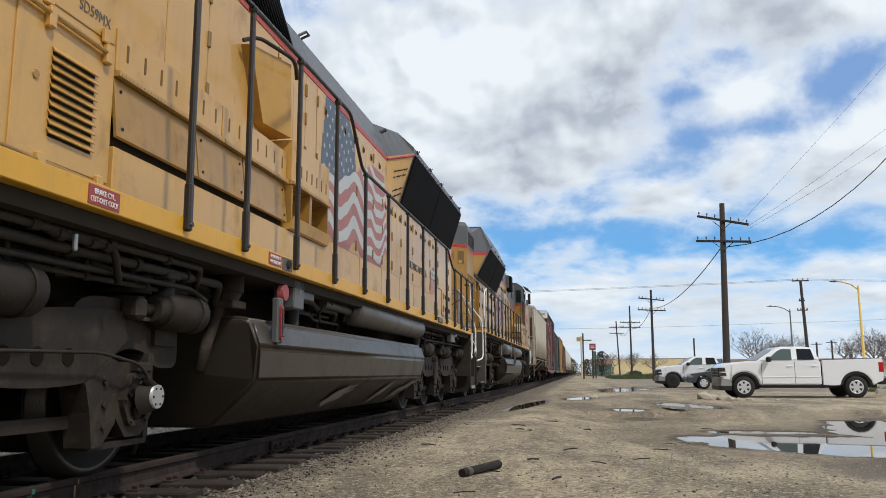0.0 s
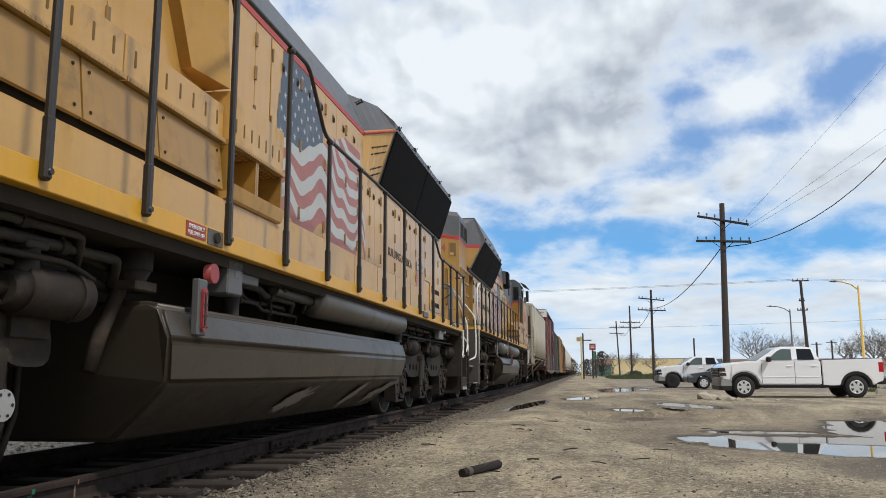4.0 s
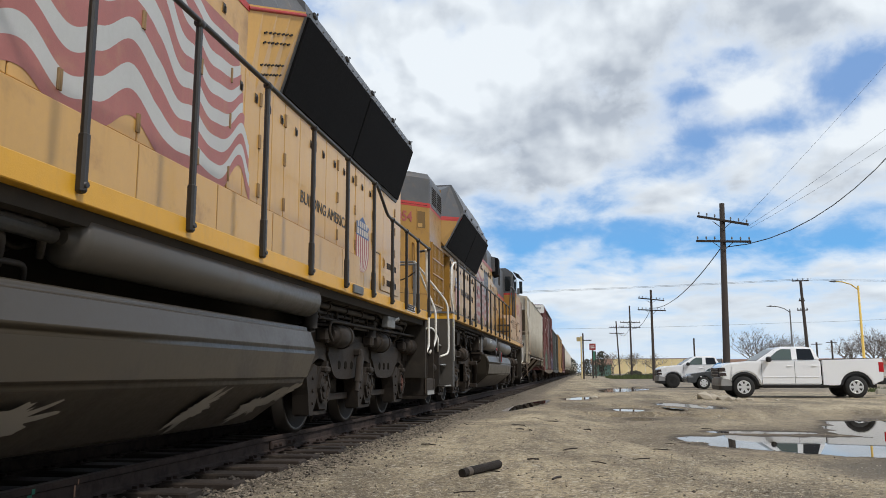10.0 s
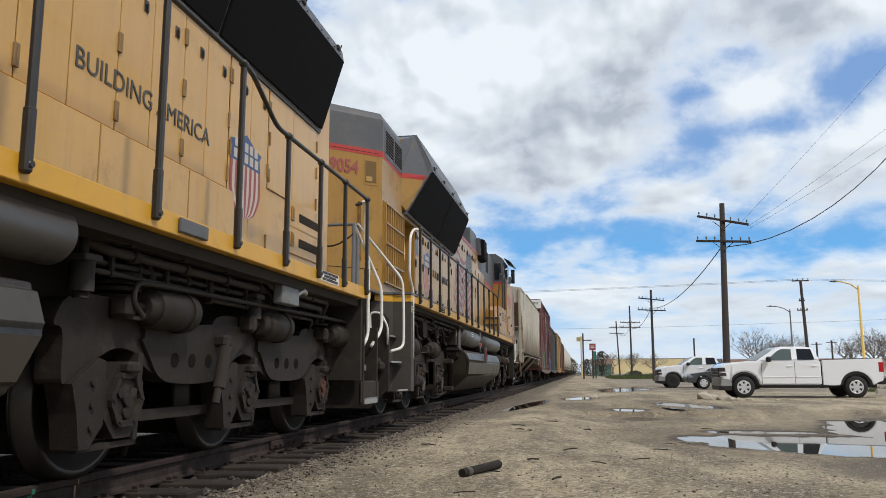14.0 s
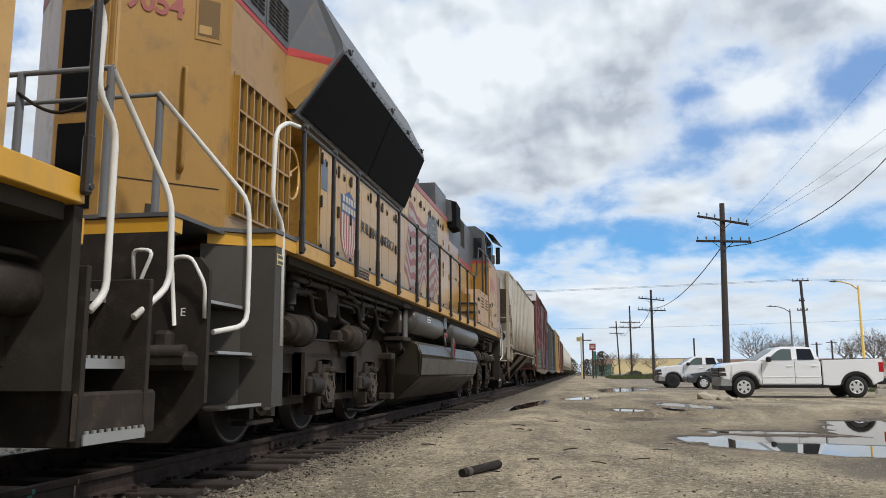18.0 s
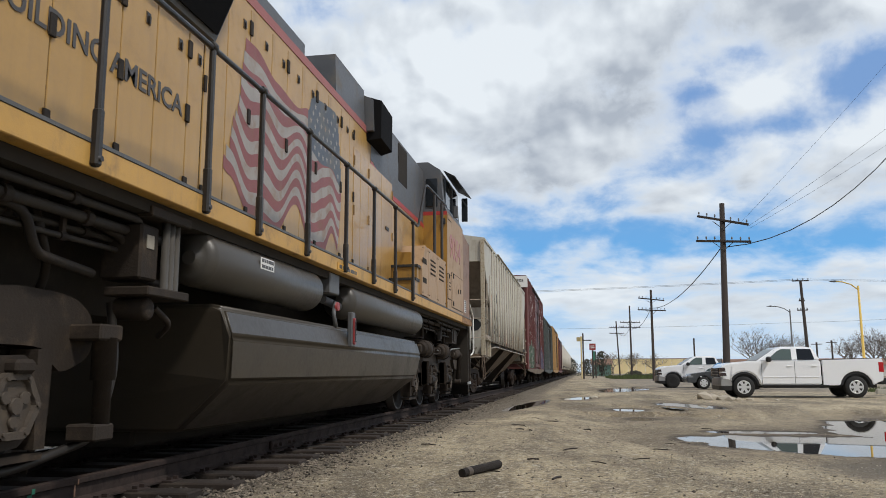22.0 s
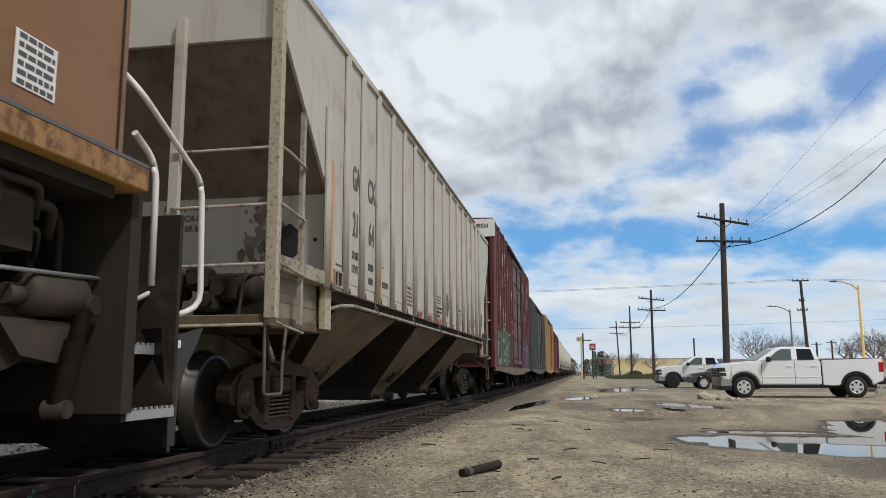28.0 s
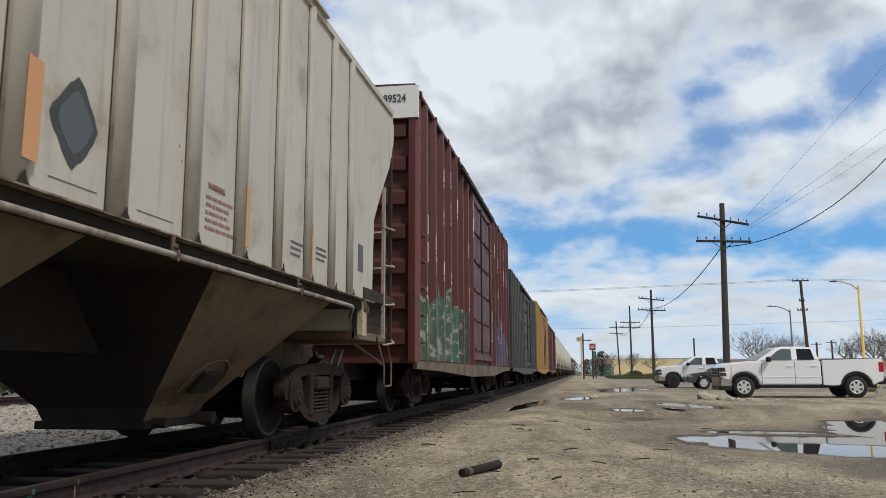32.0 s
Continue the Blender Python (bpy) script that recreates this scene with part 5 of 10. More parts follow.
def shield(car, y0, y1, z0, z1, x):
    """A shield emblem: blue head with plain pale bars, red and white upright stripes."""
    c, hw = (y0 + y1) / 2, (y1 - y0) / 2
    zb = z1 - (z1 - z0) * 0.36

    def half(z):
        t = (z - z0) / (zb - z0)
        return hw * min(1.0, 0.25 + 1.1 * math.sqrt(max(t, 0.0))) if t < 1 else hw * (0.97 + 0.05 * math.sin((z - zb) * 9))
    bm = B()
    n = 13
    for k in range(n):
        for j in range(8):
            za, zc = z0 + (zb - z0) * j / 8, z0 + (zb - z0) * (j + 1) / 8
            f = bm.faces.new([bm.verts.new((x, c + half(z) * (-1 + 2 * (k + d) / n), z)) for d, z in ((0, za), (1, za), (1, zc), (0, zc))])
            f.material_index = 1 if k % 2 == 0 else 0
    top = [(c - hw, zb), (c + hw, zb), (c + hw * 0.9, z1 - 0.16), (c + hw * 1.04, z1 - 0.10), (c + hw * 0.55, z1 - 0.07), (c, z1 + 0.02), (c - hw * 0.55, z1 - 0.07), (c - hw * 1.04, z1 - 0.10), (c - hw * 0.9, z1 - 0.16)]
    f = bm.faces.new([bm.verts.new((x, y, z)) for y, z in top])
    f.material_index = 2
    for j, wd in ((0.62, 0.80), (0.24, 0.86)):
        z = zb + (z1 - zb) * j
        for k in range(5):
            yy = c - hw * wd + 2 * hw * wd * k / 5
            f = bm.faces.new([bm.verts.new((x + 0.002, yy + dy, z + dz)) for dy, dz in ((0.015, -0.045), (2 * hw * wd / 5 - 0.02, -0.045), (2 * hw * wd / 5 - 0.02, 0.045), (0.015, 0.045))])
    fix(bm)
    for f in bm.faces:
        if f.normal.x < 0:
            f.normal_flip()
    part("shield_emblem", bm, [SHIELDWHITE, SHIELDRED, BLUEP], car, "red, white and blue shield emblem", at=(x, c, z0))


def sticker(car, y0, y1, z0, z1, x, base, bars, barmat, rows_=3, name="warning_label", label=""):
    """A label with plain bars for its small print."""
    bm = B()
    box(bm, x, x + 0.004, y0, y1, z0, z1)
    rg = random.Random(int((y0 + z0) * 100))
    for k in range(rows_):
        z = z1 - (z1 - z0) * (k + 0.5) / rows_
        h = (z1 - z0) / rows_ * 0.28
        y = y0 + (y1 - y0) * 0.08
        while y < y1 - (y1 - y0) * 0.1:
            e = min(y1 - (y1 - y0) * 0.06, y + (y1 - y0) * rg.uniform(0.08, 0.25))
            box(bm, x + 0.003, x + 0.006, y, e, z - h, z + h, 1)
            y = e + (y1 - y0) * 0.04
    part(name, bm, [base, barmat], car, label)


def tank_gauge(car, y, z0, z1, x):
    bm = B()
    box(bm, x - 0.06, x, y - 0.065, y + 0.065, z0 - 0.06, z1 + 0.1, 0, 0.01)
    g = part("gauge_bracket", bm, GREYPAINT, car, "grey fuel gauge bracket")
    bm = B()
    outline = []
    for k in range(16):
        t = math.tau * k / 16
        outline.append((y + 0.034 * math.cos(t), (z0 if math.sin(t) < 0 else z1) + 0.034 * math.sin(t)))
    slab(bm, outline, x + 0.001, x + 0.02)
    fix(bm)
    gf = part("gauge_face", bm, TAGRED, g, "red sight gauge")
    bm = B()
    box(bm, x + 0.018, x + 0.026, y - 0.010, y + 0.010, z0 + 0.01, z1 - 0.01)
    bolts(bm, [(y + d, z0 + (z1 - z0) * k / 3) for k in range(4) for d in (-0.022, 0.022)], x + 0.02, 0.006)
    part("gauge_slot", bm, BLACKPL, gf)


def end_steps(car, y0, y1, xo, zs, matl, inner, name="step_well"):
    """Corner stairs at a locomotive's end: side plates and punched treads."""
    bm = B()
    ya, yb = y0, y1
    box(bm, xo - 0.62, xo, ya - 0.02, ya + 0.02, zs[0] - 0.06, zs[-1] + 0.1, 0, 0.006)
    box(bm, xo - 0.62, xo, yb - 0.02, yb + 0.02, zs[0] - 0.06, zs[-1] + 0.1, 0, 0.006)
    box(bm, xo - 0.64, xo - 0.6, ya, yb, zs[0], zs[-1] + 0.1)
    well = part(name, bm, matl, car, "dark corner stair well", at=(xo, (ya + yb) / 2, zs[0]))
    for k, z in enumerate(zs):
        bm = B()
        d = 0.16 * k
        box(bm, xo - 0.3 - d, xo - d, ya + 0.02, yb - 0.02, z - 0.02, z + 0.005)
        box(bm, xo - d, xo - d + 0.012, ya + 0.02, yb - 0.02, z - 0.05, z + 0.01, 1)
        n = 9
        for q in range(n):
            y = ya + 0.05 + (yb - ya - 0.1) * q / (n - 1)
            box(bm, xo - d - 0.0, xo - d + 0.014, y - 0.012, y + 0.012, z + 0.008, z + 0.028, 1)
        part("stair_tread", bm, [UNDER, GALV], well, "step with a bright serrated nosing")
    return well


def coupler(car, y, sgn, matl):
    bm = B()
    box(bm, -0.14, 0.14, min(y, y + sgn * 0.5), max(y, y + sgn * 0.5), 0.86, 1.12, 0, 0.03)
    box(bm, -0.2, 0.2, min(y + sgn * 0.45, y + sgn * 0.7), max(y + sgn * 0.45, y + sgn * 0.7), 0.8, 1.18, 0, 0.06)
    c = part("coupler", bm, matl, car, "heavy knuckle coupler")
    for d in (-0.35, 0.3, 0.42):
        bm = B()
        tube(bm, [(d, y, 1.2), (d, y + sgn * 0.2, 1.0), (d * 0.9, y + sgn * 0.55, 0.62)], 0.022, 6)
        part("air_hose", bm, BLACKPL, car)
    return c


def under_gear(car, y0, y1, z1, seed):
    """Pipe runs with clamps, drop pipes and valve bodies under a deck."""
    rg = random.Random(seed)
    dusty = mat("dusty_pipe", (0.028, 0.023, 0.019), 0.7, var=0.4, scale=5.0, dirt=(0.05, 0.041, 0.032), dirt_at=(0.45, 0.7))
    for k, (x, dz, r) in enumerate(((1.30, 0.07, 0.026), (1.22, 0.14, 0.034), (1.12, 0.20, 0.022), (1.16, 0.27, 0.018))):
        bm = B()
        a, b = y0 + rg.uniform(0, 0.5), y1 - rg.uniform(0, 0.6)
        m = a + (b - a) * rg.uniform(0.35, 0.65)
        z = z1 - dz
        tube(bm, rounded([(x - 0.12, a - 0.1, z + 0.06), (x, a, z), (x, m, z), (x, m + 0.12, z - 0.05), (x, b, z - 0.05), (x - 0.1, b + 0.1, z - 0.2)], 0.06), r, 8)
        pipe = part("pipe_run", bm, dusty, car, "dusty pipe under the deck")
        for j in range(int((b - a) / 0.7)):
            y = a + 0.3 + 0.7 * j
            zz = z if y < m else z - 0.05
            bm = B()
            cyl(bm, (x, y - 0.03, zz), (x, y + 0.03, zz), r * 1.45, 10)
            box(bm, x - 0.012, x + 0.012, y - 0.018, y + 0.018, zz, z1 - 0.002)
            part("pipe_clamp", bm, RUNGEAR2, pipe)
    n = int((y1 - y0) / 0.9)
    for k in range(n):
        y = y0 + 0.3 + 0.9 * k + rg.uniform(-0.15, 0.15)
        bm = B()
        if k % 3 == 0:
            cyl(bm, (1.18, y, z1 - 0.42), (1.18, y, z1 - 0.2), 0.075, 14)
            cyl(bm, (1.18, y, z1 - 0.46), (1.18, y, z1 - 0.42), 0.05, 12)
            cyl(bm, (1.18, y, z1 - 0.2), (1.18, y, z1 - 0.02), 0.03, 8)
            box(bm, 1.1, 1.26, y - 0.09, y + 0.09, z1 - 0.24, z1 - 0.19, 0, 0.01)
            part("valve_body", bm, dusty, car, "dusty valve bowl")
        elif k % 3 == 1:
            x = rg.uniform(0.98, 1.15)
            tube(bm, rounded([(x, y, z1 - 0.02), (x + 0.08, y + 0.05, z1 - 0.3), (x + 0.02, y + 0.22, z1 - 0.52), (x - 0.15, y + 0.3, z1 - 0.75)], 0.12), 0.028, 8)
            part("hose", bm, RUNGEAR, car)
        else:
            slab(bm, [(y - 0.12, z1 - 0.01), (y + 0.12, z1 - 0.01), (y + 0.06, z1 - 0.34), (y - 0.06, z1 - 0.34)], 1.08, 1.11)
            bolts(bm, [(y, z1 - 0.1), (y, z1 - 0.24)], 1.11, 0.016)
            part("hanger_bracket", fix(bm), RUNGEAR2, car)


# ---------------------------------------------------------------- first locomotive
def build_first_locomotive():
    car = vehicle("locomotive", 8.7, "aged yellow diesel locomotive with a painted flag and dark flared radiators", "locomotive", "locomotives of the train")
    Z0, Z1 = 1.755, 1.90
    # sill and deck
    bm = B()
    box(bm, -1.5, 1.5, -2.1, 19.46, Z0, Z1, 0, 0.006)
    sill = part("side_sill", bm, SILL, car, "bright yellow side sill")
    bm = B()
    box(bm, -1.47, 1.47, -2.1, 19.45, Z1, Z1 + 0.008)
    part("walkway", bm, GREYPAINT, car, "dark grey walkway deck")
    bm = B()
    box(bm, -0.75, 0.75, -2.0, 19.4, 1.2, 1.752)
    box(bm, -1.42, 1.42, -2.0, 19.4, 1.66, 1.752)
    part("underframe", bm, UNDER, car, "black underframe")
    # long hood
    bm = B()
    prof = [(1.0, Z1 + 0.03), (1.0, 4.46), (0.74, 5.06), (-0.74, 5.06), (-1.0, 4.46), (-1.0, Z1 + 0.03)]
    prism(bm, prof, 2.6, 19.42)
    fix(bm)
    for f in bm.faces:
        if f.calc_center_median().z > 4.5 and abs(f.normal.y) < 0.5:
            f.material_index = 1
    part("long_hood", bm, [YELLOW, ROOFGREY], car, "yellow long hood with a dark grey roof", at=(0, 10, Z1))
    for s in (1, -1):
        bm = B()
        box(bm, s * 1.002 - 0.006, s * 1.002 + 0.006, 2.6, 19.42, 4.385, 4.455)
        part("red_stripe", bm, RED, car, "thin red stripe under the roof")
    # dark intake box on the roof
    bm = B()
    prism(bm, [(1.03, 4.47), (0.82, 5.15), (-0.82, 5.15), (-1.03, 4.47)], 3.4, 8.15)
    for k in range(44):
        y = 3.5 + k * 0.105
        tube(bm, [(1.035, y, 4.5), (0.835, y, 5.12)], 0.012, 4)
    part("intake_grille", fix(bm), SCREEN, car, "black louvred air intake on the roof")
    # cab and nose, ahead
    bm = B()
    prism(bm, [(1.5, Z1), (1.5, 4.5), (1.2, 4.95), (-1.2, 4.95), (-1.5, 4.5), (-1.5, Z1)], -0.2, 2.6)
    cab = part("cab", fix(bm), YELLOW, car, "yellow cab with a grey roof", at=(0, 1.2, Z1))
    for s in (1, -1):
        for y in (0.3, 1.4):
            bm = B()
            box(bm, s * 1.5 - 0.012, s * 1.5 + 0.012, y, y + 0.85, 3.5, 4.2)
            part("cab_window", bm, TINT, cab)
    bm = B()
    loft(bm, [[(-0.95, -1.8, Z1), (0.95, -1.8, Z1), (0.95, -1.7, 3.2), (-0.95, -1.7, 3.2)], [(-1.2, -0.2, Z1), (1.2, -0.2, Z1), (1.2, -0.2, 3.5), (-1.2, -0.2, 3.5)]])
    part("nose", fix(bm), YELLOW, car)
    # louvred cabinet by the cab end
    bm = B()
    box(bm, 0.98, 1.19, 2.62, 4.5, 1.95, 4.40, 0, 0.008)
    cb = part("side_cabinet", bm, YELLOW, car, "tall yellow equipment cabinet", at=(1.0, 3.6, 1.95))
    bm = B()
    box(bm, 1.185, 1.203, 3.58, 4.485, 2.03, 2.93, 0, 0.006)
    lv = part("louvre_door", bm, YELLOW, cb, "yellow cabinet door with slanted louvres", at=(1.2, 4.0, 2.03))
    for k in range(10):
        z = 2.71 - k * 0.054
        bm = B()
        loft(bm, [[(1.203, 3.87, z), (1.203, 4.29, z), (1.230, 4.29, z - 0.037), (1.230, 3.87, z - 0.037)], [(1.203, 3.87, z - 0.004), (1.203, 4.29, z - 0.004), (1.224, 4.29, z - 0.041), (1.224, 3.87, z - 0.041)]])
        part("louvre", fix(bm), YELLOW, lv)
        bm = B()
        box(bm, 1.2, 1.206, 3.88, 4.28, z - 0.052, z - 0.034)
        part("louvre_gap", bm, UNDER, lv)
    bm = B()
    cyl(bm, (1.2, 3.75, 2.49), (1.212, 3.75, 2.49), 0.026, 12)
    part("key_plate", bm, OCHRE, lv)
    bm = B()
    tube(bm, [(1.23, 3.0, 2.90), (1.23, 4.40, 2.86)], 0.016, 6)
    for y in (3.82, 4.37):
        box(bm, 1.2, 1.245, y - 0.03, y + 0.03, 2.79, 2.92, 0, 0.008)
        box(bm, 1.2, 1.235, y - 0.05, y + 0.012, 2.92, 3.02, 0, 0.008)
    part("door_bar", bm, YELLOW, lv)
    bm = B()
    box(bm, 1.19, 1.196, 2.7, 4.48, 2.965, 2.972)
    box(bm, 1.19, 1.196, 3.66, 3.667, 2.97, 4.38)
    part("cabinet_seam", bm, OCHRE, cb)
    lettering("model_letters", "SD59MX", 0.105, cb, (1.194, 4.10, 3.05), mat("grey_model_lettering", (0.13, 0.115, 0.09), 0.5, var=0.15), squeeze=0.85, depth=0.001)
    bm = B()
    tube(bm, [(1.215, 2.7, 2.03), (1.215, 4.47, 2.0)], 0.018, 6)
    for y in (3.1, 3.3, 3.82, 4.37):
        box(bm, 1.19, 1.235, y - 0.035, y + 0.035, 1.97, 2.06, 0, 0.01)
    part("door_hinge_bar", bm, YELLOW, cb)
    # stepped ducts along the walkway
    bm = B()
    box(bm, 1.0, 1.225, 4.5, 8.84, 1.94, 2.29, 0, 0.008)
    part("lower_duct", bm, YELLOW, car, "low yellow duct along the walkway")
    for a, b, slots in ((4.5, 6.05, 7), (6.07, 7.55, 7), (7.57, 8.80, 7)):
        x = 1.205 if b < 7.7 else 1.26
        bm = B()
        box(bm, 1.0, x, a, b, 2.80, 3.24 if b > 7.7 else 3.1, 0, 0.006)
        sk = part("slotted_cover", bm, YELLOW, car, "yellow cover with a row of upright slots", at=(1.2, (a + b) / 2, 2.8))
        for k in range(slots):
            y = a + 0.12 + (b - a - 0.24) * k / (slots - 1)
            bm = B()
            slab(bm, [(y + 0.013 * math.cos(q), 2.96 + (0.05 if math.sin(q) > 0 else -0.05) + 0.013 * math.sin(q)) for q in [math.tau * (i + 0.5) / 10 for i in range(10)]], x - 0.002, x + 0.003)
            part("slot", fix(bm), mat("slot_shadow_brown", (0.17, 0.10, 0.033), 0.8), sk)
        bm = B()
        box(bm, 1.0, x + 0.03, a, b, 2.765, 2.80)
        for k in range(int((b - a) / 0.045)):
            cyl(bm, (x + 0.03, a + 0.03 + k * 0.045, 2.782), (x + 0.034, a + 0.03 + k * 0.045, 2.782), 0.011, 6)
        part("drip_strip", bm, YELLOW2, sk)
    for a, b in ((4.5, 5.61), (5.63, 6.50), (6.52, 7.53)):
        bm = B()
        loft(bm, [[(1.19, a, 2.755), (1.19, b, 2.755), (1.235, b, 2.36), (1.235, a, 2.36)], [(1.17, a, 2.745), (1.17, b, 2.745), (1.215, b, 2.35), (1.215, a, 2.35)]])
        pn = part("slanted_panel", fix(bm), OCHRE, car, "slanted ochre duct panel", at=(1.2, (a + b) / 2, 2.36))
        bm = B()
        for y in (a + 0.07, b - 0.07):
            bolts(bm, [(y, 2.68)], 1.198)
            bolts(bm, [(y, 2.42)], 1.226)
        part("panel_bolts", bm, UNDER, pn)
    bm = B()
    box(bm, 0.99, 1.16, 4.5, 7.53, 2.3, 2.78)
    part("duct_back", bm, UNDER, car)
    # open bay with two pockets
    bm = B()
    prism(bm, [(1.0, 2.295), (1.235, 2.295), (1.262, 2.31), (1.298, 2.425), (1.286, 2.432), (1.245, 2.36), (1.0, 2.36)], 7.57, 8.79)
    part("duct_lip", fix(bm), YELLOW, car, "sloping yellow lip under the duct pockets")
    bm = B()
    box(bm, 0.96, 1.012, 8.84, 9.015, 2.46, 3.26)
    part("hood_panel", bm, YELLOW, car)
    for a, b in ((7.61, 8.13), (8.20, 8.75)):
        for q in ((1.0, 1.26, a - 0.035, a, 2.362, 2.78), (1.0, 1.26, b, b + 0.03, 2.362, 2.78)):
            bm = B()
            box(bm, *q)
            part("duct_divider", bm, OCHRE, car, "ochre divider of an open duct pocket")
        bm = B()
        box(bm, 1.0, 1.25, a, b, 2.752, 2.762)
        # pale discs on a darkened plate paint the light through its holes
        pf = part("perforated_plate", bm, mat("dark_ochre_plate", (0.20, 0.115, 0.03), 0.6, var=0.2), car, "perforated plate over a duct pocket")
        for i in range(4):
            for j in range(7):
                bm = B()
                cyl(bm, (1.035 + 0.055 * i, a + 0.04 + 0.075 * j + 0.02 * (i % 2), 2.748), (1.035 + 0.055 * i, a + 0.04 + 0.075 * j + 0.02 * (i % 2), 2.753), 0.02, 8)
                part("hole", bm, YELLOW2, pf)
    # hinged hatch with a sloping side
    bm = B()
    loft(bm, [[(1.0, 6.80, 3.98), (1.0, 7.40, 3.97), (1.0, 7.58, 3.25), (1.0, 7.16, 3.30)], [(1.1, 6.82, 3.98), (1.3, 7.36, 3.97), (1.25, 7.56, 3.25), (1.1, 7.16, 3.30)]])
    fix(bm)
    # the -y face gets the darker ochre as painted shade
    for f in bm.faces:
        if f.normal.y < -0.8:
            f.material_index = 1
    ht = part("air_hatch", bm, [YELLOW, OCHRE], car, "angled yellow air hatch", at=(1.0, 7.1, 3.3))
    bm = B()
    tube(bm, rounded([(1.06, 6.72, 3.98), (1.16, 6.85, 4.06), (1.34, 7.38, 4.02), (1.33, 7.46, 3.84)], 0.1), 0.022, 6)
    part("hatch_hoop", bm, BLACK, ht)
    # tall cabinet panels and doors along the hood
    door_row(car, (4.52, 5.42, 6.12, 6.6), 3.12, 4.34, 1.0, YELLOW, latch=False)
    door_row(car, (7.75, 8.2, 8.6, 9.0), 3.26, 4.36, 1.0, YELLOW, latch=False)
    door_row(car, (9.02, 9.47, 9.91, 10.30, 10.80, 11.28, 11.71, 12.27), 2.5, 4.37, 1.0, YELLOW)
    door_row(car, (12.29, 12.62, 12.99, 13.32, 13.68, 14.16, 14.68, 15.12, 15.6, 16.0, 16.45), 2.5, 3.78, 1.0, YELLOW)
    door_row(car, (16.47, 16.94, 17.38), 2.02, 3.78, 1.0, YELLOW)
    door_row(car, (17.4, 18.1, 18.9), 2.72, 3.78, 1.0, YELLOW, latch=False)
    bm = B()
    box(bm, 1.0, 1.1, 8.845, 16.44, 1.94, 2.46, 0, 0.008)
    part("walkway_duct", bm, YELLOW, car, "yellow duct below the doors")
    for y in (10.7, 11.95, 13.2, 14.4, 15.6):
        bm = B()
        box(bm, 1.098, 1.104, y - 0.006, y + 0.006, 1.95, 2.45)
        part("duct_seam", bm, OCHRE, car)
    # grilled end cabinet
    for z in (2.15, 2.44):
        bm = B()
        box(bm, 1.0, 1.02, 17.95, 19.22, z, z + 0.31, 0, 0.006)
        pn = part("vent_panel", bm, YELLOW, car, "yellow panel with a slotted vent", at=(1.0, 18.5, z))
        for k in range(26):
            y = 18.34 + k * 0.026
            bm = B()
            box(bm, 1.019, 1.024, y - 0.0075, y + 0.0075, z + 0.10, z + 0.20)
            part("vent_slot", bm, RUNGEAR2, pn)
        bm = B()
        box(bm, 1.018, 1.035, 18.08, 18.16, z + 0.08, z + 0.24, 0, 0.006)
        box(bm, 1.03, 1.045, 18.105, 18.135, z + 0.11, z + 0.21)
        part("panel_latch", bm, OCHRE, pn)
    # radiators
    bm = B()
    for s in (1, -1):
        inner = [(s * 1.0, 12.66, 3.5), (s * 1.0, 12.66, 4.46), (s * 0.74, 12.66, 5.06), (0, 12.66, 5.06), (0, 12.66, 3.5)]
        outer = [(s * 1.02, 13.45, 3.79), (s * 1.31, 13.45, 4.72), (s * 1.0, 13.45, 5.12), (0, 13.45, 5.12), (0, 13.45, 3.79)]
        blend = lambda u: [tuple(p_ + (q_ - p_) * u for p_, q_ in zip(p, q)) for p, q in zip(inner, outer)]
        loft(bm, [blend(0.25 * k) for k in range(5)])
    fix(bm)
    for f in bm.faces:
        if f.calc_center_median().z > 4.62:
            f.material_index = 1
    cap = part("radiator_end_cap", bm, [YELLOW, ROOFGREY], car, "slotted yellow radiator end cap", at=(1.0, 13, 3.8))

    def on_cap(u, v):
        return Vector((1.0 + 0.02 * u + 0.29 * u * v, 12.66 + 0.79 * u, (3.5 + 0.29 * u) * (1 - v) + (4.46 + 0.26 * u) * v)) + Vector((0.008, -0.006, 0))
    for v0 in (0.70, 0.34):
        for k in range(7):
            for j in range(2):
                bm = B()
                u, v = 0.30 + 0.085 * k, v0 - 0.11 * j
                tube(bm, [on_cap(u, v), on_cap(u + 0.05, v + 0.012)], 0.013, 4)
                part("cap_slot", bm, UNDER, cap)
    bm = B()
    tube(bm, [on_cap(0.0, 0.955), on_cap(0.5, 0.955), on_cap(1.0, 0.955)], 0.02, 5)
    part("cap_stripe", bm, RED, cap)
    wing(car, 13.45, 19.0, 1.02, 3.79, 1.31, 4.72, 1.0, 5.12, 16.1)
    bm = B()
    for y in (8.6, 12.5):
        tube(bm, [(0.9, y, 4.86), (1.0, y, 4.9), (1.0, y + 0.1, 4.9), (0.9, y + 0.1, 4.86)], 0.018, 6)
    part("lift_lug", bm, ROOFGREY, car)
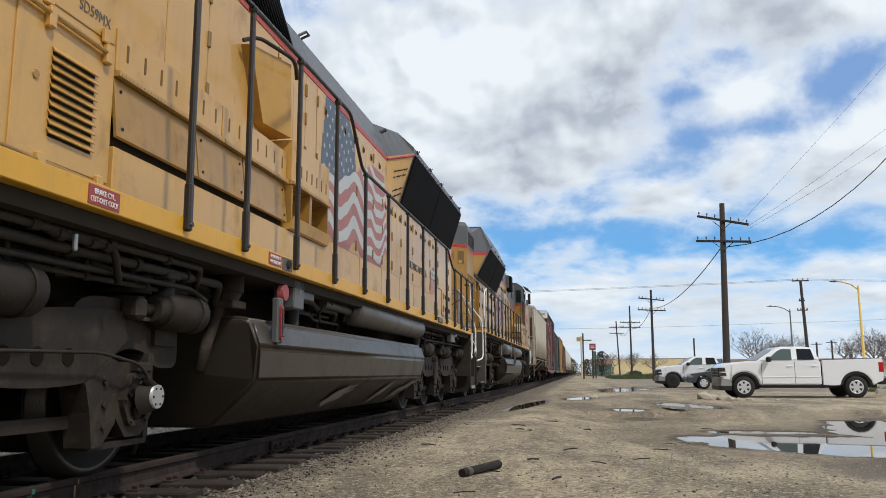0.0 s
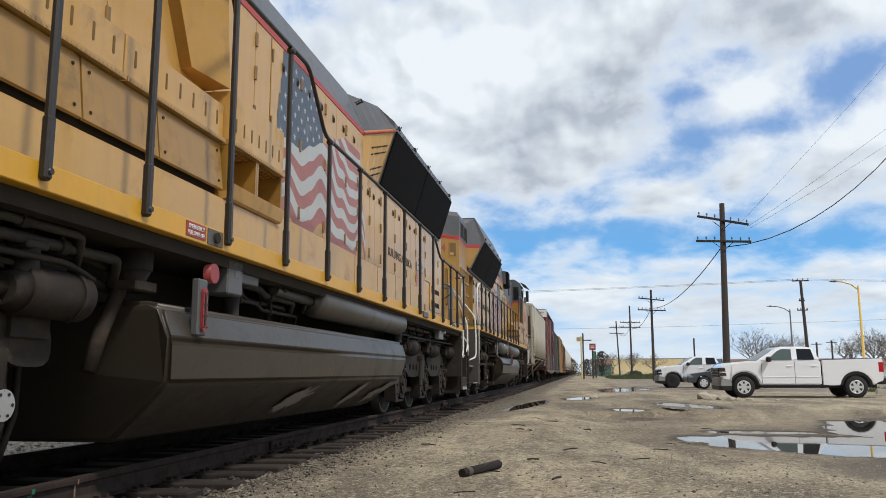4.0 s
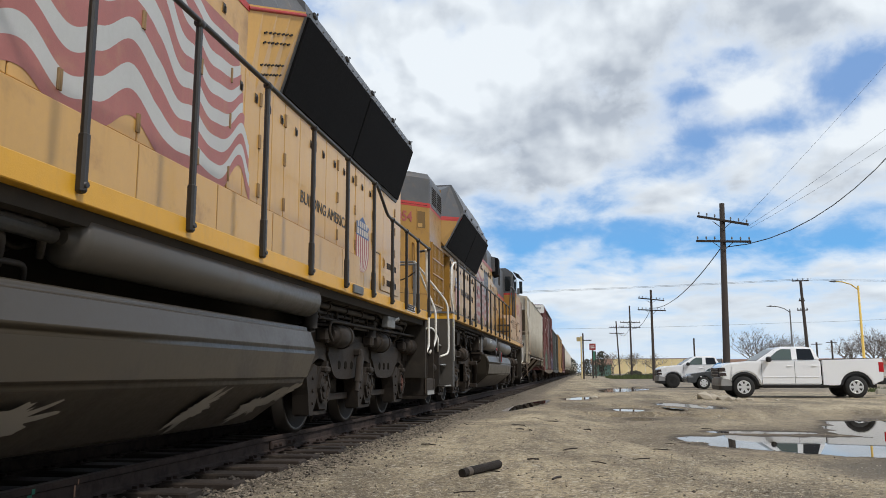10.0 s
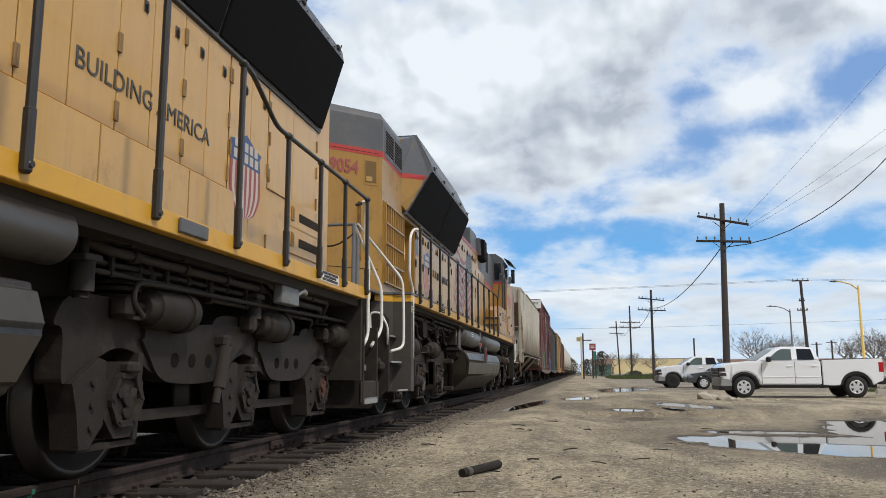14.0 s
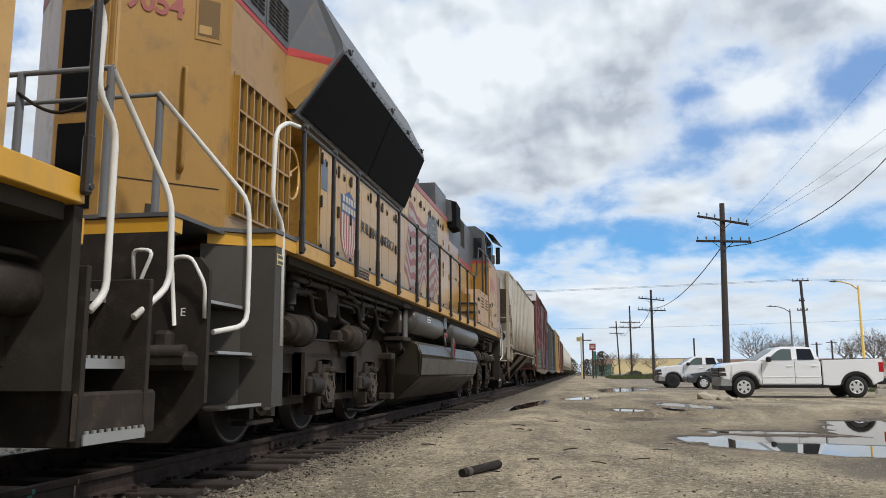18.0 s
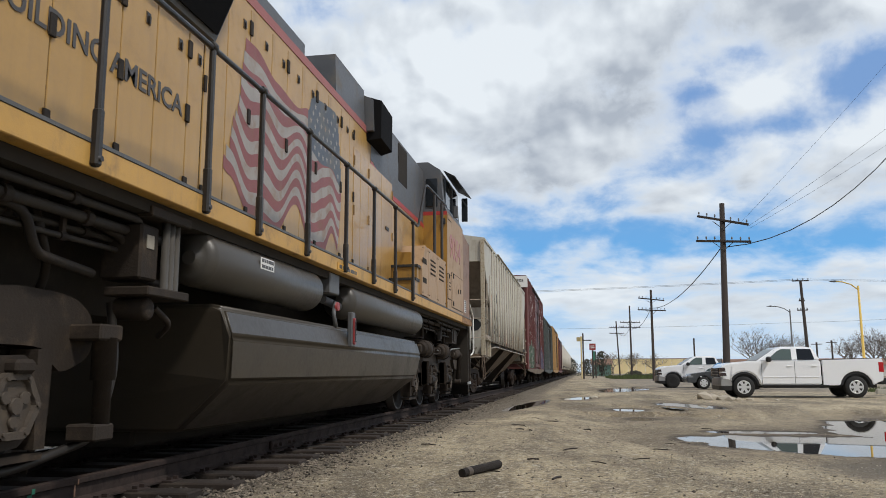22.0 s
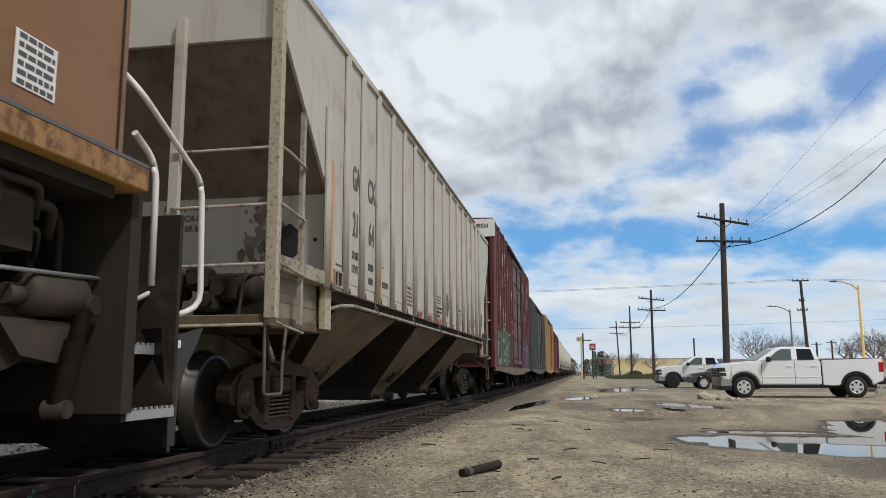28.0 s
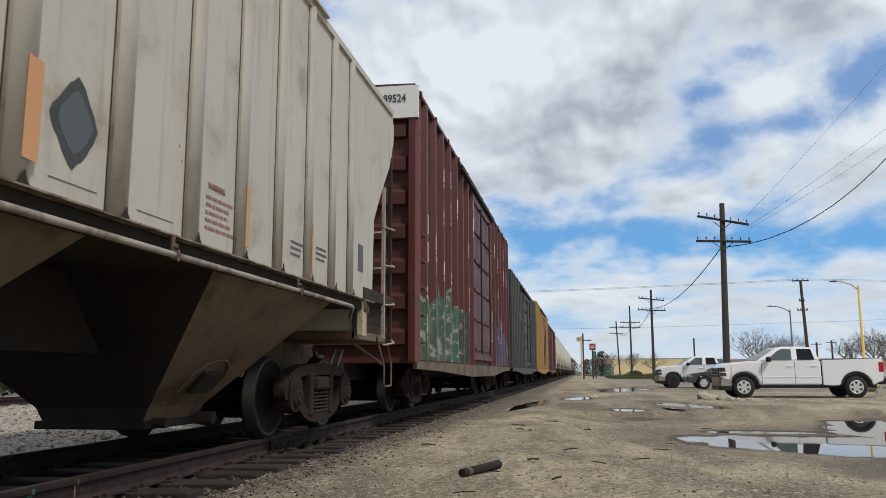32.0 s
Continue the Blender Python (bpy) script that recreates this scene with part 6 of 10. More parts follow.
    # murals and lettering
    mural(car, 1.0175, 2.50,
          ((9.0, 3.22), (9.5, 3.40), (9.93, 3.39), (10.3, 3.54), (10.72, 3.70), (11.2, 3.90), (11.7, 4.05), (12.8, 4.04)),
          ((9.0, 2.43), (9.55, 2.59), (9.95, 2.42), (10.3, 2.46), (10.72, 2.67), (11.2, 2.46), (11.75, 2.46), (12.1, 2.42), (12.55, 2.78), (12.8, 2.50)),
          ((9.0, 6.0), (10.70, 6.0), (11.9, 13.0)),
          lambda y, t: (0.055 if y < 10.9 else 0.035) * math.cos(math.tau * (y - 9.55) / 1.05) + (0.03 * math.sin(math.tau * (y - 11.0) / 0.5) if y > 11.0 else 0.0),
          ((2.4, 8.98), (3.4, 9.2), (4.4, 9.34)), ((2.4, 12.80), (3.0, 12.74), (3.4, 12.56), (4.1, 12.40)),
          ((9.0, 3.22), (9.5, 3.40), (9.93, 3.39), (10.3, 3.54), (10.74, 3.70)), ((9.0, 4.36), (10.35, 4.36), (10.6, 4.20), (10.74, 3.80)), [MURALW, MURALR, MURALB])
    lettering("slogan_letters", "BUILDING AMERICA", 0.205, car, (1.018, 14.2, 2.79), mat("worn_grey_letters", (0.075, 0.072, 0.068), 0.6, var=0.3, scale=6.0), bold=0.0, squeeze=1.02, label="worn grey painted slogan")
    shield(car, 16.5, 17.2, 2.3, 3.1, 1.019)
    # handrails
    for y in (4.95, 5.9, 7.06, 8.26):
        handrail_post(car, y, 1.80, 3.86)
    for y in (9.48, 10.7, 11.97, 13.2, 14.41, 15.62):
        handrail_post(car, y, 1.80, 3.32)
    for y in (16.66, 17.6, 18.48, 19.43):
        handrail_post(car, y, 1.80, 3.02)
    handrail(car, [(1.525, 3.2, 3.86), (1.525, 8.75, 3.9), (1.525, 9.3, 3.34), (1.525, 15.75, 3.32), (1.525, 16.35, 3.02), (1.525, 19.55, 3.02), (1.3, 19.7, 3.02)])
    # labels on the sill
    bm = B()
    box(bm, 1.5, 1.505, 3.86, 4.16, 1.772, 1.882)
    tag = part("warning_label", bm, TAGRED, car, "small red warning label")
    for k, tx in enumerate(("BRAKE CYL.", "CUT-OUT COCK")):
        lettering("label_letters", tx, 0.045, tag, (1.506, 4.01, 1.833 - 0.046 * k), WHITE, align="CENTER", squeeze=0.78 if k else 0.85)
    bm = B()
    box(bm, 1.5, 1.505, 6.44, 6.73, 1.78, 1.885)
    tag = part("warning_label", bm, TAGRED, car, "small red warning label")
    for k, tx in enumerate(("EMERGENCY", "FUEL SHUT-OFF")):
        lettering("label_letters", tx, 0.043, tag, (1.506, 6.585, 1.84 - 0.046 * k), WHITE, align="CENTER", squeeze=0.80 if k else 0.95)
    bm = B()
    box(bm, 1.5, 1.508, 6.76, 7.0, 1.77, 1.885)
    cyl(bm, (1.505, 6.88, 1.828), (1.53, 6.88, 1.828), 0.04, 14, 1)
    part("switch_plate", bm, [GREYPAINT, UNDER], car)
    bm = B()
    box(bm, 1.5, 1.53, 14.72, 15.12, 1.78, 1.88, 0, 0.008)
    part("socket_box", bm, GREYPAINT, car, "grey socket box on the sill")
    bm = B()
    box(bm, 1.498, 1.506, 17.71, 18.32, 1.795, 1.905)
    pl = part("ownership_plate", bm, WHITE, car, "white notice plate on the sill")
    for k, tx in enumerate(("OWNERSHIP SUBJECT TO A SECURITY", "AGREEMENT FILED WITH THE", "SURFACE TRANSPORTATION BOARD")):
        lettering("plate_letters", tx, 0.040, pl, (1.508, 18.015, 1.874 - k * 0.034), LETTER, align="CENTER", squeeze=0.78)
    # fuel tank, air tank, gear under the deck
    for k in range(7):
        bm = B()
        y, z = 8.0 + 0.22 * k, 1.72 - 0.03 * (k % 3)
        tube(bm, rounded([(0.9, y - 0.2, 1.76), (1.05, y, z - 0.1), (1.1, y + 0.2, z - 0.2), (1.0, y + 0.5, z - 0.12)], 0.08), 0.018 + 0.006 * (k % 2), 6)
        part("hose", bm, RUNGEAR, car)
    tank = fuel_tank(car, 6.3, 13.5, 0.37, 0.86, 1.27)
    for cy, cv, wd, hh, rise in ((9.30, 0.52, 0.36, 0.30, 0.14), (11.46, 0.55, 0.22, 0.38, 0.12), (12.62, 0.46, 0.36, 0.28, 0.16), (12.98, 0.74, 0.24, 0.24, 0.14)):
        bm = B()
        pts = []
        for k in range(60):
            t = math.tau * k / 60
            q = 0.85 + 0.65 * noise.noise((math.cos(t) * 2.2 + cy, math.sin(t) * 2.2, 1.0)) + 0.40 * noise.noise((math.cos(t) * 8, math.sin(t) * 8 + cy, 5.0))
            du = q * math.cos(t)
            v = min(0.95, max(0.04, cv + hh * q * math.sin(t) + rise * du))
            pts.append((cy + wd * du, v))
        f = bm.faces.new([bm.verts.new((0.95 + 0.545 * v + 0.005, y, 0.37 + 0.40 * v - 0.006)) for y, v in pts])
        bmesh.ops.triangulate(bm, faces=bm.faces)
        fix(bm)
        for f in bm.faces:
            if f.normal.x < 0:
                f.normal_flip()
        part("peeled_paint", bm, PEEL, tank, "pale patch of peeled paint")
    bm = B()
    drum(bm, (1.28, 9.68, 1.60), (1.28, 13.8, 1.60), 0.17, 24)
    cyl(bm, (1.28, 8.6, 1.62), (1.28, 9.6, 1.6), 0.05, 10)
    part("air_tank", bm, AIRTANK, car, "long grey air reservoir under the sill")
    tank_gauge(car, 6.68, 1.16, 1.40, 1.53)
    bm = B()
    cyl(bm, (1.38, 7.03, 1.585), (1.44, 7.03, 1.585), 0.075, 18)
    part("fuel_cap", bm, TAGRED, car, "round red fuel filler cap")
    bm = B()
    box(bm, 1.2, 1.42, 7.30, 7.58, 1.46, 1.74, 0, 0.012)
    box(bm, 1.25, 1.39, 7.60, 7.98, 1.58, 1.73, 0, 0.01)
    box(bm, 1.42, 1.424, 7.42, 7.5, 1.60, 1.66)
    part("junction_box", bm, GREYPAINT, car, "grey junction box under the sill")
    bm = B()
    tube(bm, rounded([(1.3, 3.76, 1.76), (1.3, 3.80, 1.61), (1.3, 4.46, 1.61), (1.3, 4.52, 1.40)], 0.07), 0.024, 8)
    for y in (3.92, 4.22, 4.36):
        cyl(bm, (1.3, y - 0.03, 1.61), (1.3, y + 0.03, 1.61), 0.036, 10)
    part("drain_pipe", bm, RUNGEAR, car, "bent drain pipe with a valve")
    bm = B()
    box(bm, 1.32, 1.345, 4.0, 4.03, 1.53, 1.63, 0, 0.006)
    part("valve_handle", bm, GALV, car, "bright valve handle")
    for k, (y, z) in enumerate(((3.2, 1.66), (4.7, 1.56), (5.2, 1.64), (5.6, 1.5), (5.9, 1.6))):
        bm = B()
        tube(bm, rounded([(1.0, y - 0.9, z - 0.02), (1.12, y - 0.3, z), (1.14, y, z - 0.06), (1.05, y + 0.7, z - 0.1)], 0.08), 0.028 + 0.008 * (k % 2), 8)
        cyl(bm, (1.13, y - 0.3, z - 0.05), (1.13, y - 0.3, z + 0.05), 0.045, 8)
        part("pipework", bm, RUNGEAR, car, "tangle of grimy pipes under the deck")
    bm = B()
    cyl(bm, (1.2, 6.32, 1.52), (1.2, 6.32, 1.68), 0.125, 16)
    cyl(bm, (1.2, 6.32, 1.44), (1.2, 6.32, 1.53), 0.08, 14, 0, 0.12)
    box(bm, 1.12, 1.3, 6.2, 6.46, 1.38, 1.45, 0, 0.01)
    tube(bm, [(1.15, 6.25, 1.40), (1.12, 6.12, 1.1), (1.1, 6.04, 0.85)], 0.05, 8)
    part("filter_bowl", bm, RUNGEAR2, car)
    bm = B()
    box(bm, 1.30, 1.40, 16.92, 17.37, 1.49, 1.75, 0, 0.01)
    part("relay_box", bm, mat("pale_grey_box_paint", (0.16, 0.165, 0.165), 0.5, var=0.2, dirt=(0.09, 0.08, 0.065)), car, "pale grey relay box hung below the sill")
    bm = B()
    tube(bm, [(1.36, 17.40, 1.62), (1.40, 17.46, 1.66), (1.40, 17.54, 1.64)], 0.03, 8)
    part("vent_elbow", bm, GALV, car, "bright pipe elbow")
    loco_truck(car, (1.1, 3.15, 5.06), 1, RUNGEAR)
    bm = B()
    cyl(bm, (1.2, 5.06, 0.68), (1.285, 5.06, 0.685), 0.115, 18, 0, 0.085)
    cyl(bm, (1.24, 5.0, 0.80), (1.28, 5.06, 0.74), 0.03, 8)
    tube(bm, rounded([(1.26, 5.03, 0.78), (1.26, 4.9, 0.9), (1.22, 4.5, 0.97), (1.2, 3.6, 0.96)], 0.1), 0.012, 6)
    part("speed_sensor", bm, RUNGEAR, car, "axle sensor with its cable")
    bm = B()
    cyl(bm, (1.285, 5.06, 0.685), (1.305, 5.06, 0.685), 0.08, 20)
    part("axle_sensor_cap", bm, GALV, car, "bright round axle sensor cap")
    bm = B()
    bolts(bm, [(5.06 + 0.06 * math.cos(math.tau * k / 6), 0.685 + 0.06 * math.sin(math.tau * k / 6)) for k in range(6)], 1.304, 0.009, 0.006)
    part("cap_bolts", bm, RUNGEAR, car)
    loco_truck(car, (14.8, 16.8, 18.9), 1, RUNGEAR)
    under_gear(car, 13.9, 19.0, 1.752, 5)
    under_gear(car, -0.5, 6.1, 1.752, 6)
    under_gear(car, 7.6, 9.6, 1.752, 7)
    # rear end: wall, stairs, rails
    bm = B()
    box(bm, -1.45, 1.45, 19.44, 19.52, 0.75, 1.75)
    part("rear_end_plate", bm, UNDER, car)
    end_steps(car, 19.62, 20.28, 1.45, (0.5, 0.92, 1.34), RUNGEAR, None)
    bm = B()
    box(bm, 1.4, 1.44, 19.58, 20.42, 0.46, 0.74, 0, 0.02)
    part("step_guard", bm, RUNGEAR2, car)
    bm = B()
    box(bm, -1.0, 1.0, 19.45, 20.2, 1.66, 1.84, 0, 0.01)
    part("rear_platform", bm, SILL, car, "yellow rear platform edge")
    bm = B()
    box(bm, -0.8, 0.8, 19.5, 20.1, 0.8, 1.66)
    part("draft_box", bm, RUNGEAR, car)
    handrail(car, [(1.45, 19.5, 3.02), (1.45, 19.6, 2.9), (1.45, 19.58, 2.44), (1.45, 19.78, 2.3), (1.45, 19.78, 1.3), (1.42, 19.68, 1.19)], 0.022, WHITERAIL)
    handrail(car, [(1.12, 20.2, 2.87), (1.45, 20.47, 2.0), (1.45, 20.5, 1.42), (1.38, 20.2, 1.19)], 0.022, WHITERAIL)
    handrail(car, [(-1.0, 20.2, 2.86), (1.14, 20.2, 2.86)], 0.02, GREYPAINT)
    for x in (-0.9, 0.45, 1.12):
        handrail(car, [(x, 20.2, 1.84), (x, 20.2, 2.86)], 0.028, GREYPAINT, "rail_post")
    bm = B()
    tube(bm, [(0.45 + 0.067 * k, 20.18, 2.72 - 0.16 * math.sin(math.pi * k / 10)) for k in range(11)], 0.012, 5)
    part("safety_chain", bm, RUNGEAR, car)
    bm = B()
    box(bm, 0.3, 0.95, 19.4, 19.44, 2.05, 3.75)
    d = part("rear_door", bm, YELLOW, car, "yellow rear hood door with dark mesh")
    bm = B()
    box(bm, 0.42, 0.85, 19.435, 19.45, 2.15, 2.75)
    box(bm, 0.42, 0.85, 19.435, 19.45, 2.9, 3.6)
    part("door_mesh", bm, SCREEN, d)
    coupler(car, 19.9, 1, RUNGEAR2)
    return car


LOCO_1 = build_first_locomotive()


# ---------------------------------------------------------------- second locomotive
CAB_TRUCK = mat("brown_dusty_casting", (0.048, 0.036, 0.027), 0.7, var=0.35, scale=3.0, dirt=(0.085, 0.062, 0.044), dirt_at=(0.5, 0.8), bump=0.2)


def build_second_locomotive():
    car = vehicle("locomotive", 32.0, "weathered yellow diesel locomotive running backwards, huge dark radiators", "locomotive", "locomotives of the train")
    Z0, Z1 = 1.965, 2.11
    bm = B()
    box(bm, -1.5, 1.5, 22.75, 42.5, Z0, Z1, 0, 0.006)
    part("side_sill", bm, TANSILL, car, "faded tan yellow side sill")
    bm = B()
    box(bm, -1.505, 1.505, 22.74, 42.5, Z1, Z1 + 0.022)
    part("walkway", bm, GREYPAINT, car)
    bm = B()
    box(bm, 1.5, 1.503, 40.95, 42.5, Z0 + 0.004, Z1 - 0.004)
    part("rusty_sill_face", bm, mat("rusty_flaking_sill", (0.33, 0.17, 0.06), 0.6, var=0.3, scale=5.0, dirt=(0.13, 0.065, 0.03), dirt_at=(0.42, 0.62), streak=0.3), car, "rusty flaking sill face")
    bm = B()
    box(bm, -0.75, 0.75, 22.3, 42.2, 1.25, 1.962)
    box(bm, -1.4, 1.4, 22.8, 42.3, 1.88, 1.962)
    part("underframe", bm, UNDER, car)
    # rear hood block, full height
    bm = B()
    low = [(0.26, 21.5), (0.97, 22.18), (1.0, 22.22), (1.0, 23.68), (-1.0, 23.68), (-1.0, 22.22), (-0.97, 22.18), (-0.26, 21.5)]
    loft(bm, [[(x, y, 2.08) for x, y in low], [(x, y, 5.0) for x, y in low], [(x * 0.95, y + (0.03 if y < 23 else 0), 5.12) for x, y in low]])
    fix(bm)
    for f in bm.faces:
        if f.calc_center_median().z > 5.01:
            f.material_index = 1
    hb = part("rear_hood", bm, [OCHRE, ROOFGREY], car, "ochre rear hood with slanted corners and a grey top", at=(0, 23, 2.1))
    # grey paint band and red stripe round it
    for z0, z1, m_, e in ((4.46, 5.0, ROOFGREY, 0.004), (4.36, 4.46, RED, 0.005)):
        bm = B()
        ring = [(0.26, 21.5 - e), (0.97 + e * 0.7, 22.18 - e * 0.7), (1.0 + e, 22.22), (1.0 + e, 23.66)]
        path = [(-x, y) for x, y in reversed(ring)] + ring
        for (xa, ya), (xb, yb) in zip(path, path[1:]):
            bm.faces.new([bm.verts.new(p_) for p_ in ((xa, ya, z0), (xb, yb, z0), (xb, yb, z1), (xa, ya, z1))])
        part("paint_band", fix(bm), m_, hb, "grey paint band" if m_ is ROOFGREY else "red paint stripe")

    def slant(u, z, e=0.0):
        """A point on the slanted near face: u from the middle edge to the outer corner."""
        return Vector((0.26 + 0.71 * u + 0.69 * e, 21.5 + 0.68 * u - 0.72 * e, z))
    num = lettering("road_number", "9054", 0.30, hb, slant(0.07, 4.02, 0.008), REDTXT, axis="end", bold=0.008, squeeze=0.86, label="large red painted number")
    num.rotation_euler = (0, 0, math.atan2(0.68, 0.71))

    def on_slant(name, u0, u1, z0, z1, e0, e1, m_, parent=None, label=""):
        bm = B()
        loft(bm, [[slant(u0, z0, e), slant(u1, z0, e), slant(u1, z1, e), slant(u0, z1, e)] for e in (e0, e1)])
        return part(name, fix(bm), m_, parent or hb, label)
    nb = on_slant("number_box", 0.70, 0.95, 3.86, 4.30, -0.002, 0.008, OCHRE, label="recessed number box")
    # flat brown plate, coloured as the shaded inside of the box
    on_slant("box_recess", 0.725, 0.925, 3.90, 4.26, 0.006, 0.011, mat("shaded_ochre_recess", (0.16, 0.095, 0.03), 0.7, var=0.2), nb)
    on_slant("box_lamp", 0.735, 0.85, 3.92, 4.0, 0.010, 0.014, YELLOW2, nb)
    for z in (2.48, 4.40):
        on_slant("hood_seam", 0.08, 0.98, z, z + 0.008, 0.0, 0.006, RUNGEAR2)
    on_slant("corner_hinge", 0.015, 0.04, 2.2, 4.35, 0.0, 0.010, YELLOW2)
    on_slant("door_latch", 0.34, 0.42, 2.16, 2.28, 0.0, 0.02, BLACK)
    bm = B()
    box(bm, -0.28, 0.28, 21.40, 21.5, 4.24, 4.58, 0, 0.04)
    hl = part("headlight_housing", bm, BLACK, hb, "black twin headlight housing")
    for x in (-0.14, 0.14):
        bm = B()
        cyl(bm, (x, 21.36, 4.41), (x, 21.405, 4.41), 0.115, 20)
        lr = part("headlight_ring", bm, GALV, hl)
        bm = B()
        cyl(bm, (x, 21.352, 4.41), (x, 21.362, 4.41), 0.095, 20)
        part("headlight", bm, LAMPLENS, hl, "round clear headlight")
    bm = B()
    box(bm, -0.25, 0.22, 21.484, 21.5, 2.14, 4.14, 0, 0.006)
    dr = part("end_door", bm, OCHRE, hb, "ochre end door")
    for z0, z1 in ((2.2, 2.95), (3.05, 3.98)):
        bm = B()
        box(bm, -0.2, 0.14, 21.476, 21.486, z0, z1)
        part("door_window", bm, SCREEN, dr, "dark mesh window")
    handrail(car, [slant(0.62, 3.56), slant(0.62, 3.54, 0.07), slant(0.62, 2.62, 0.07), slant(0.62, 2.6)], 0.02, OCHRE, "grab_iron")
    # louvres up high, big egg-crate intake below
    for a, b in ((22.36, 22.95), (23.0, 23.62)):
        bm = B()
        box(bm, 1.0, 1.012, a, b, 4.42, 4.92)
        lp = part("louvre_panel", bm, ROOFGREY, hb, "grey louvre panel")
        for k in range(8):
            for j in range(3):
                bm = B()
                y = a + 0.06 + j * (b - a - 0.06) / 3
                box(bm, 1.01, 1.022, y, y + (b - a) / 3 - 0.05, 4.5 + k * 0.05, 4.525 + k * 0.05)
                part("louvre_slot", bm, UNDER, lp)
    bm = B()
    box(bm, 1.0, 1.008, 22.3, 23.70, 2.26, 3.66)
    gl = part("intake_grille", bm, OCHRE, hb, "deep ochre egg-crate air intake", at=(1.0, 23, 2.4))
    # brown backing paints the shade of a recess; the hood is solid
    bm = B()
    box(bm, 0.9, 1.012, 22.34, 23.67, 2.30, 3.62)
    part("grille_depth", bm, mat("grille_shade_brown", (0.10, 0.058, 0.018), 0.8, var=0.3), gl)
    for k in range(9):
        bm = B()
        y = 22.34 + k * 1.33 / 8
        box(bm, 1.005, 1.05, y - 0.012, y + 0.012, 2.29, 3.63)
        part("grille_blade", bm, OCHRE, gl)
    for z in (2.30, 2.63, 2.96, 3.29, 3.62):
        bm = B()
        box(bm, 1.005, 1.052, 22.33, 23.68, z - 0.012, z + 0.012)
        part("grille_bar", bm, OCHRE, gl)
    # brake wheel recess
    bm = B()
    box(bm, 0.55, 1.0, 23.7, 23.74, 2.14, 3.7)
    box(bm, 0.55, 1.0, 24.78, 24.82, 2.14, 3.7)
    box(bm, 0.5, 0.56, 23.7, 24.82, 2.14, 3.7)
    box(bm, 0.55, 1.0, 23.72, 24.8, 3.66, 3.72)
    part("brake_recess", bm, OCHRE, car, "ochre recess for the hand brake")
    bm = B()
    n = 20
    tube(bm, [(0.9, 24.1 + 0.25 * math.cos(math.tau * k / n), 3.12 + 0.3 * math.sin(math.tau * k / n)) for k in range(n + 1)], 0.017, 6)
    for k in range(3):
        t = math.tau * k / 3 + 0.5
        tube(bm, [(0.88, 24.1, 3.12), (0.9, 24.1 + 0.25 * math.cos(t), 3.12 + 0.3 * math.sin(t))], 0.012, 6)
    cyl(bm, (0.6, 24.1, 3.12), (0.9, 24.1, 3.12), 0.035, 10)
    part("brake_wheel", bm, YELLOW, car, "yellow spoked hand brake wheel")
    bm = B()
    cyl(bm, (0.66, 24.0, 2.78), (0.72, 24.0, 2.78), 0.15, 18)
    box(bm, 0.6, 0.68, 23.9, 24.35, 2.15, 2.62, 0, 0.02)
    part("brake_gearbox", bm, YELLOW2, car)
    # main hood
    bm = B()
    prof = [(1.0, Z1 + 0.02), (1.0, 4.58), (0.8, 4.78), (-0.8, 4.78), (-1.0, 4.58), (-1.0, Z1 + 0.02)]
    prism(bm, prof, 24.82, 38.4)
    fix(bm)
    for f in bm.faces:
        if f.calc_center_median().z > 4.6 and abs(f.normal.y) < 0.5:
            f.material_index = 1
    part("long_hood", bm, [YELLOW2, ROOFGREY], car, "weathered tan long hood", at=(0, 31, Z1))
    FADERED = mat("faded_pink_stripe", (0.36, 0.12, 0.11), 0.5, var=0.15)
    for s in (1, -1):
        bm = B()
        box(bm, s * 1.002 - 0.006, s * 1.002 + 0.006, 29.0, 34.9, 4.47, 4.58)
        part("red_stripe", bm, FADERED, car, "faded pinkish stripe under the roof")
    # grey upper paint that widens towards the cab, with a red edge
    bm = B()
    slab(bm, [(34.7, 4.58), (34.7, 4.12), (36.0, 4.12), (38.41, 4.12), (38.41, 4.58)], 1.001, 1.005)
    slab(bm, [(34.9, 4.08), (36.0, 3.885), (38.4, 3.885), (38.4, 4.12), (34.9, 4.12)], 1.001, 1.005)
    slab(bm, [(34.7, 4.0), (36.0, 3.80), (36.0, 3.90), (34.7, 4.12)], 1.001, 1.006, 1)
    part("roof_paint", fix(bm), [ROOFGREY, RED], car, "grey paint with a red edge below the roof")
    edges = (24.84, 25.1, 25.55, 25.92, 26.13, 26.7, 27.19, 27.7, 27.92, 28.385, 28.885, 29.14)
    door_row(car, edges, 2.2, 3.70, 1.0, YELLOW2, hinge=RUNGEAR)
    edges2 = (29.16, 29.59, 30.08, 30.64, 31.09, 31.57, 32.08, 32.55, 33.10, 33.51, 33.72)
    door_row(car, edges2, 2.2, 4.42, 1.0, YELLOW2, hinge=RUNGEAR)
    door_row(car, (33.74, 34.1, 34.55, 35.35, 36.1), 2.2, 4.06, 1.0, mat("amber_yellow_paint", (0.46, 0.265, 0.075), 0.42, var=0.14, scale=1.3, dirt=(0.28, 0.155, 0.05), dirt_at=(0.5, 0.78), streak=0.4, coat=0.6, wave=0.4), latch=False)
    bm = B()
    box(bm, 1.014, 1.03, 35.62, 35.82, 3.18, 3.24, 0, 0.006)
    part("door_handle", bm, BLACK, car)
    bm = B()
    box(bm, 1.015, 1.02, 24.86, 25.08, 3.12, 3.5)
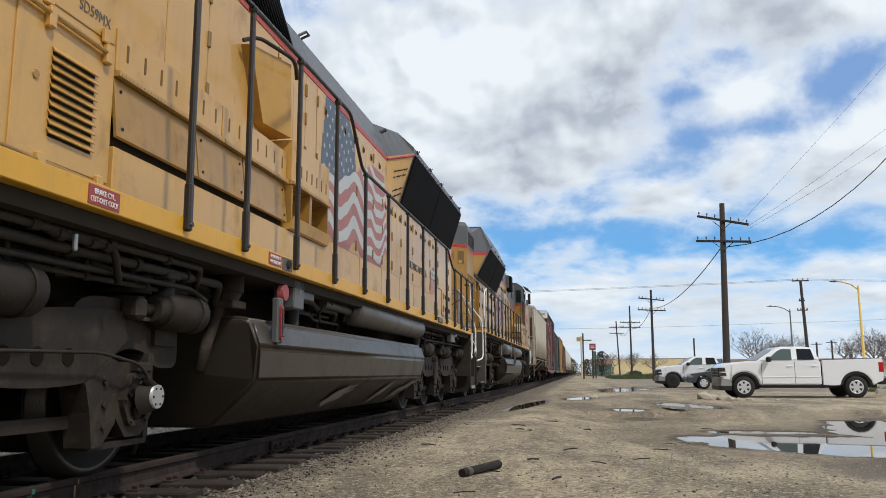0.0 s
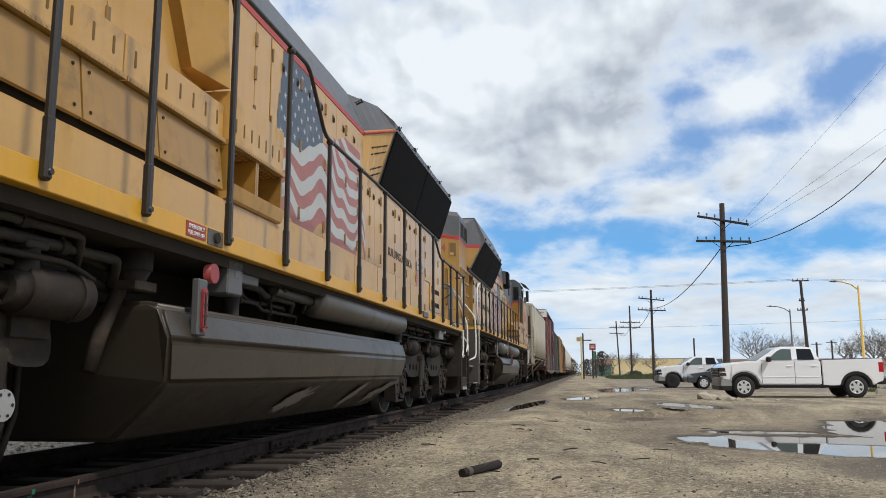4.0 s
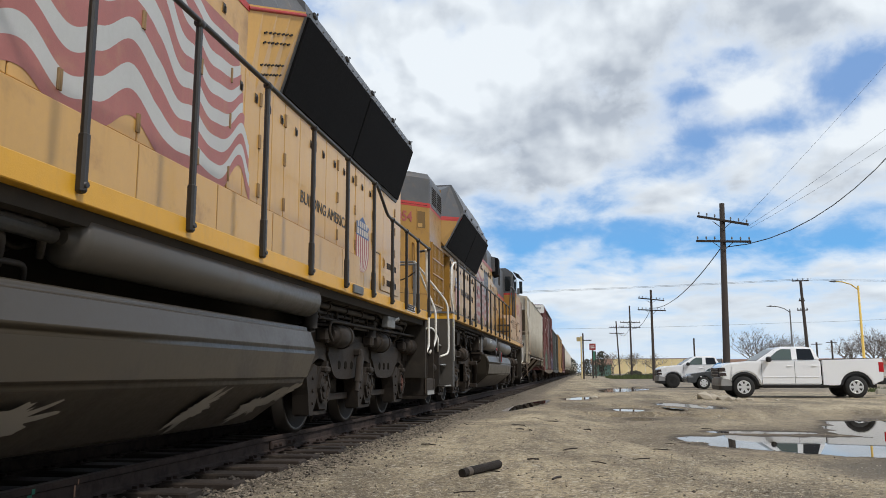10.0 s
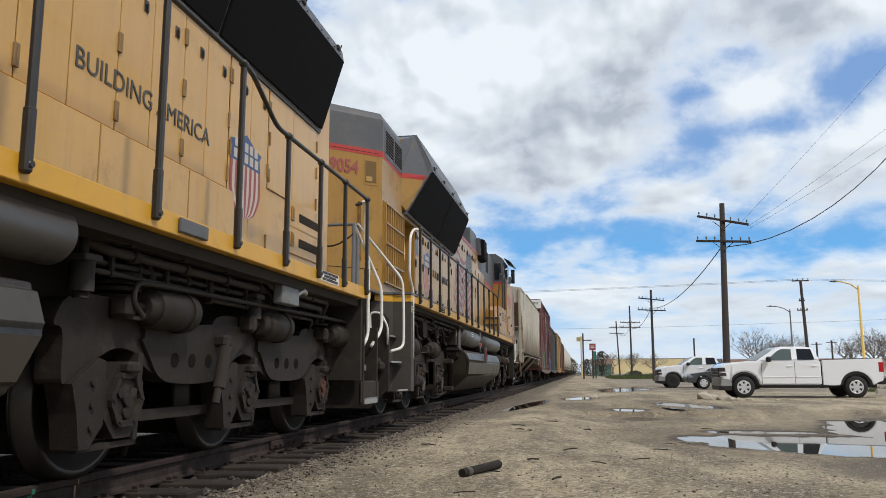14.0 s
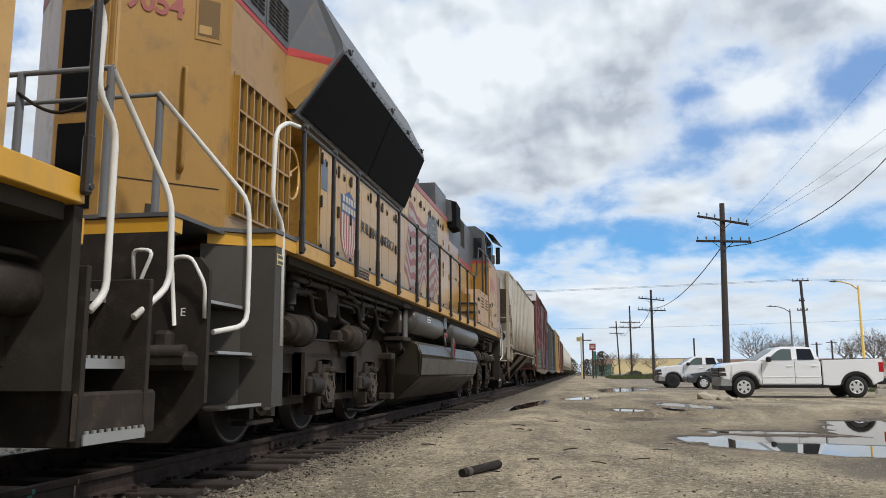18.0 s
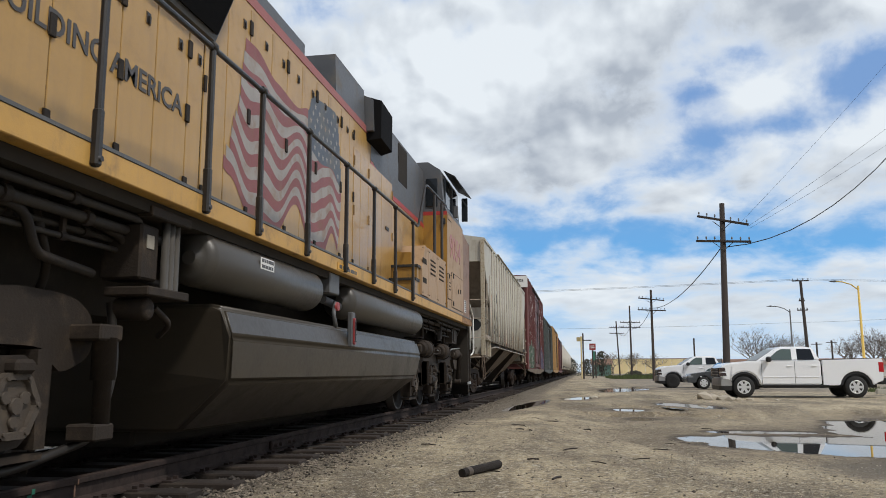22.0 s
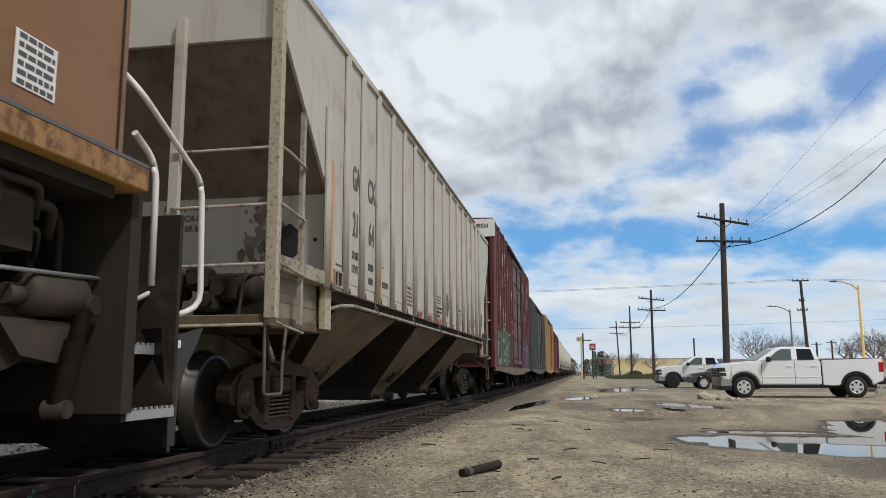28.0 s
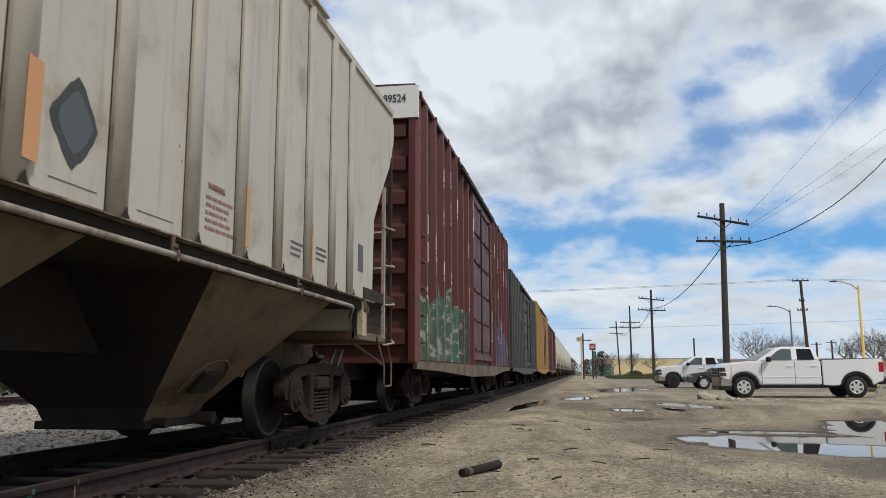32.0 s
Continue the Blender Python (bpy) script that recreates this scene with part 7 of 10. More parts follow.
    part("instruction_plate", bm, mat("blue_grey_plate", (0.12, 0.16, 0.22), 0.5), car)
    # radiators
    bm = B()
    for s in (1, -1):
        inner = [(s * 1.0, 23.60, 3.86), (s * 1.0, 23.62, 4.36), (s * 1.0, 23.63, 4.46), (s * 1.0, 23.63, 5.09), (0, 23.63, 5.09), (0, 23.60, 3.86)]
        outer = [(s * 1.06, 23.78, 3.78), (s * 1.36, 24.24, 4.44), (s * 1.41, 24.30, 4.54), (s * 1.13, 24.17, 5.30), (0, 24.17, 5.30), (0, 23.78, 3.78)]
        loft(bm, [inner, outer])
    fix(bm)
    for f in bm.faces:
        c = f.calc_center_median()
        f.material_index = 2 if 4.39 < c.z < 4.51 and abs(c.x) > 1.05 else (1 if c.z > 4.5 else 0)
    part("radiator_end_cap", bm, [OCHRE, ROOFGREY, RED], car, "ochre and grey radiator end cap with a red stripe", at=(1.0, 23.7, 3.7))
    wing(car, 24.28, 29.25, 1.06, 3.72, 1.45, 4.66, 1.15, 5.36, 26.7, 0.5)
    # box on the roof, fan hood
    bm = B()
    box(bm, -0.7, 0.7, 30.9, 32.5, 4.76, 5.12, 0, 0.03)
    part("exhaust_box", bm, ROOFGREY, car, "dark exhaust box on the roof")
    bm = B()
    prism(bm, [(1.0, 4.5), (0.98, 5.12), (-0.98, 5.12), (-1.0, 4.5)], 32.9, 34.35)
    prism(bm, [(1.12, 4.5), (1.1, 5.0), (0.9, 5.1), (0.9, 4.5)], 34.4, 35.4)
    part("dynamic_brake_box", fix(bm), ROOFGREY, car, "grey equipment box on the hood")
    bm = B()
    loft(bm, [[(1.0, 34.45, 4.36), (1.0, 35.35, 4.36), (1.0, 35.35, 5.06), (1.0, 34.45, 5.06)], [(1.22, 34.5, 4.4), (1.2, 35.3, 4.4), (1.2, 35.3, 5.0), (1.22, 34.5, 5.0)]])
    part("fan_hood", fix(bm), SCREEN, car, "black blower intake box")
    bm = B()
    prism(bm, [(1.0, 4.3), (1.0, 5.0), (0.85, 5.1), (-0.85, 5.1), (-1.0, 5.0), (-1.0, 4.3)], 35.5, 38.4)
    fb = part("blower_house", fix(bm), ROOFGREY, car, "dark grey hood section behind the cab")
    bm = B()
    box(bm, 1.0, 1.01, 36.6, 37.3, 4.25, 4.95)
    part("blower_opening", bm, UNDER, fb)
    # murals and lettering
    shield(car, 25.66, 26.46, 2.40, 3.33, 1.019)
    lettering("slogan_letters", "BUILDING AMERICA", 0.225, car, (1.018, 26.66, 2.9), LETTER, bold=0.004, squeeze=1.06, label="dark grey painted slogan")
    dingy = [mat("dingy_white_mural", (0.35, 0.325, 0.30), 0.5, var=0.3, dirt=(0.30, 0.22, 0.17), dirt_at=(0.45, 0.75), streak=0.4),
             mat("dingy_red_mural", (0.255, 0.080, 0.078), 0.5, var=0.3, dirt=(0.26, 0.15, 0.11), dirt_at=(0.5, 0.8), streak=0.4),
             mat("dingy_blue_mural", (0.085, 0.105, 0.135), 0.5, var=0.35, dirt=(0.19, 0.19, 0.18), dirt_at=(0.45, 0.75), streak=0.4)]
    mural(car, 1.0175, 2.22,
          ((29.6, 4.06), (30.2, 4.08), (30.8, 3.92), (31.4, 3.86), (31.8, 3.96), (33.2, 4.00)),
          ((29.55, 2.68), (29.7, 2.64), (30.2, 2.34), (30.8, 2.28), (31.45, 2.72), (32.0, 2.28), (32.4, 2.30), (32.77, 2.62), (33.1, 2.38)),
          ((29.5, 13.0), (33.2, 13.0)),
          lambda y, t: 0.075 * math.cos(math.tau * (y - 31.5) / 0.95),
          ((2.2, 29.58), (2.67, 29.56), (3.1, 29.74), (3.4, 29.88), (4.1, 29.97)), ((2.2, 33.0), (3.2, 33.14), (4.3, 32.96)),
          ((31.78, 3.52), (32.3, 3.42), (32.7, 3.46), (33.12, 3.30)), ((31.78, 3.95), (31.95, 4.20), (32.8, 4.26), (33.12, 4.10)), dingy)
    # cab
    bm = B()
    prof = [(1.5, Z1), (1.5, 4.12), (1.42, 4.3), (1.36, 5.02), (1.1, 5.2), (-1.1, 5.2), (-1.36, 5.02), (-1.42, 4.3), (-1.5, 4.12), (-1.5, Z1)]
    prism(bm, prof, 38.92, 41.1)
    fix(bm)
    for f in bm.faces:
        if f.normal.y < -0.5 or f.calc_center_median().z > 4.2:
            f.material_index = 1
    cab = part("cab", bm, [TANNOSE, ROOFGREY], car, "faded cab with dark windows and a sun shade", at=(0, 40, Z1))
    bm = B()
    prism(bm, [(1.0, Z1), (1.0, 3.88), (-1.0, 3.88), (-1.0, Z1)], 38.4, 38.915)
    part("hood_end", fix(bm), OCHRE, cab, "ochre hood section against the cab")
    bm = B()
    prism(bm, [(1.0, 3.881), (1.0, 5.0), (0.9, 5.12), (-0.9, 5.12), (-1.0, 5.0), (-1.0, 3.881)], 38.4, 38.915)
    part("hood_end_top", fix(bm), ROOFGREY, cab, "grey upper hood section against the cab")
    for s in (1, -1):
        bm = B()
        slab(bm, [(36.0, 3.80), (38.912, 3.80), (38.912, 3.885), (36.0, 3.885)], s * 1.003, s * 1.008)
        part("hood_red_line", fix(bm), RED, cab)
        bm = B()
        box(bm, min(s * 1.0, s * 1.498), max(s * 1.0, s * 1.498), 38.908, 38.918, Z1 + 0.03, 4.059)
        part("rear_wall_panel", bm, OCHRE, cab, "ochre lower part of the rear cab wall")
        bm = B()
        box(bm, min(s * 1.0, s * 1.495), max(s * 1.0, s * 1.495), 38.908, 38.918, 4.06, 4.14)
        part("cab_red_edge", bm, RED, cab, "red line across the rear cab wall")
        bm = B()
        box(bm, min(s * 1.06, s * 1.30), max(s * 1.06, s * 1.30), 38.895, 38.915, 4.24, 4.84, 0, 0.01)
        part("rear_window", bm, TINT, cab, "dark rear cab window")
        bm = B()
        box(bm, min(s * 1.40, s * 1.47), max(s * 1.40, s * 1.47), 38.84, 38.92, 3.86, 3.98, 0, 0.01)
        part("door_lock", bm, BLACK, cab)
    for a, b in ((39.15, 40.0), (40.06, 40.85)):
        bm = B()
        box(bm, 1.36, 1.43, a, b, 4.28, 4.9, 0, 0.02)
        part("side_window", bm, TINT, cab, "dark cab side window")
    bm = B()
    loft(bm, [[(1.38, 39.2, 5.08), (1.38, 41.2, 5.08), (1.68, 41.35, 4.93), (1.62, 39.2, 4.95)], [(1.38, 39.2, 5.06), (1.38, 41.2, 5.06), (1.68, 41.35, 4.91), (1.62, 39.2, 4.93)]])
    part("sun_shade", fix(bm), BLACKPL, cab, "black sun shade over the window")
    bm = B()
    box(bm, 1.5, 1.64, 40.95, 41.0, 4.3, 4.85, 0, 0.01)
    part("wind_deflector", bm, TINT, cab)
    bm = B()
    box(bm, 1.5, 1.6, 39.72, 39.78, 4.15, 4.42, 0, 0.01)
    part("mirror", bm, GREYPAINT, cab)
    lettering("road_number", "9054", 0.70, cab, (1.503, 39.2, 3.24), mat("ghostly_red_lettering", (0.42, 0.18, 0.17), 0.5, var=0.2), bold=0.006, squeeze=1.1, label="faded red painted number")
    # nose
    bm = B()
    loft(bm, [[(-1.5, 41.1, Z1), (1.5, 41.1, Z1), (1.5, 41.1, 4.05), (1.2, 41.1, 4.2), (-1.2, 41.1, 4.2), (-1.5, 41.1, 4.05)],
              [(-1.5, 42.2, Z1), (1.5, 42.2, Z1), (1.5, 42.2, 3.92), (1.15, 42.2, 4.05), (-1.15, 42.2, 4.05), (-1.5, 42.2, 3.92)],
              [(-1.1, 42.5, Z1), (1.1, 42.5, Z1), (1.1, 42.5, 3.75), (0.8, 42.5, 3.9), (-0.8, 42.5, 3.9), (-1.1, 42.5, 3.75)]])
    ORNOSE = mat("orange_brown_nose_paint", (0.235, 0.108, 0.036), 0.45, var=0.16, dirt=(0.14, 0.068, 0.026), dirt_at=(0.5, 0.8), streak=0.3)
    nz = part("nose", fix(bm), ORNOSE, car, "orange-brown painted nose", at=(0, 42, Z1))
    bm = B()
    slab(bm, [(42.13, 2.14), (42.15, 2.14), (42.15, 4.0), (42.13, 4.0)], 1.5, 1.506)
    part("nose_seam", bm, UNDER, nz)
    sticker(nz, 41.25, 41.56, 2.22, 2.5, 1.503, WHITE, 1, LETTER, 6, label="white inspection notice")
    # battery boxes beside the cab stairs
    for a, b, sl in ((36.3, 36.86, 0), (36.88, 37.76, 1), (37.78, 38.72, 1)):
        bm = B()
        if not sl:
            slab(bm, [(36.3, 2.16), (36.86, 2.16), (36.86, 3.03), (36.58, 3.05), (36.3, 2.62)], 1.08, 1.5)
        else:
            box(bm, 1.08, 1.5, a, b, 2.14, 3.05, 0, 0.008)
        bx = part("battery_box", fix(bm), TANNOSE, car, "faded cabinet with vent slots", at=(1.3, (a + b) / 2, 2.14))
        if sl:
            for k in range(4):
                for j in range(2):
                    bm = B()
                    y = a + 0.30 + j * 0.26
                    z = 2.62 + k * 0.08
                    box(bm, 1.498, 1.51, y - 0.1, y + 0.1, z - 0.016, z + 0.016, 0, 0.004)
                    part("box_vent", bm, UNDER, bx)
        else:
            for z in (2.38, 2.72):
                bm = B()
                box(bm, 1.495, 1.506, 36.36, 36.68, z, z + 0.09)
                part("box_opening", bm, UNDER, bx)
        bm = B()
        bolts(bm, [(y, z) for y in (a + 0.05, b - 0.05) for z in (2.2, 2.98)], 1.5)
        part("box_bolts", bm, RUNGEAR, bx)
    for a, b, z0, z1 in ((39.46, 40.98, 2.2, 2.92), (38.96, 39.40, 2.34, 2.84), (39.0, 39.42, 4.0, 4.08)):
        bm = B()
        box(bm, 1.5, 1.504, a - 0.014, b + 0.014, z0 - 0.014, z1 + 0.014)
        pg = part("panel_gap", bm, UNDER, cab)
        bm = B()
        box(bm, 1.503, 1.512, a, b, z0, z1, 0, 0.004)
        part("cab_panel", bm, TANNOSE, cab, "faded access panel")
    for y, z in ((39.6, 2.86), (39.6, 2.28), (40.3, 2.6), (40.6, 2.62), (39.08, 2.8)):
        bm = B()
        box(bm, 1.512, 1.53, y - 0.03, y + 0.03, z - 0.05, z + 0.05, 0, 0.008)
        part("panel_latch", bm, BLACK, cab)
    for k in range(3):
        bm = B()
        box(bm, 1.508, 1.516, 39.08, 39.24, 2.52 + 0.07 * k, 2.545 + 0.07 * k)
        part("panel_vent", bm, UNDER, cab)
    TREADDARK = mat("dark_serrated_tread", (0.03, 0.028, 0.026), 0.6, var=0.3)
    for k, (y, z) in enumerate(((35.88, 2.36), (36.02, 2.60))):
        bm = B()
        box(bm, 1.02, 1.46, y + 0.03, 36.3, z - 0.2 if k else 2.13, z)
        part("stair_riser", bm, OCHRE, car, "ochre stair riser")
        bm = B()
        box(bm, 1.02, 1.48, y, y + 0.3, z, z + 0.045)
        for q in range(9):
            cyl(bm, (1.06 + 0.048 * q, y - 0.004, z + 0.022), (1.06 + 0.048 * q, y + 0.004, z + 0.022), 0.012, 6)
        part("cab_stair", bm, TREADDARK, car, "dark stair tread up to the cab")
    bm = B()
    box(bm, 1.02, 1.3, 36.3, 37.0, 2.16, 2.90)
    part("stair_landing", bm, OCHRE, car, "ochre block behind the stairs")
    # handrails
    for y in (22.82, 23.78, 24.73, 25.74, 26.97, 28.3, 29.25, 30.45, 31.75, 33.0, 34.22, 35.45):
        handrail_post(car, y, 1.975, 3.24)
    handrail(car, [(1.525, 22.75, 3.2), (1.525, 35.5, 3.26), (1.5, 35.95, 3.26), (1.48, 36.7, 4.16), (1.48, 36.9, 4.2), (1.48, 38.9, 4.25)])
    for y in (37.6, 38.4):
        handrail(car, [(1.48, y, 3.05), (1.48, y, 4.2)], 0.03, BLACK, "rail_post")
    # tank and reservoirs
    fuel_tank(car, 28.85, 36.2, 0.37, 0.86, 1.33)
    for a, b in ((28.55, 31.15), (32.3, 36.5)):
        bm = B()
        drum(bm, (1.27, a, 1.70), (1.27, b, 1.70), 0.215, 24)
        tk = part("air_tank", bm, AIRTANK, car, "grey air reservoir under the sill", at=(1.27, (a + b) / 2, 1.7))
    sticker(car, 29.4, 29.7, 1.72, 1.82, 1.482, WHITE, 1, LETTER, 2)
    tank_gauge(car, 32.08, 1.20, 1.44, 1.53)
    sticker(car, 31.5, 32.3, 1.985, 2.06, 1.502, SILL, 1, LETTER, 1)
    for k, tx in enumerate(("OWNERSHIP SUBJECT TO A SECURITY", "AGREEMENT RECORDED WITH THE", "SURFACE TRANSPORTATION BOARD")):
        lettering("notice_letters", tx, 0.042, car, (1.503, 24.86, 2.065 - k * 0.036), LETTER, squeeze=0.72)
    bm = B()
    box(bm, 1.2, 1.42, 31.5, 31.85, 1.72, 1.95, 0, 0.01)
    cyl(bm, (1.3, 31.6, 1.66), (1.3, 32.2, 1.62), 0.05, 8)
    tube(bm, rounded([(1.35, 31.9, 1.65), (1.4, 31.7, 1.5), (1.4, 31.8, 1.36)], 0.1), 0.025, 6)
    part("valve_manifold", bm, GREYPAINT, car, "grey valve box between the reservoirs")
    bm = B()
    cyl(bm, (1.4, 31.8, 1.59), (1.43, 31.8, 1.59), 0.05, 12)
    part("fuel_cap", bm, TAGRED, car, "small red cap")
    bm = B()
    box(bm, 1.05, 1.34, 27.78, 28.0, 1.45, 1.82, 0, 0.015)
    bx = part("breaker_box", bm, RUNGEAR2, car, "grimy breaker box in an open rack")
    for z0, z1 in ((1.34, 1.40), (1.86, 1.93)):
        bm = B()
        box(bm, 1.10, 1.42, 27.76, 28.30, z0, z1, 0, 0.008)
        part("rack_plate", bm, RUNGEAR2, bx)
    for y in (28.05, 28.12, 28.19):
        bm = B()
        cyl(bm, (1.36, y, 1.40), (1.36, y, 1.86), 0.028, 10)
        part("rack_rod", bm, AIRTANK, bx)
    bm = B()
    box(bm, 1.34, 1.346, 27.84, 27.93, 1.66, 1.75)
    part("rating_label", bm, mat("grimy_label_cream", (0.30, 0.27, 0.22), 0.6, var=0.4, scale=12.0), bx, "pale label with unreadable print")
    bm = B()
    drum(bm, (1.1, 27.9, 1.26), (1.36, 27.9, 1.26), 0.075, 14)
    tube(bm, rounded([(1.3, 28.05, 1.28), (1.34, 28.2, 1.18), (1.2, 28.3, 1.1)], 0.06), 0.022, 6)
    part("drain_valve", bm, RUNGEAR2, bx)
    # upright damper, slack hose and an added motor block by the tank's end
    bm = B()
    cyl(bm, (1.24, 27.60, 1.06), (1.24, 27.60, 0.80), 0.075, 14)
    cyl(bm, (1.24, 27.60, 0.80), (1.24, 27.60, 0.50), 0.055, 14)
    box(bm, 1.05, 1.30, 27.46, 27.70, 1.04, 1.14, 0, 0.012)
    box(bm, 1.10, 1.30, 27.46, 27.66, 0.44, 0.54, 0, 0.012)
    part("yaw_damper", bm, RUNGEAR2, car, "upright damper beside the truck frame")
    bm = B()
    tube(bm, rounded([(1.1, 27.85, 1.3), (1.18, 27.82, 0.9), (1.15, 27.7, 0.45), (1.0, 27.1, 0.30), (0.9, 26.4, 0.34)], 0.15, 5), 0.03, 8)
    part("sand_hose", bm, BLACK, car, "slack black sanding hose")
    # added dark block hides the bright ballast beyond the tank
    bm = B()
    box(bm, -0.45, 0.45, 29.3, 34.5, 0.23, 0.385, 0, 0.03)
    part("tank_sump", bm, UNDER, car, "dark block added under the fuel tank")
    # added block closes the bright gap between truck and tank
    bm = B()
    box(bm, -0.62, 0.62, 26.4, 27.9, 0.26, 0.95, 0, 0.06)
    part("traction_motor", bm, UNDER, car, "dark motor block added between the wheels")
    for y0 in (24.36, 41.3):
        bm = B()
        loft(bm, [[(0.9, y0, 1.95), (1.2, y0, 1.95), (1.2, y0 + 0.45, 1.95), (0.9, y0 + 0.45, 1.95)], [(1.0, y0 + 0.05, 1.75), (1.25, y0 + 0.05, 1.75), (1.25, y0 + 0.5, 1.75), (1.0, y0 + 0.5, 1.75)],
                  [(1.05, y0 + 0.25, 1.5), (1.22, y0 + 0.25, 1.5), (1.22, y0 + 0.55, 1.5), (1.05, y0 + 0.55, 1.5)]])
        part("air_duct", fix(bm), RUNGEAR2, car, "bent grey cooling duct to the truck")
    for k in range(5):
        bm = B()
        y = 23.4 + k * 0.95
        tube(bm, rounded([(1.1, y, 1.7 + 0.04 * k), (1.2, y + 0.6, 1.72), (1.2, y + 0.7, 1.5), (1.15, y + 1.3, 1.46)], 0.08), 0.03, 8)
        part("pipework", bm, RUNGEAR, car)
    loco_truck(car, (22.95, 24.9, 26.95), 2, RUNGEAR2)
    loco_truck(car, (37.45, 39.42, 41.36), 2, RUNGEAR2)
    under_gear(car, 23.2, 28.4, 1.962, 8)
    under_gear(car, 36.7, 42.0, 1.962, 9)
    # rear end with its corner stairs
    bm = B()
    prism(bm, [(1.38, 0.62), (1.38, 1.62), (1.30, 1.72), (1.06, 1.72), (1.06, 1.92), (-1.06, 1.92), (-1.06, 1.72), (-1.30, 1.72), (-1.38, 1.62), (-1.38, 0.62), (-1.1, 0.33), (1.1, 0.33)], 21.2, 21.25)
    ep = part("end_plate", fix(bm), RUNGEAR, car, "grimy end plate with an uncoupling lever")
    lettering("end_letter", "E", 0.09, ep, (1.16, 21.195, 1.27), WHITE, axis="end")
    bm = B()
    box(bm, -1.06, 1.06, 21.22, 21.36, 1.925, 2.05, 1, 0.006)
    box(bm, -1.07, 1.07, 21.2, 22.3, 2.052, 2.085)
    part("rear_platform", fix(bm), [GREYPAINT, SILL], car, "rear platform with a yellow edge")
    for s in (1, -1):
        bm = B()
        loft(bm, [[(s * 0.95, 22.0, z), (s * 1.2, 22.2, z), (s * 1.49, 22.24, z), (s * 1.49, 22.76, z), (s * 0.95, 22.76, z)] for z in (1.965, 2.075)])
        part("corner_edge", fix(bm), SILL, car, "yellow edge of the corner landing")
        bm = B()
        loft(bm, [[(s * 0.93, 21.97, z), (s * 1.2, 22.17, z), (s * 1.50, 22.21, z), (s * 1.50, 22.78, z), (s * 0.93, 22.78, z)] for z in (2.08, 2.115)])
        part("corner_landing", fix(bm), GREYPAINT, car, "grey tread of the corner landing")
    STAIRGREY = mat("brown_grey_stair_paint", (0.052, 0.046, 0.039), 0.6, var=0.25, scale=2.5, dirt=(0.05, 0.042, 0.034), dirt_at=(0.45, 0.75), streak=0.4)
    for s in (1, -1):
        bm = B()
        loft(bm, [[(s * 0.90, 21.98, z), (s * 1.2, 22.2, z), (s * 1.485, 22.25, z), (s * 1.485, 22.5, z), (s * 0.90, 22.5, z)] for z in (0.55, 1.962)])
        part("stair_side", fix(bm), STAIRGREY, car, "tall grey stair side plate")
        for k, z in enumerate((0.58, 1.0, 1.4)):
            bm = B()
            box(bm, min(s * (0.95 - 0.1 * k), s * (1.47 - 0.1 * k)), max(s * (0.95 - 0.1 * k), s * (1.47 - 0.1 * k)), 21.27, 22.2, z - 0.02, z)
            box(bm, s * (1.47 - 0.1 * k) - 0.012, s * (1.47 - 0.1 * k) + 0.012, 21.4, 22.04, z - 0.012, z + 0.012, 1)
            part("stair_tread", bm, [UNDER, GALV], car, "step with a bright serrated nosing")
    sticker(car, 22.28, 22.42, 1.80, 1.9, 1.487, mat("pale_yellow_label", (0.7, 0.6, 0.25), 0.5), 1, LETTER, 2)
    bm = B()
    box(bm, 0.80, 1.34, 21.0, 21.2, 0.86, 1.0, 0, 0.04)
    cyl(bm, (0.8, 21.03, 1.0), (1.30, 21.03, 1.0), 0.05, 10)
    box(bm, 1.0, 1.14, 21.08, 21.2, 1.0, 1.16, 0, 0.03)
    part("buffer_bracket", bm, RUNGEAR, car)
    for pts in ([(0.86, 21.19, 1.30), (0.86, 21.1, 1.5), (0.98, 21.08, 1.76), (0.80, 21.1, 1.78), (0.78, 21.19, 1.4)], [(1.12, 21.19, 1.2), (1.12, 21.1, 1.71), (1.28, 21.1, 1.71), (1.38, 21.14, 1.5), (1.36, 21.19, 1.25)]):
        bm = B()
        tube(bm, rounded(pts, 0.06), 0.016, 6)
        part("grab_iron", bm, WHITERAIL, car, "white grab iron")
    bm = B()
    tube(bm, rounded([(-1.1, 21.1, 1.15), (0.7, 21.1, 1.15), (0.95, 21.12, 0.95)], 0.08), 0.02, 6)
    part("uncoupling_lever", bm, RUNGEAR2, car)
    handrail(car, [(0.88, 21.2, 3.06), (1.48, 21.65, 2.25), (1.5, 21.65, 1.83), (1.5, 21.65, 1.22), (1.38, 21.3, 1.15)], 0.022, WHITERAIL)
    handrail(car, [(1.48, 22.94, 3.26), (1.48, 22.46, 3.18), (1.48, 22.19, 3.02), (1.48, 22.15, 2.35), (1.48, 22.42, 2.18), (1.48, 22.43, 1.08)], 0.022, WHITERAIL)
    handrail(car, [(-0.88, 21.24, 3.06), (0.88, 21.24, 3.06)], 0.02, GREYPAINT)
    for x in (-0.88, 0.88):
        handrail(car, [(x, 21.24, 2.06), (x, 21.24, 3.06)], 0.032, GREYPAINT, "rail_post")
    coupler(car, 21.2, -1, RUNGEAR2)
    # the last truck's damper, end cylinder, top box and air line
    bm = B()
    cyl(bm, (1.2, 42.38, 1.24), (1.2, 42.29, 0.95), 0.05, 12)
    cyl(bm, (1.2, 42.31, 1.02), (1.2, 42.19, 0.66), 0.066, 14)
    cyl(bm, (1.13, 42.39, 1.25), (1.27, 42.39, 1.25), 0.06, 12)
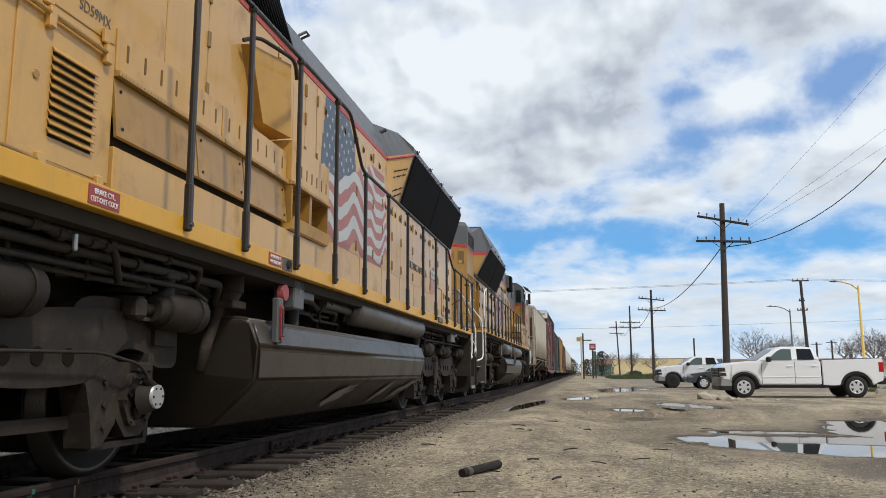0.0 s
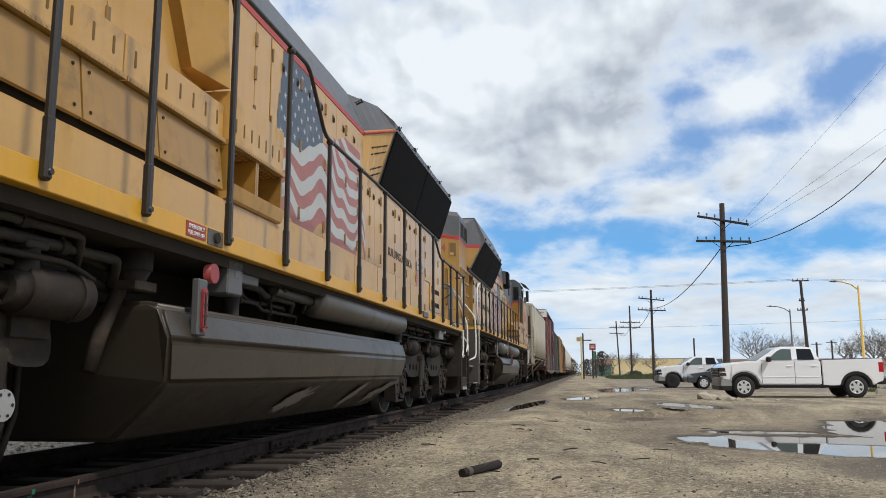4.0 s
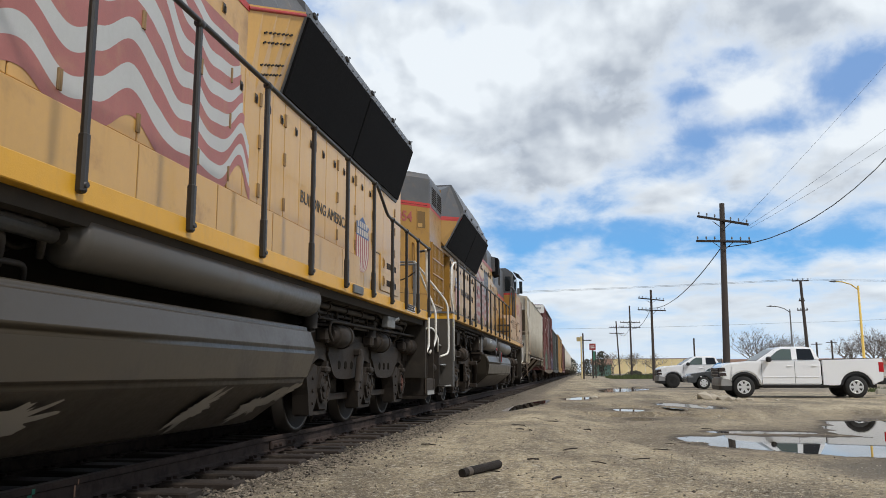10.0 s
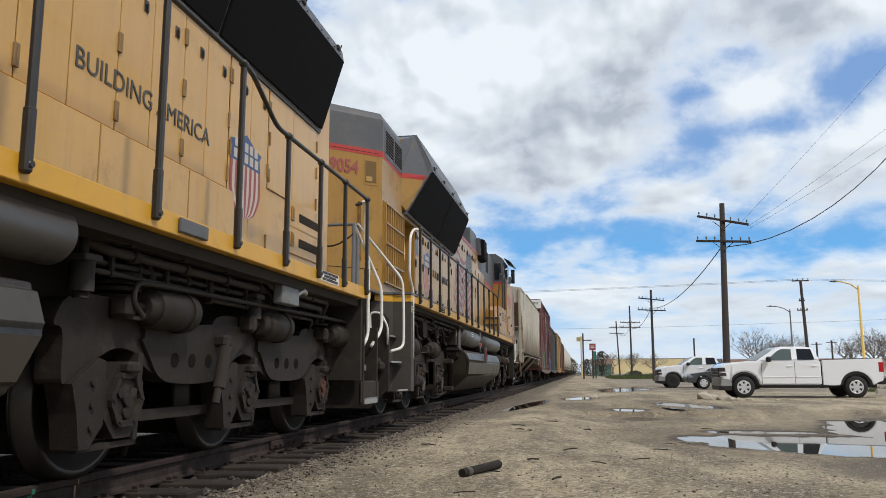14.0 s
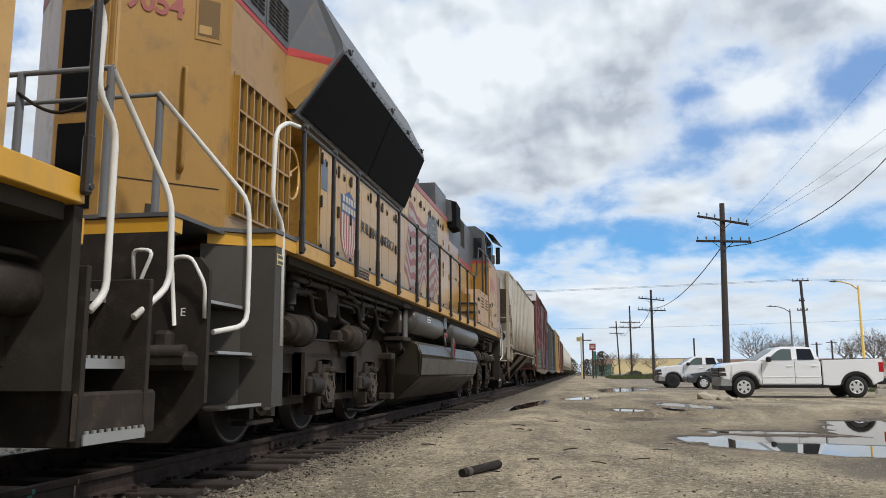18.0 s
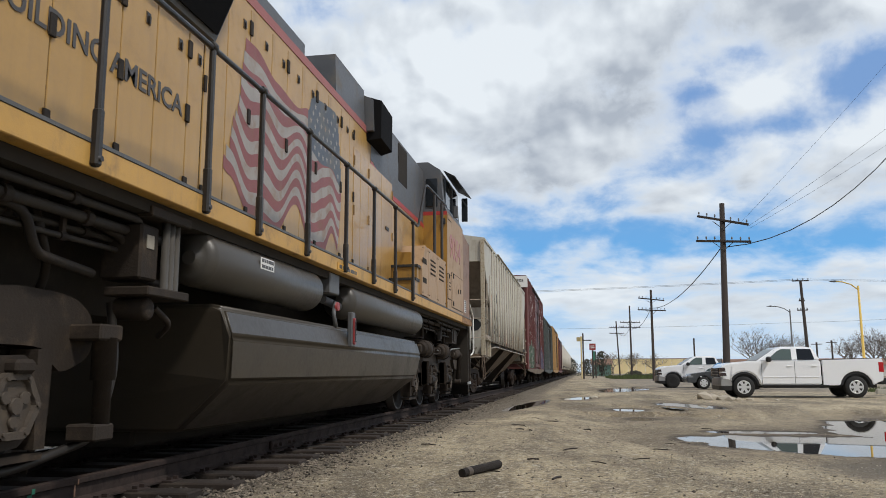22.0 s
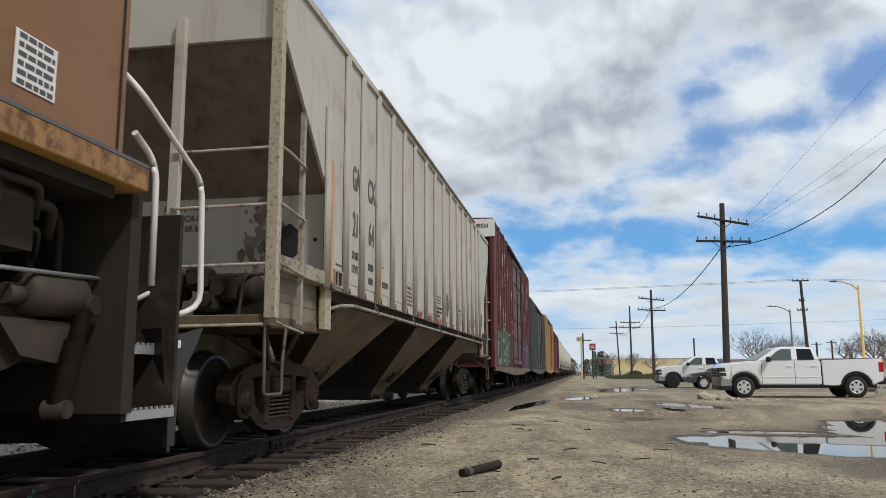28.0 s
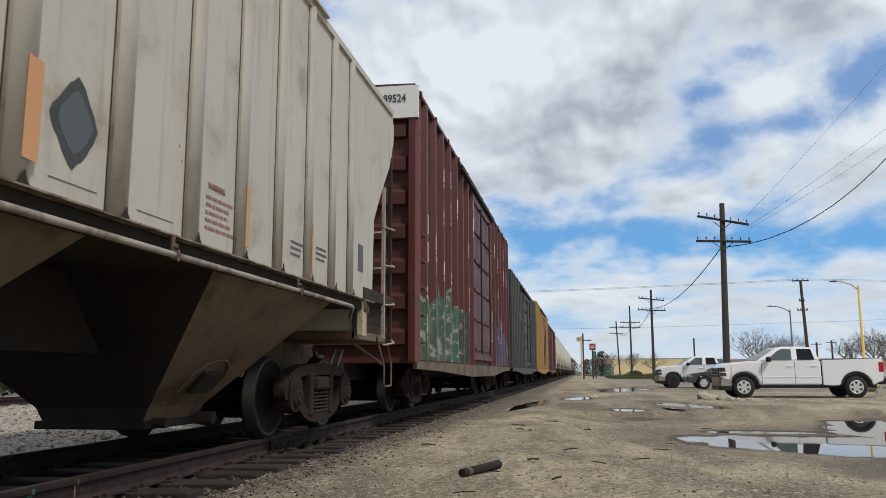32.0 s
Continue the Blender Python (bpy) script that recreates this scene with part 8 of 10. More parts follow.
    cyl(bm, (1.13, 42.18, 0.64), (1.27, 42.18, 0.64), 0.055, 12)
    part("damper", bm, RUNGEAR2, car, "slanted shock damper on the truck's end")
    bm = B()
    drum(bm, (1.12, 41.9, 1.28), (1.12, 42.42, 1.30), 0.125, 18)
    cyl(bm, (1.12, 41.78, 1.27), (1.12, 41.92, 1.27), 0.06, 10)
    slab(bm, [(41.7, 1.14), (42.34, 1.14), (42.42, 0.98), (42.2, 0.9), (41.9, 0.94)], 0.98, 1.16)
    part("end_cylinder", fix(bm), CAB_TRUCK, car, "brown brake cylinder on the truck's end")
    bm = B()
    loft(bm, [[(0.95, 41.05, z), (1.25, 41.05, z), (1.25, 41.55 - d, z), (0.95, 41.55 - d, z)] for z, d in ((1.5, 0.08), (1.62, 0.0), (1.88, 0.0), (1.94, 0.06))])
    box(bm, 1.25, 1.27, 41.16, 41.42, 1.54, 1.80, 0, 0.01)
    part("traction_box", fix(bm), CAB_TRUCK, car, "dusty box over the truck")
    bm = B()
    tube(bm, rounded([(1.2, 39.4, 1.30), (1.2, 40.95, 1.285), (1.2, 41.2, 1.37), (1.2, 42.6, 1.43)], 0.08), 0.014, 6)
    part("air_line", bm, GALV, car, "thin pale air line along the truck")
    for k, (y_, z_) in enumerate(((41.7, 1.75), (42.0, 1.7), (42.25, 1.78), (40.7, 1.7))):
        bm = B()
        tube(bm, rounded([(0.9, y_, 1.95), (1.05, y_ + 0.05, z_), (1.0, y_ + 0.12, 1.35), (0.85, y_ + 0.2, 1.2)], 0.1), 0.026, 8)
        part("hose", bm, RUNGEAR, car)
    # front end: stairs, plough, rails
    bm = B()
    box(bm, -1.4, 1.4, 42.5, 42.62, 0.6, 1.96)
    part("front_end_plate", bm, UNDER, car)
    end_steps(car, 42.58, 43.2, 1.37, (0.6, 1.02, 1.44, 1.86), RUNGEAR, None)
    bm = B()
    loft(bm, [[(-1.3, 43.3, 0.3), (0, 43.9, 0.3), (1.3, 43.3, 0.3), (1.3, 43.15, 1.15), (0, 43.6, 1.15), (-1.3, 43.15, 1.15)],
              [(-1.3, 43.26, 0.3), (0, 43.86, 0.3), (1.3, 43.26, 0.3), (1.3, 43.11, 1.15), (0, 43.56, 1.15), (-1.3, 43.11, 1.15)]])
    pl = part("plough", fix(bm), BLACK, car, "black pilot plough")
    for s in (1, -1):
        bm = B()
        slab(bm, [(43.16, 1.08), (43.70, 1.18), (43.60, 1.04), (43.44, 0.86), (43.36, 0.66), (43.34, 0.34), (43.24, 0.34), (43.22, 0.8)], s * 1.28, s * 1.31)
        pw = part("plough_wing", fix(bm), BLACK, pl, "curved black end of the plough")
        bm = B()
        box(bm, min(s * 1.309, s * 1.314), max(s * 1.309, s * 1.314), 43.22, 43.36, 1.02, 1.075)
        part("white_decal", bm, WHITE, pw)
    handrail(car, [(1.3, 42.5, 2.75), (1.42, 42.51, 2.62), (1.42, 43.32, 2.26), (1.42, 43.37, 2.15), (1.42, 43.42, 1.32), (1.3, 43.25, 1.24)], 0.022, WHITERAIL)
    handrail(car, [(1.42, 42.45, 2.34), (1.42, 42.66, 2.24), (1.43, 42.71, 2.12), (1.43, 42.72, 1.4)], 0.022, WHITERAIL)
    handrail(car, [(1.1, 43.2, 1.62), (1.2, 43.3, 1.62), (1.22, 43.35, 1.5), (1.1, 43.1, 1.35)], 0.018, WHITERAIL)
    coupler(car, 43.0, 1, RUNGEAR2)
    return car


LOCO_2 = build_second_locomotive()


# ---------------------------------------------------------------- freight cars
CASTING = mat("rusty_truck_casting", (0.030, 0.020, 0.0145), 0.8, var=0.4, scale=4.0, dirt=(0.062, 0.040, 0.027), dirt_at=(0.5, 0.75), bump=0.3, bump_scale=60)
SHADEBROWN = mat("shade_dark_brown", (0.026, 0.019, 0.014), 0.85, var=0.35, scale=2.0, dirt=(0.05, 0.037, 0.026), dirt_at=(0.5, 0.8), bump=0.2)
CASTING.node_tree.nodes["Principled BSDF"].inputs["Specular IOR Level"].default_value = 0.2
SHADEGRIME = mat("rib_shade_and_grime", (0.41, 0.375, 0.315), 0.7, var=0.25, scale=1.5, dirt=(0.20, 0.155, 0.11), dirt_at=(0.5, 0.75), streak=0.6)
FADERED = mat("faded_red_print", (0.30, 0.15, 0.125), 0.6, var=0.2)
FLECKED = mat("rust_flecked_cream_paint", (0.46, 0.40, 0.30), 0.7, var=0.2, scale=14.0, fine=60.0, dirt=(0.25, 0.175, 0.10), dirt_at=(0.50, 0.66), streak=0.3, bump=0.3)
SEAMS = (1.235, 1.89, 2.55, 3.30, 4.105, 4.865, 5.63, 6.535, 7.395, 8.295, 9.135, 10.0, 10.78, 11.55, 12.31, 13.05, 13.71)
def freight_truck(car, yc, spin=True, matl=None):
    """Two-axle truck: cast side frames with a spring nest, bolster, wheelsets."""
    matl = matl or RUNGEAR
    r, hb = 0.44, 0.9
    za = RAIL + r
    matl = CASTING if matl is RUNGEAR else matl
    top = [(-1.2, 0.56), (-1.2, 0.76), (-0.72, 0.95), (0.72, 0.95), (1.2, 0.76), (1.2, 0.56), (1.02, 0.56), (0.96, 0.72), (0.68, 0.82), (-0.68, 0.82), (-0.96, 0.72), (-1.02, 0.56)]
    low = [(-0.99, 0.72), (-0.82, 0.76), (-0.47, 0.40), (0.47, 0.40), (0.82, 0.76), (0.99, 0.72), (0.54, 0.28), (-0.54, 0.28)]
    frames = []
    for s in (1, -1):
        bm = B()
        slab(bm, cast([(yc + a, b) for a, b in top], 2, 0.78), s * 0.97, s * 1.10)
        slab(bm, cast([(yc + a, b) for a, b in low], 2, 0.78), s * 0.98, s * 1.09)
        for d in (-1, 1):
            slab(bm, cast([(yc + d * hb - 0.17, za + 0.24), (yc + d * hb + 0.17, za + 0.24), (yc + d * hb + 0.2, za - 0.06), (yc + d * hb + 0.1, za - 0.16), (yc + d * hb - 0.1, za - 0.16), (yc + d * hb - 0.2, za - 0.06)], 1), s * 0.96, s * 1.12)
        for d in (-1, 1):
            box(bm, min(s * 0.97, s * 1.11), max(s * 0.97, s * 1.11), yc + d * 0.36 - 0.065, yc + d * 0.36 + 0.065, 0.36, 0.84, 0, 0.012)
            cyl(bm, (s * 1.0, yc + d * hb, za), (s * 1.15, yc + d * hb, za), 0.115, 16)
        fr = part("side_frame", fix(bm), matl, car, "rusty cast steel truck side frame", at=(0, yc, za))
        frames.append(fr)
        for d in (-1, 1):
            bm = B()
            cyl(bm, (s * 1.14, yc + d * hb, za), (s * 1.17, yc + d * hb, za), 0.085, 14)
            for k in range(3):
                t = math.tau * k / 3
                cyl(bm, (s * 1.16, yc + d * hb + 0.05 * math.cos(t), za + 0.05 * math.sin(t)), (s * 1.185, yc + d * hb + 0.05 * math.cos(t), za + 0.05 * math.sin(t)), 0.018, 6)
            part("bearing_cap", bm, matl, fr)
        for d in (-0.19, 0.0, 0.19):
            bm = B()
            for k in range(6):
                cyl(bm, (s * 1.03, yc + d, 0.40 + k * 0.04), (s * 1.03, yc + d, 0.42 + k * 0.04), 0.088, 10)
            part("spring", bm, matl, fr)
    fr = frames[0]
    bm = B()
    box(bm, -1.13, 1.13, yc - 0.25, yc + 0.25, 0.64, 0.80, 0, 0.03)
    box(bm, -0.8, 0.8, yc - 0.5, yc - 0.42, za - 0.25, za - 0.1)
    box(bm, -0.8, 0.8, yc + 0.42, yc + 0.5, za - 0.25, za - 0.1)
    part("bolster", bm, matl, fr)
    for d in (-hb, hb):
        wheelset(fr, yc + d, r, spin)


def ladder(car, y, x0, y1, z0, z1, n, matl):
    """Side rungs at a car's corner."""
    for k in range(n):
        z = z0 + (z1 - z0) * (k + 0.5) / n
        bm = B()
        tube(bm, rounded([(x0 - 0.06, y, z), (x0 + 0.03, y, z), (x0 + 0.03, y1, z), (x0 - 0.06, y1, z)], 0.03, 2), 0.012, 6)
        part("side_rung", bm, matl, car)


def build_hopper(y0, detail, matl, chute, label, spin, name="hopper_car"):
    """A covered hopper: ribbed flat sides, sloped ends with corner posts, three chutes."""
    L = 15.9
    y1 = y0 + L
    car = vehicle(name, y0 + L / 2, label, "freight car", "hopper cars")
    zt, zs = 4.46, 1.70
    grimy = mat("grimy_cream_fitting", (0.36, 0.31, 0.245), 0.65, var=0.3, scale=5.0, dirt=(0.15, 0.105, 0.07), dirt_at=(0.48, 0.68), streak=0.4, bump=0.15) if detail else matl
    # side sheets: cut on the slant at both ends
    for s in (1, -1):
        bm = B()
        pts = [(y0 + 1.5, zs), (y1 - 1.08, zs), (y1 - 1.02, 2.76), (y1 - 0.72, 3.13), (y1 - 0.20, 3.68), (y1 + 0.02, 4.08), (y1 + 0.04, 4.32), (y1 - 0.06, zt), (y0 + 0.05, zt), (y0 + 0.08, 3.85), (y0 + 1.36, 2.70)]
        slab(bm, pts, s * 1.56, s * 1.59)
        sh = part("side_sheet", fix(bm), matl, car, "pale ribbed side sheet with grime streaks", at=(s * 1.58, (y0 + y1) / 2, zs))
        for k, q in enumerate(SEAMS):
            y = y0 + q + 0.135
            lo = zs
            bm = B()
            top = zt if k else 3.6
            prof = ((-0.135, -0.002), (-0.125, 0.020), (-0.110, 0.036), (-0.085, 0.046), (-0.05, 0.049), (-0.01, 0.040), (0.04, 0.018), (0.10, -0.002))
            rows_ = [[bm.verts.new((s * (1.59 + d), y + u, z)) for u, d in prof] for z in (lo, (lo + top) / 2, top)]
            # first flank facet painted browner for the rib's shade, with some grime
            for a, b in zip(rows_, rows_[1:]):
                for i in range(7):
                    f = bm.faces.new((a[i], a[i + 1], b[i + 1], b[i]))
                    f.smooth, f.material_index = True, (1 if i < 1 and detail else 0)
            bm.faces.new(rows_[0])
            part("side_rib", fix(bm), [matl, SHADEGRIME], sh)
            if detail:
                bm = B()
                box(bm, s * 1.592 - 0.002, s * 1.592 + 0.002, y - 0.146, y - 0.137, lo, top)
                part("panel_seam", bm, RUNGEAR2, sh)
            if detail and s > 0:
                bm = B()
                slab(bm, [(y - 0.075, lo - 0.01), (y + 0.04, lo - 0.01), (y + 0.005, lo + 0.03), (y - 0.012, lo + 0.075), (y - 0.03, lo + 0.03)], 1.642, 1.648)
                part("drain_notch", fix(bm), UNDER, sh)
    # roof
    bm = B()
    prism(bm, [(1.62, zt - 0.02), (1.62, zt + 0.05), (0.9, zt + 0.17), (-0.9, zt + 0.17), (-1.62, zt + 0.05), (-1.62, zt - 0.02)], y0 + 0.03, y1 - 0.10)
    rf = part("roof", fix(bm), matl, car, "curved hopper roof", at=(0, (y0 + y1) / 2, zt))
    bm = B()
    box(bm, 1.56, 1.66, y0 + 3.3, y1 - 3.15, zt + 0.045, zt + 0.068)
    box(bm, -1.66, -1.56, y0 + 3.3, y1 - 3.15, zt + 0.045, zt + 0.068)
    part("roof_rail", bm, SHADEGRIME if detail else matl, rf)
    bm = B()
    for x in (-0.45, 0.45):
        box(bm, x - 0.25, x + 0.15, y0 - 0.05, y1 - 0.15, zt + 0.25, zt + 0.28)
    for k in range(8):
        y = y0 + 0.4 + (L - 0.8) * k / 7
        box(bm, -0.7, 0.6, y - 0.03, y + 0.03, zt + 0.16, zt + 0.25)
    part("roof_walk", bm, GALV, rf, "galvanised grating roof walk")
    # ends: fascia, slope sheet, bulkhead, platform
    for e, ye, sg in ((0, y0, 1), (1, y1, -1)):
        bm = B()
        box(bm, -1.58, 1.58, min(ye + sg * 0.03, ye + sg * 0.08), max(ye + sg * 0.03, ye + sg * 0.08), 3.86, zt)
        part("end_fascia", bm, matl, car, "pale end panel")
        bm = B()
        loft(bm, [[(-1.57, ye + sg * 0.07, 3.9), (1.57, ye + sg * 0.07, 3.9), (1.57, ye + sg * 1.4, 2.70), (-1.57, ye + sg * 1.4, 2.70)],
                  [(-1.57, ye + sg * 0.1, 3.94), (1.57, ye + sg * 0.1, 3.94), (1.57, ye + sg * 1.43, 2.74), (-1.57, ye + sg * 1.43, 2.74)]])
        part("slope_sheet", fix(bm), mat("brown_slope_sheet", (0.22, 0.185, 0.15), 0.75, var=0.3, scale=1.0, dirt=(0.085, 0.066, 0.05), dirt_at=(0.45, 0.75), streak=0.5), car, "brown sloped end sheet")
        bm = B()
        box(bm, -1.57, 1.57, min(ye + sg * 1.4, ye + sg * 1.46), max(ye + sg * 1.4, ye + sg * 1.46), 1.3, 2.72)
        part("end_bulkhead", bm, matl, car, "pale lower bulkhead")
        bm = B()
        box(bm, -1.5, 1.5, min(ye, ye + sg * 1.5), max(ye, ye + sg * 1.5), 1.24, 1.34, 0, 0.01)
        box(bm, -0.35, 0.35, min(ye - sg * 0.3, ye + sg * 2.5), max(ye - sg * 0.3, ye + sg * 2.5), 0.86, 1.24)
        part("end_platform", bm, chute, car)
        for s in (1, -1):
            bm = B()
            hw = 0.03 if e else 0.055
            box(bm, s * 1.55 - hw, s * 1.55 + hw, ye - hw * 0.8, ye + hw * 0.8, 1.3, zt - (0.25 if e else 0.0), 0, 0.008)
            part("corner_post", bm, (RUNGEAR2 if e else FLECKED) if detail else matl, car, "dark corner post" if e else "rust-flecked corner post")
        bm = B()
        box(bm, 0.55, 0.65, ye - 0.03, ye + 0.03, 1.34, 4.08, 0, 0.006)
        part("end_post", bm, matl, car, "channel post on the end")
        for s in (1, -1):
            bm = B()
            box(bm, s * 1.6 - 0.02, s * 1.6 + 0.02, ye + sg * 0.55 - 0.03, ye + sg * 0.55 + 0.03, 1.28, 3.3)
            part("ladder_stile", bm, grimy, car)
            for z in (1.24, 1.76, 2.28, 2.79):
                bm = B()
                tube(bm, rounded([(s * 1.58, ye, z + 0.04), (s * 1.64, ye + sg * 0.08, z), (s * 1.64, ye + sg * 0.55, z - 0.04), (s * 1.6, ye + sg * 0.58, z - 0.04)], 0.03, 2), 0.014, 6)
                part("side_rung", bm, grimy, car)
        for z in (1.24, 1.76, 2.28, 2.79):
            bm = B()
            tube(bm, [(0.6, ye - sg * 0.05, z), (1.5, ye - sg * 0.05, z + 0.01)], 0.014, 6)
            part("end_rung", bm, grimy, car)
        for s in (1, -1):
            bm = B()
            box(bm, s * 1.55 - 0.06, s * 1.55 + 0.06, min(ye + sg * 0.0, ye + sg * 1.5), max(ye + sg * 0.0, ye + sg * 1.5), 1.72, 1.86, 0, 0.008)
            bolts(bm, [(ye + sg * (0.9 + 0.12 * k), 1.79) for k in range(4)], s * 1.61 if s > 0 else -1.62)
            part("end_sill_bar", bm, RUNGEAR2 if detail and e else grimy, car)
            bm = B()
            box(bm, s * 1.56 - 0.03, s * 1.56 + 0.03, ye + sg * 1.42 - 0.1, ye + sg * 1.42 + 0.1, 1.28, 1.72)
            part("jacking_post", bm, FLECKED if detail else matl, car)
            bm = B()
            slab(bm, [(ye + sg * 0.14, 1.235), (ye + sg * 1.5, 1.245), (ye + sg * 1.5, 1.72), (ye + sg * 0.14, 1.72)], s * 1.46, s * 1.49)
            box(bm, min(s * 1.489, s * 1.495), max(s * 1.489, s * 1.495), min(ye + sg * 0.14, ye + sg * 1.5), max(ye + sg * 0.14, ye + sg * 1.5), 1.475, 1.487)
            part("skirt_plate", fix(bm), mat("grimy_cream_skirt", (0.23, 0.195, 0.145), 0.7, var=0.3, scale=1.6, dirt=(0.13, 0.095, 0.062), dirt_at=(0.45, 0.75), streak=0.6) if detail and not e else (RUNGEAR2 if detail else matl), car, "dark skirt plate over the truck" if e else "grimy cream skirt plate over the truck")
            bm = B()
            tube(bm, rounded([(s * 1.5, ye - sg * 0.02, 1.3), (s * 1.55, ye - sg * 0.12, 0.95), (s * 1.55, ye - sg * 0.12, 0.66), (s * 1.55, ye + sg * 0.28, 0.66), (s * 1.55, ye + sg * 0.28, 0.94), (s * 1.5, ye + sg * 0.5, 1.3)], 0.04, 2), 0.016, 6)
            tube(bm, [(s * 1.2, ye + sg * 0.7, 1.25), (s * 1.5, ye + sg * 0.2, 0.95)], 0.022, 6)
            part("sill_step", bm, mat("rusty_stirrup", (0.115, 0.080, 0.055), 0.7, var=0.4, scale=6.0), car, "rusty stirrup step")
        coupler(car, ye - sg * 0.1, -sg, RUNGEAR2)
    # sills and chutes
    for s in (1, -1):
        bm = B()
        box(bm, s * 1.53 - 0.05, s * 1.53 + 0.05, y0 + 1.4, y1 - 1.15, 1.585, 1.692, 0, 0.008)
        sl = part("side_sill", bm, mat("dark_brown_sill", (0.022, 0.017, 0.012), 0.95, var=0.35, scale=1.5, dirt=(0.05, 0.037, 0.025), dirt_at=(0.5, 0.8), streak=0.3), car, "dark brown side sill")
        bm = B()
        box(bm, s * 1.60 - 0.05, s * 1.60 + 0.05, y0 + 1.4, y1 - 1.15, 1.693, 1.704)
        part("sill_lip", bm, mat("rusty_pale_lip", (0.26, 0.21, 0.155), 0.65, var=0.4, scale=4.0, dirt=(0.10, 0.065, 0.04), dirt_at=(0.4, 0.65)), sl, "rust-worn lip along the sill")
        bm = B()
        tube(bm, rounded([(s * 1.50, y0 + 1.45, 1.47), (s * 1.62, y0 + 1.75, 1.55), (s * 1.675, y0 + 2.05, 1.57), (s * 1.68, y1 - 2.2, 1.565), (s * 1.6, y1 - 2.05, 1.45)], 0.1), 0.021, 10)
        part("sill_pipe", bm, mat("dusty_pale_pipe", (0.32, 0.285, 0.235), 0.45, var=0.35, scale=2.5, dirt=(0.13, 0.095, 0.065), dirt_at=(0.42, 0.7)), car, "dusty pale pipe along the sill")
        if detail:
            for k in range(6):
                bm = B()
                q = y0 + 3.06 + 2.235 * k
                cyl(bm, (s * 1.678, q - 0.016, 1.567), (s * 1.678, q + 0.016, 1.567), 0.031, 12)
                box(bm, s * 1.66 - 0.008, s * 1.66 + 0.008, q - 0.016, q + 0.016, 1.58, 1.69, 0, 0.003)
                cyl(bm, (s * 1.66, q, 1.625), (s * 1.69, q, 1.625), 0.014, 6)
                cyl(bm, (s * 1.70, q, 1.528), (s * 1.70, q, 1.60), 0.008, 6)
                part("pipe_clamp", bm, mat("rusty_stirrup", (0.115, 0.080, 0.055), 0.7, var=0.4, scale=6.0), sl, "rusty clamp on the pipe")
    bm = B()
    box(bm, -1.5, 1.5, y0 + 1.5, y1 - 1.3, 1.60, 1.70)
    box(bm, -0.3, 0.3, y0 + 1.5, y1 - 1.3, 1.0, 1.60)
    part("underframe", bm, UNDER, car, "dark centre sill and floor beams")
    for k in range(3):
        c = y0 + 3.42 + 4.31 * k
        bm = B()
        rings = []
        for z, hx, hy in ((1.63, 1.50, 1.42), (1.585, 1.50, 1.38), (0.55, 0.53, 0.50), (0.43, 0.47, 0.48)):
            rings.append([(-hx, c - hy, z), (hx, c - hy, z), (hx, c + hy, z), (-hx, c + hy, z)])
        loft(bm, rings)
        fix(bm)
        # end faces and underside take a darker brown that stands for their shade
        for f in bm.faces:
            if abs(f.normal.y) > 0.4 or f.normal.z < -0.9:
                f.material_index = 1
        ch = part("hopper_chute", bm, [chute, SHADEBROWN], car, "grimy sloping discharge chute", at=(0, c, 0.5))
        bm = B()
        box(bm, -0.52, 0.52, c - 0.53, c + 0.53, 0.37, 0.44, 0, 0.01)
        cyl(bm, (0.5, c + 0.42, 0.42), (0.68, c + 0.42, 0.42), 0.06, 10)
        cyl(bm, (0.5, c - 0.35, 0.42), (0.62, c - 0.35, 0.42), 0.045, 8)
        part("outlet_gate", bm, RUNGEAR, ch)
        if detail:
            # a point on the chute's sloping side: v runs 0 to 1 downwards
            def side(v, q, e=0.004):
                return Vector((1.50 - 0.97 * v + 0.73 * e, c + q * (1.38 - 0.88 * v), 1.585 - 1.035 * v - 0.68 * e))

            rg = random.Random(31 + k)
            bm = B()
            for v, n in ((0.10, 7), (0.138, 5), (0.176, 7), (0.214, 6), (0.40, 2), (0.52, 1)):
                q = -0.08 if v < 0.35 else 0.06
                for _ in range(n):
                    e = q + rg.uniform(0.035, 0.065)
                    bm.faces.new([bm.verts.new(side(*p)) for p in ((v, q), (v, e), (v + 0.019, e), (v + 0.019, q))])
                    q = e + 0.014
            part("small_print", fix(bm), LETTER, ch, "rows of small dark print")
            bm = B()
            loft(bm, [[side(*p, e) for p in ((0.70, -0.16), (0.70, 0.30), (0.86, 0.34), (0.86, -0.20))] for e in (0.0, 0.05)])
            part("vibrator_bracket", fix(bm), SHADEBROWN, ch, "dark cast bracket on the chute")
            bm = B()
            tube(bm, [side(0.86 - 0.26 * math.sin(math.pi * i / 12), -0.5 * math.cos(math.pi * i / 12) + 0.06, 0.008) for i in range(13)], 0.012, 5)
            part("bracket_weld", bm, chute, ch)
    freight_truck(car, y0 + 1.42, spin)
    freight_truck(car, y1 - 1.5, spin)
    return car


HOPPER = build_hopper(44.45, True, HOPGREY, HOPTAN, "pale grey covered hopper car with black lettering and grimy chutes", True)


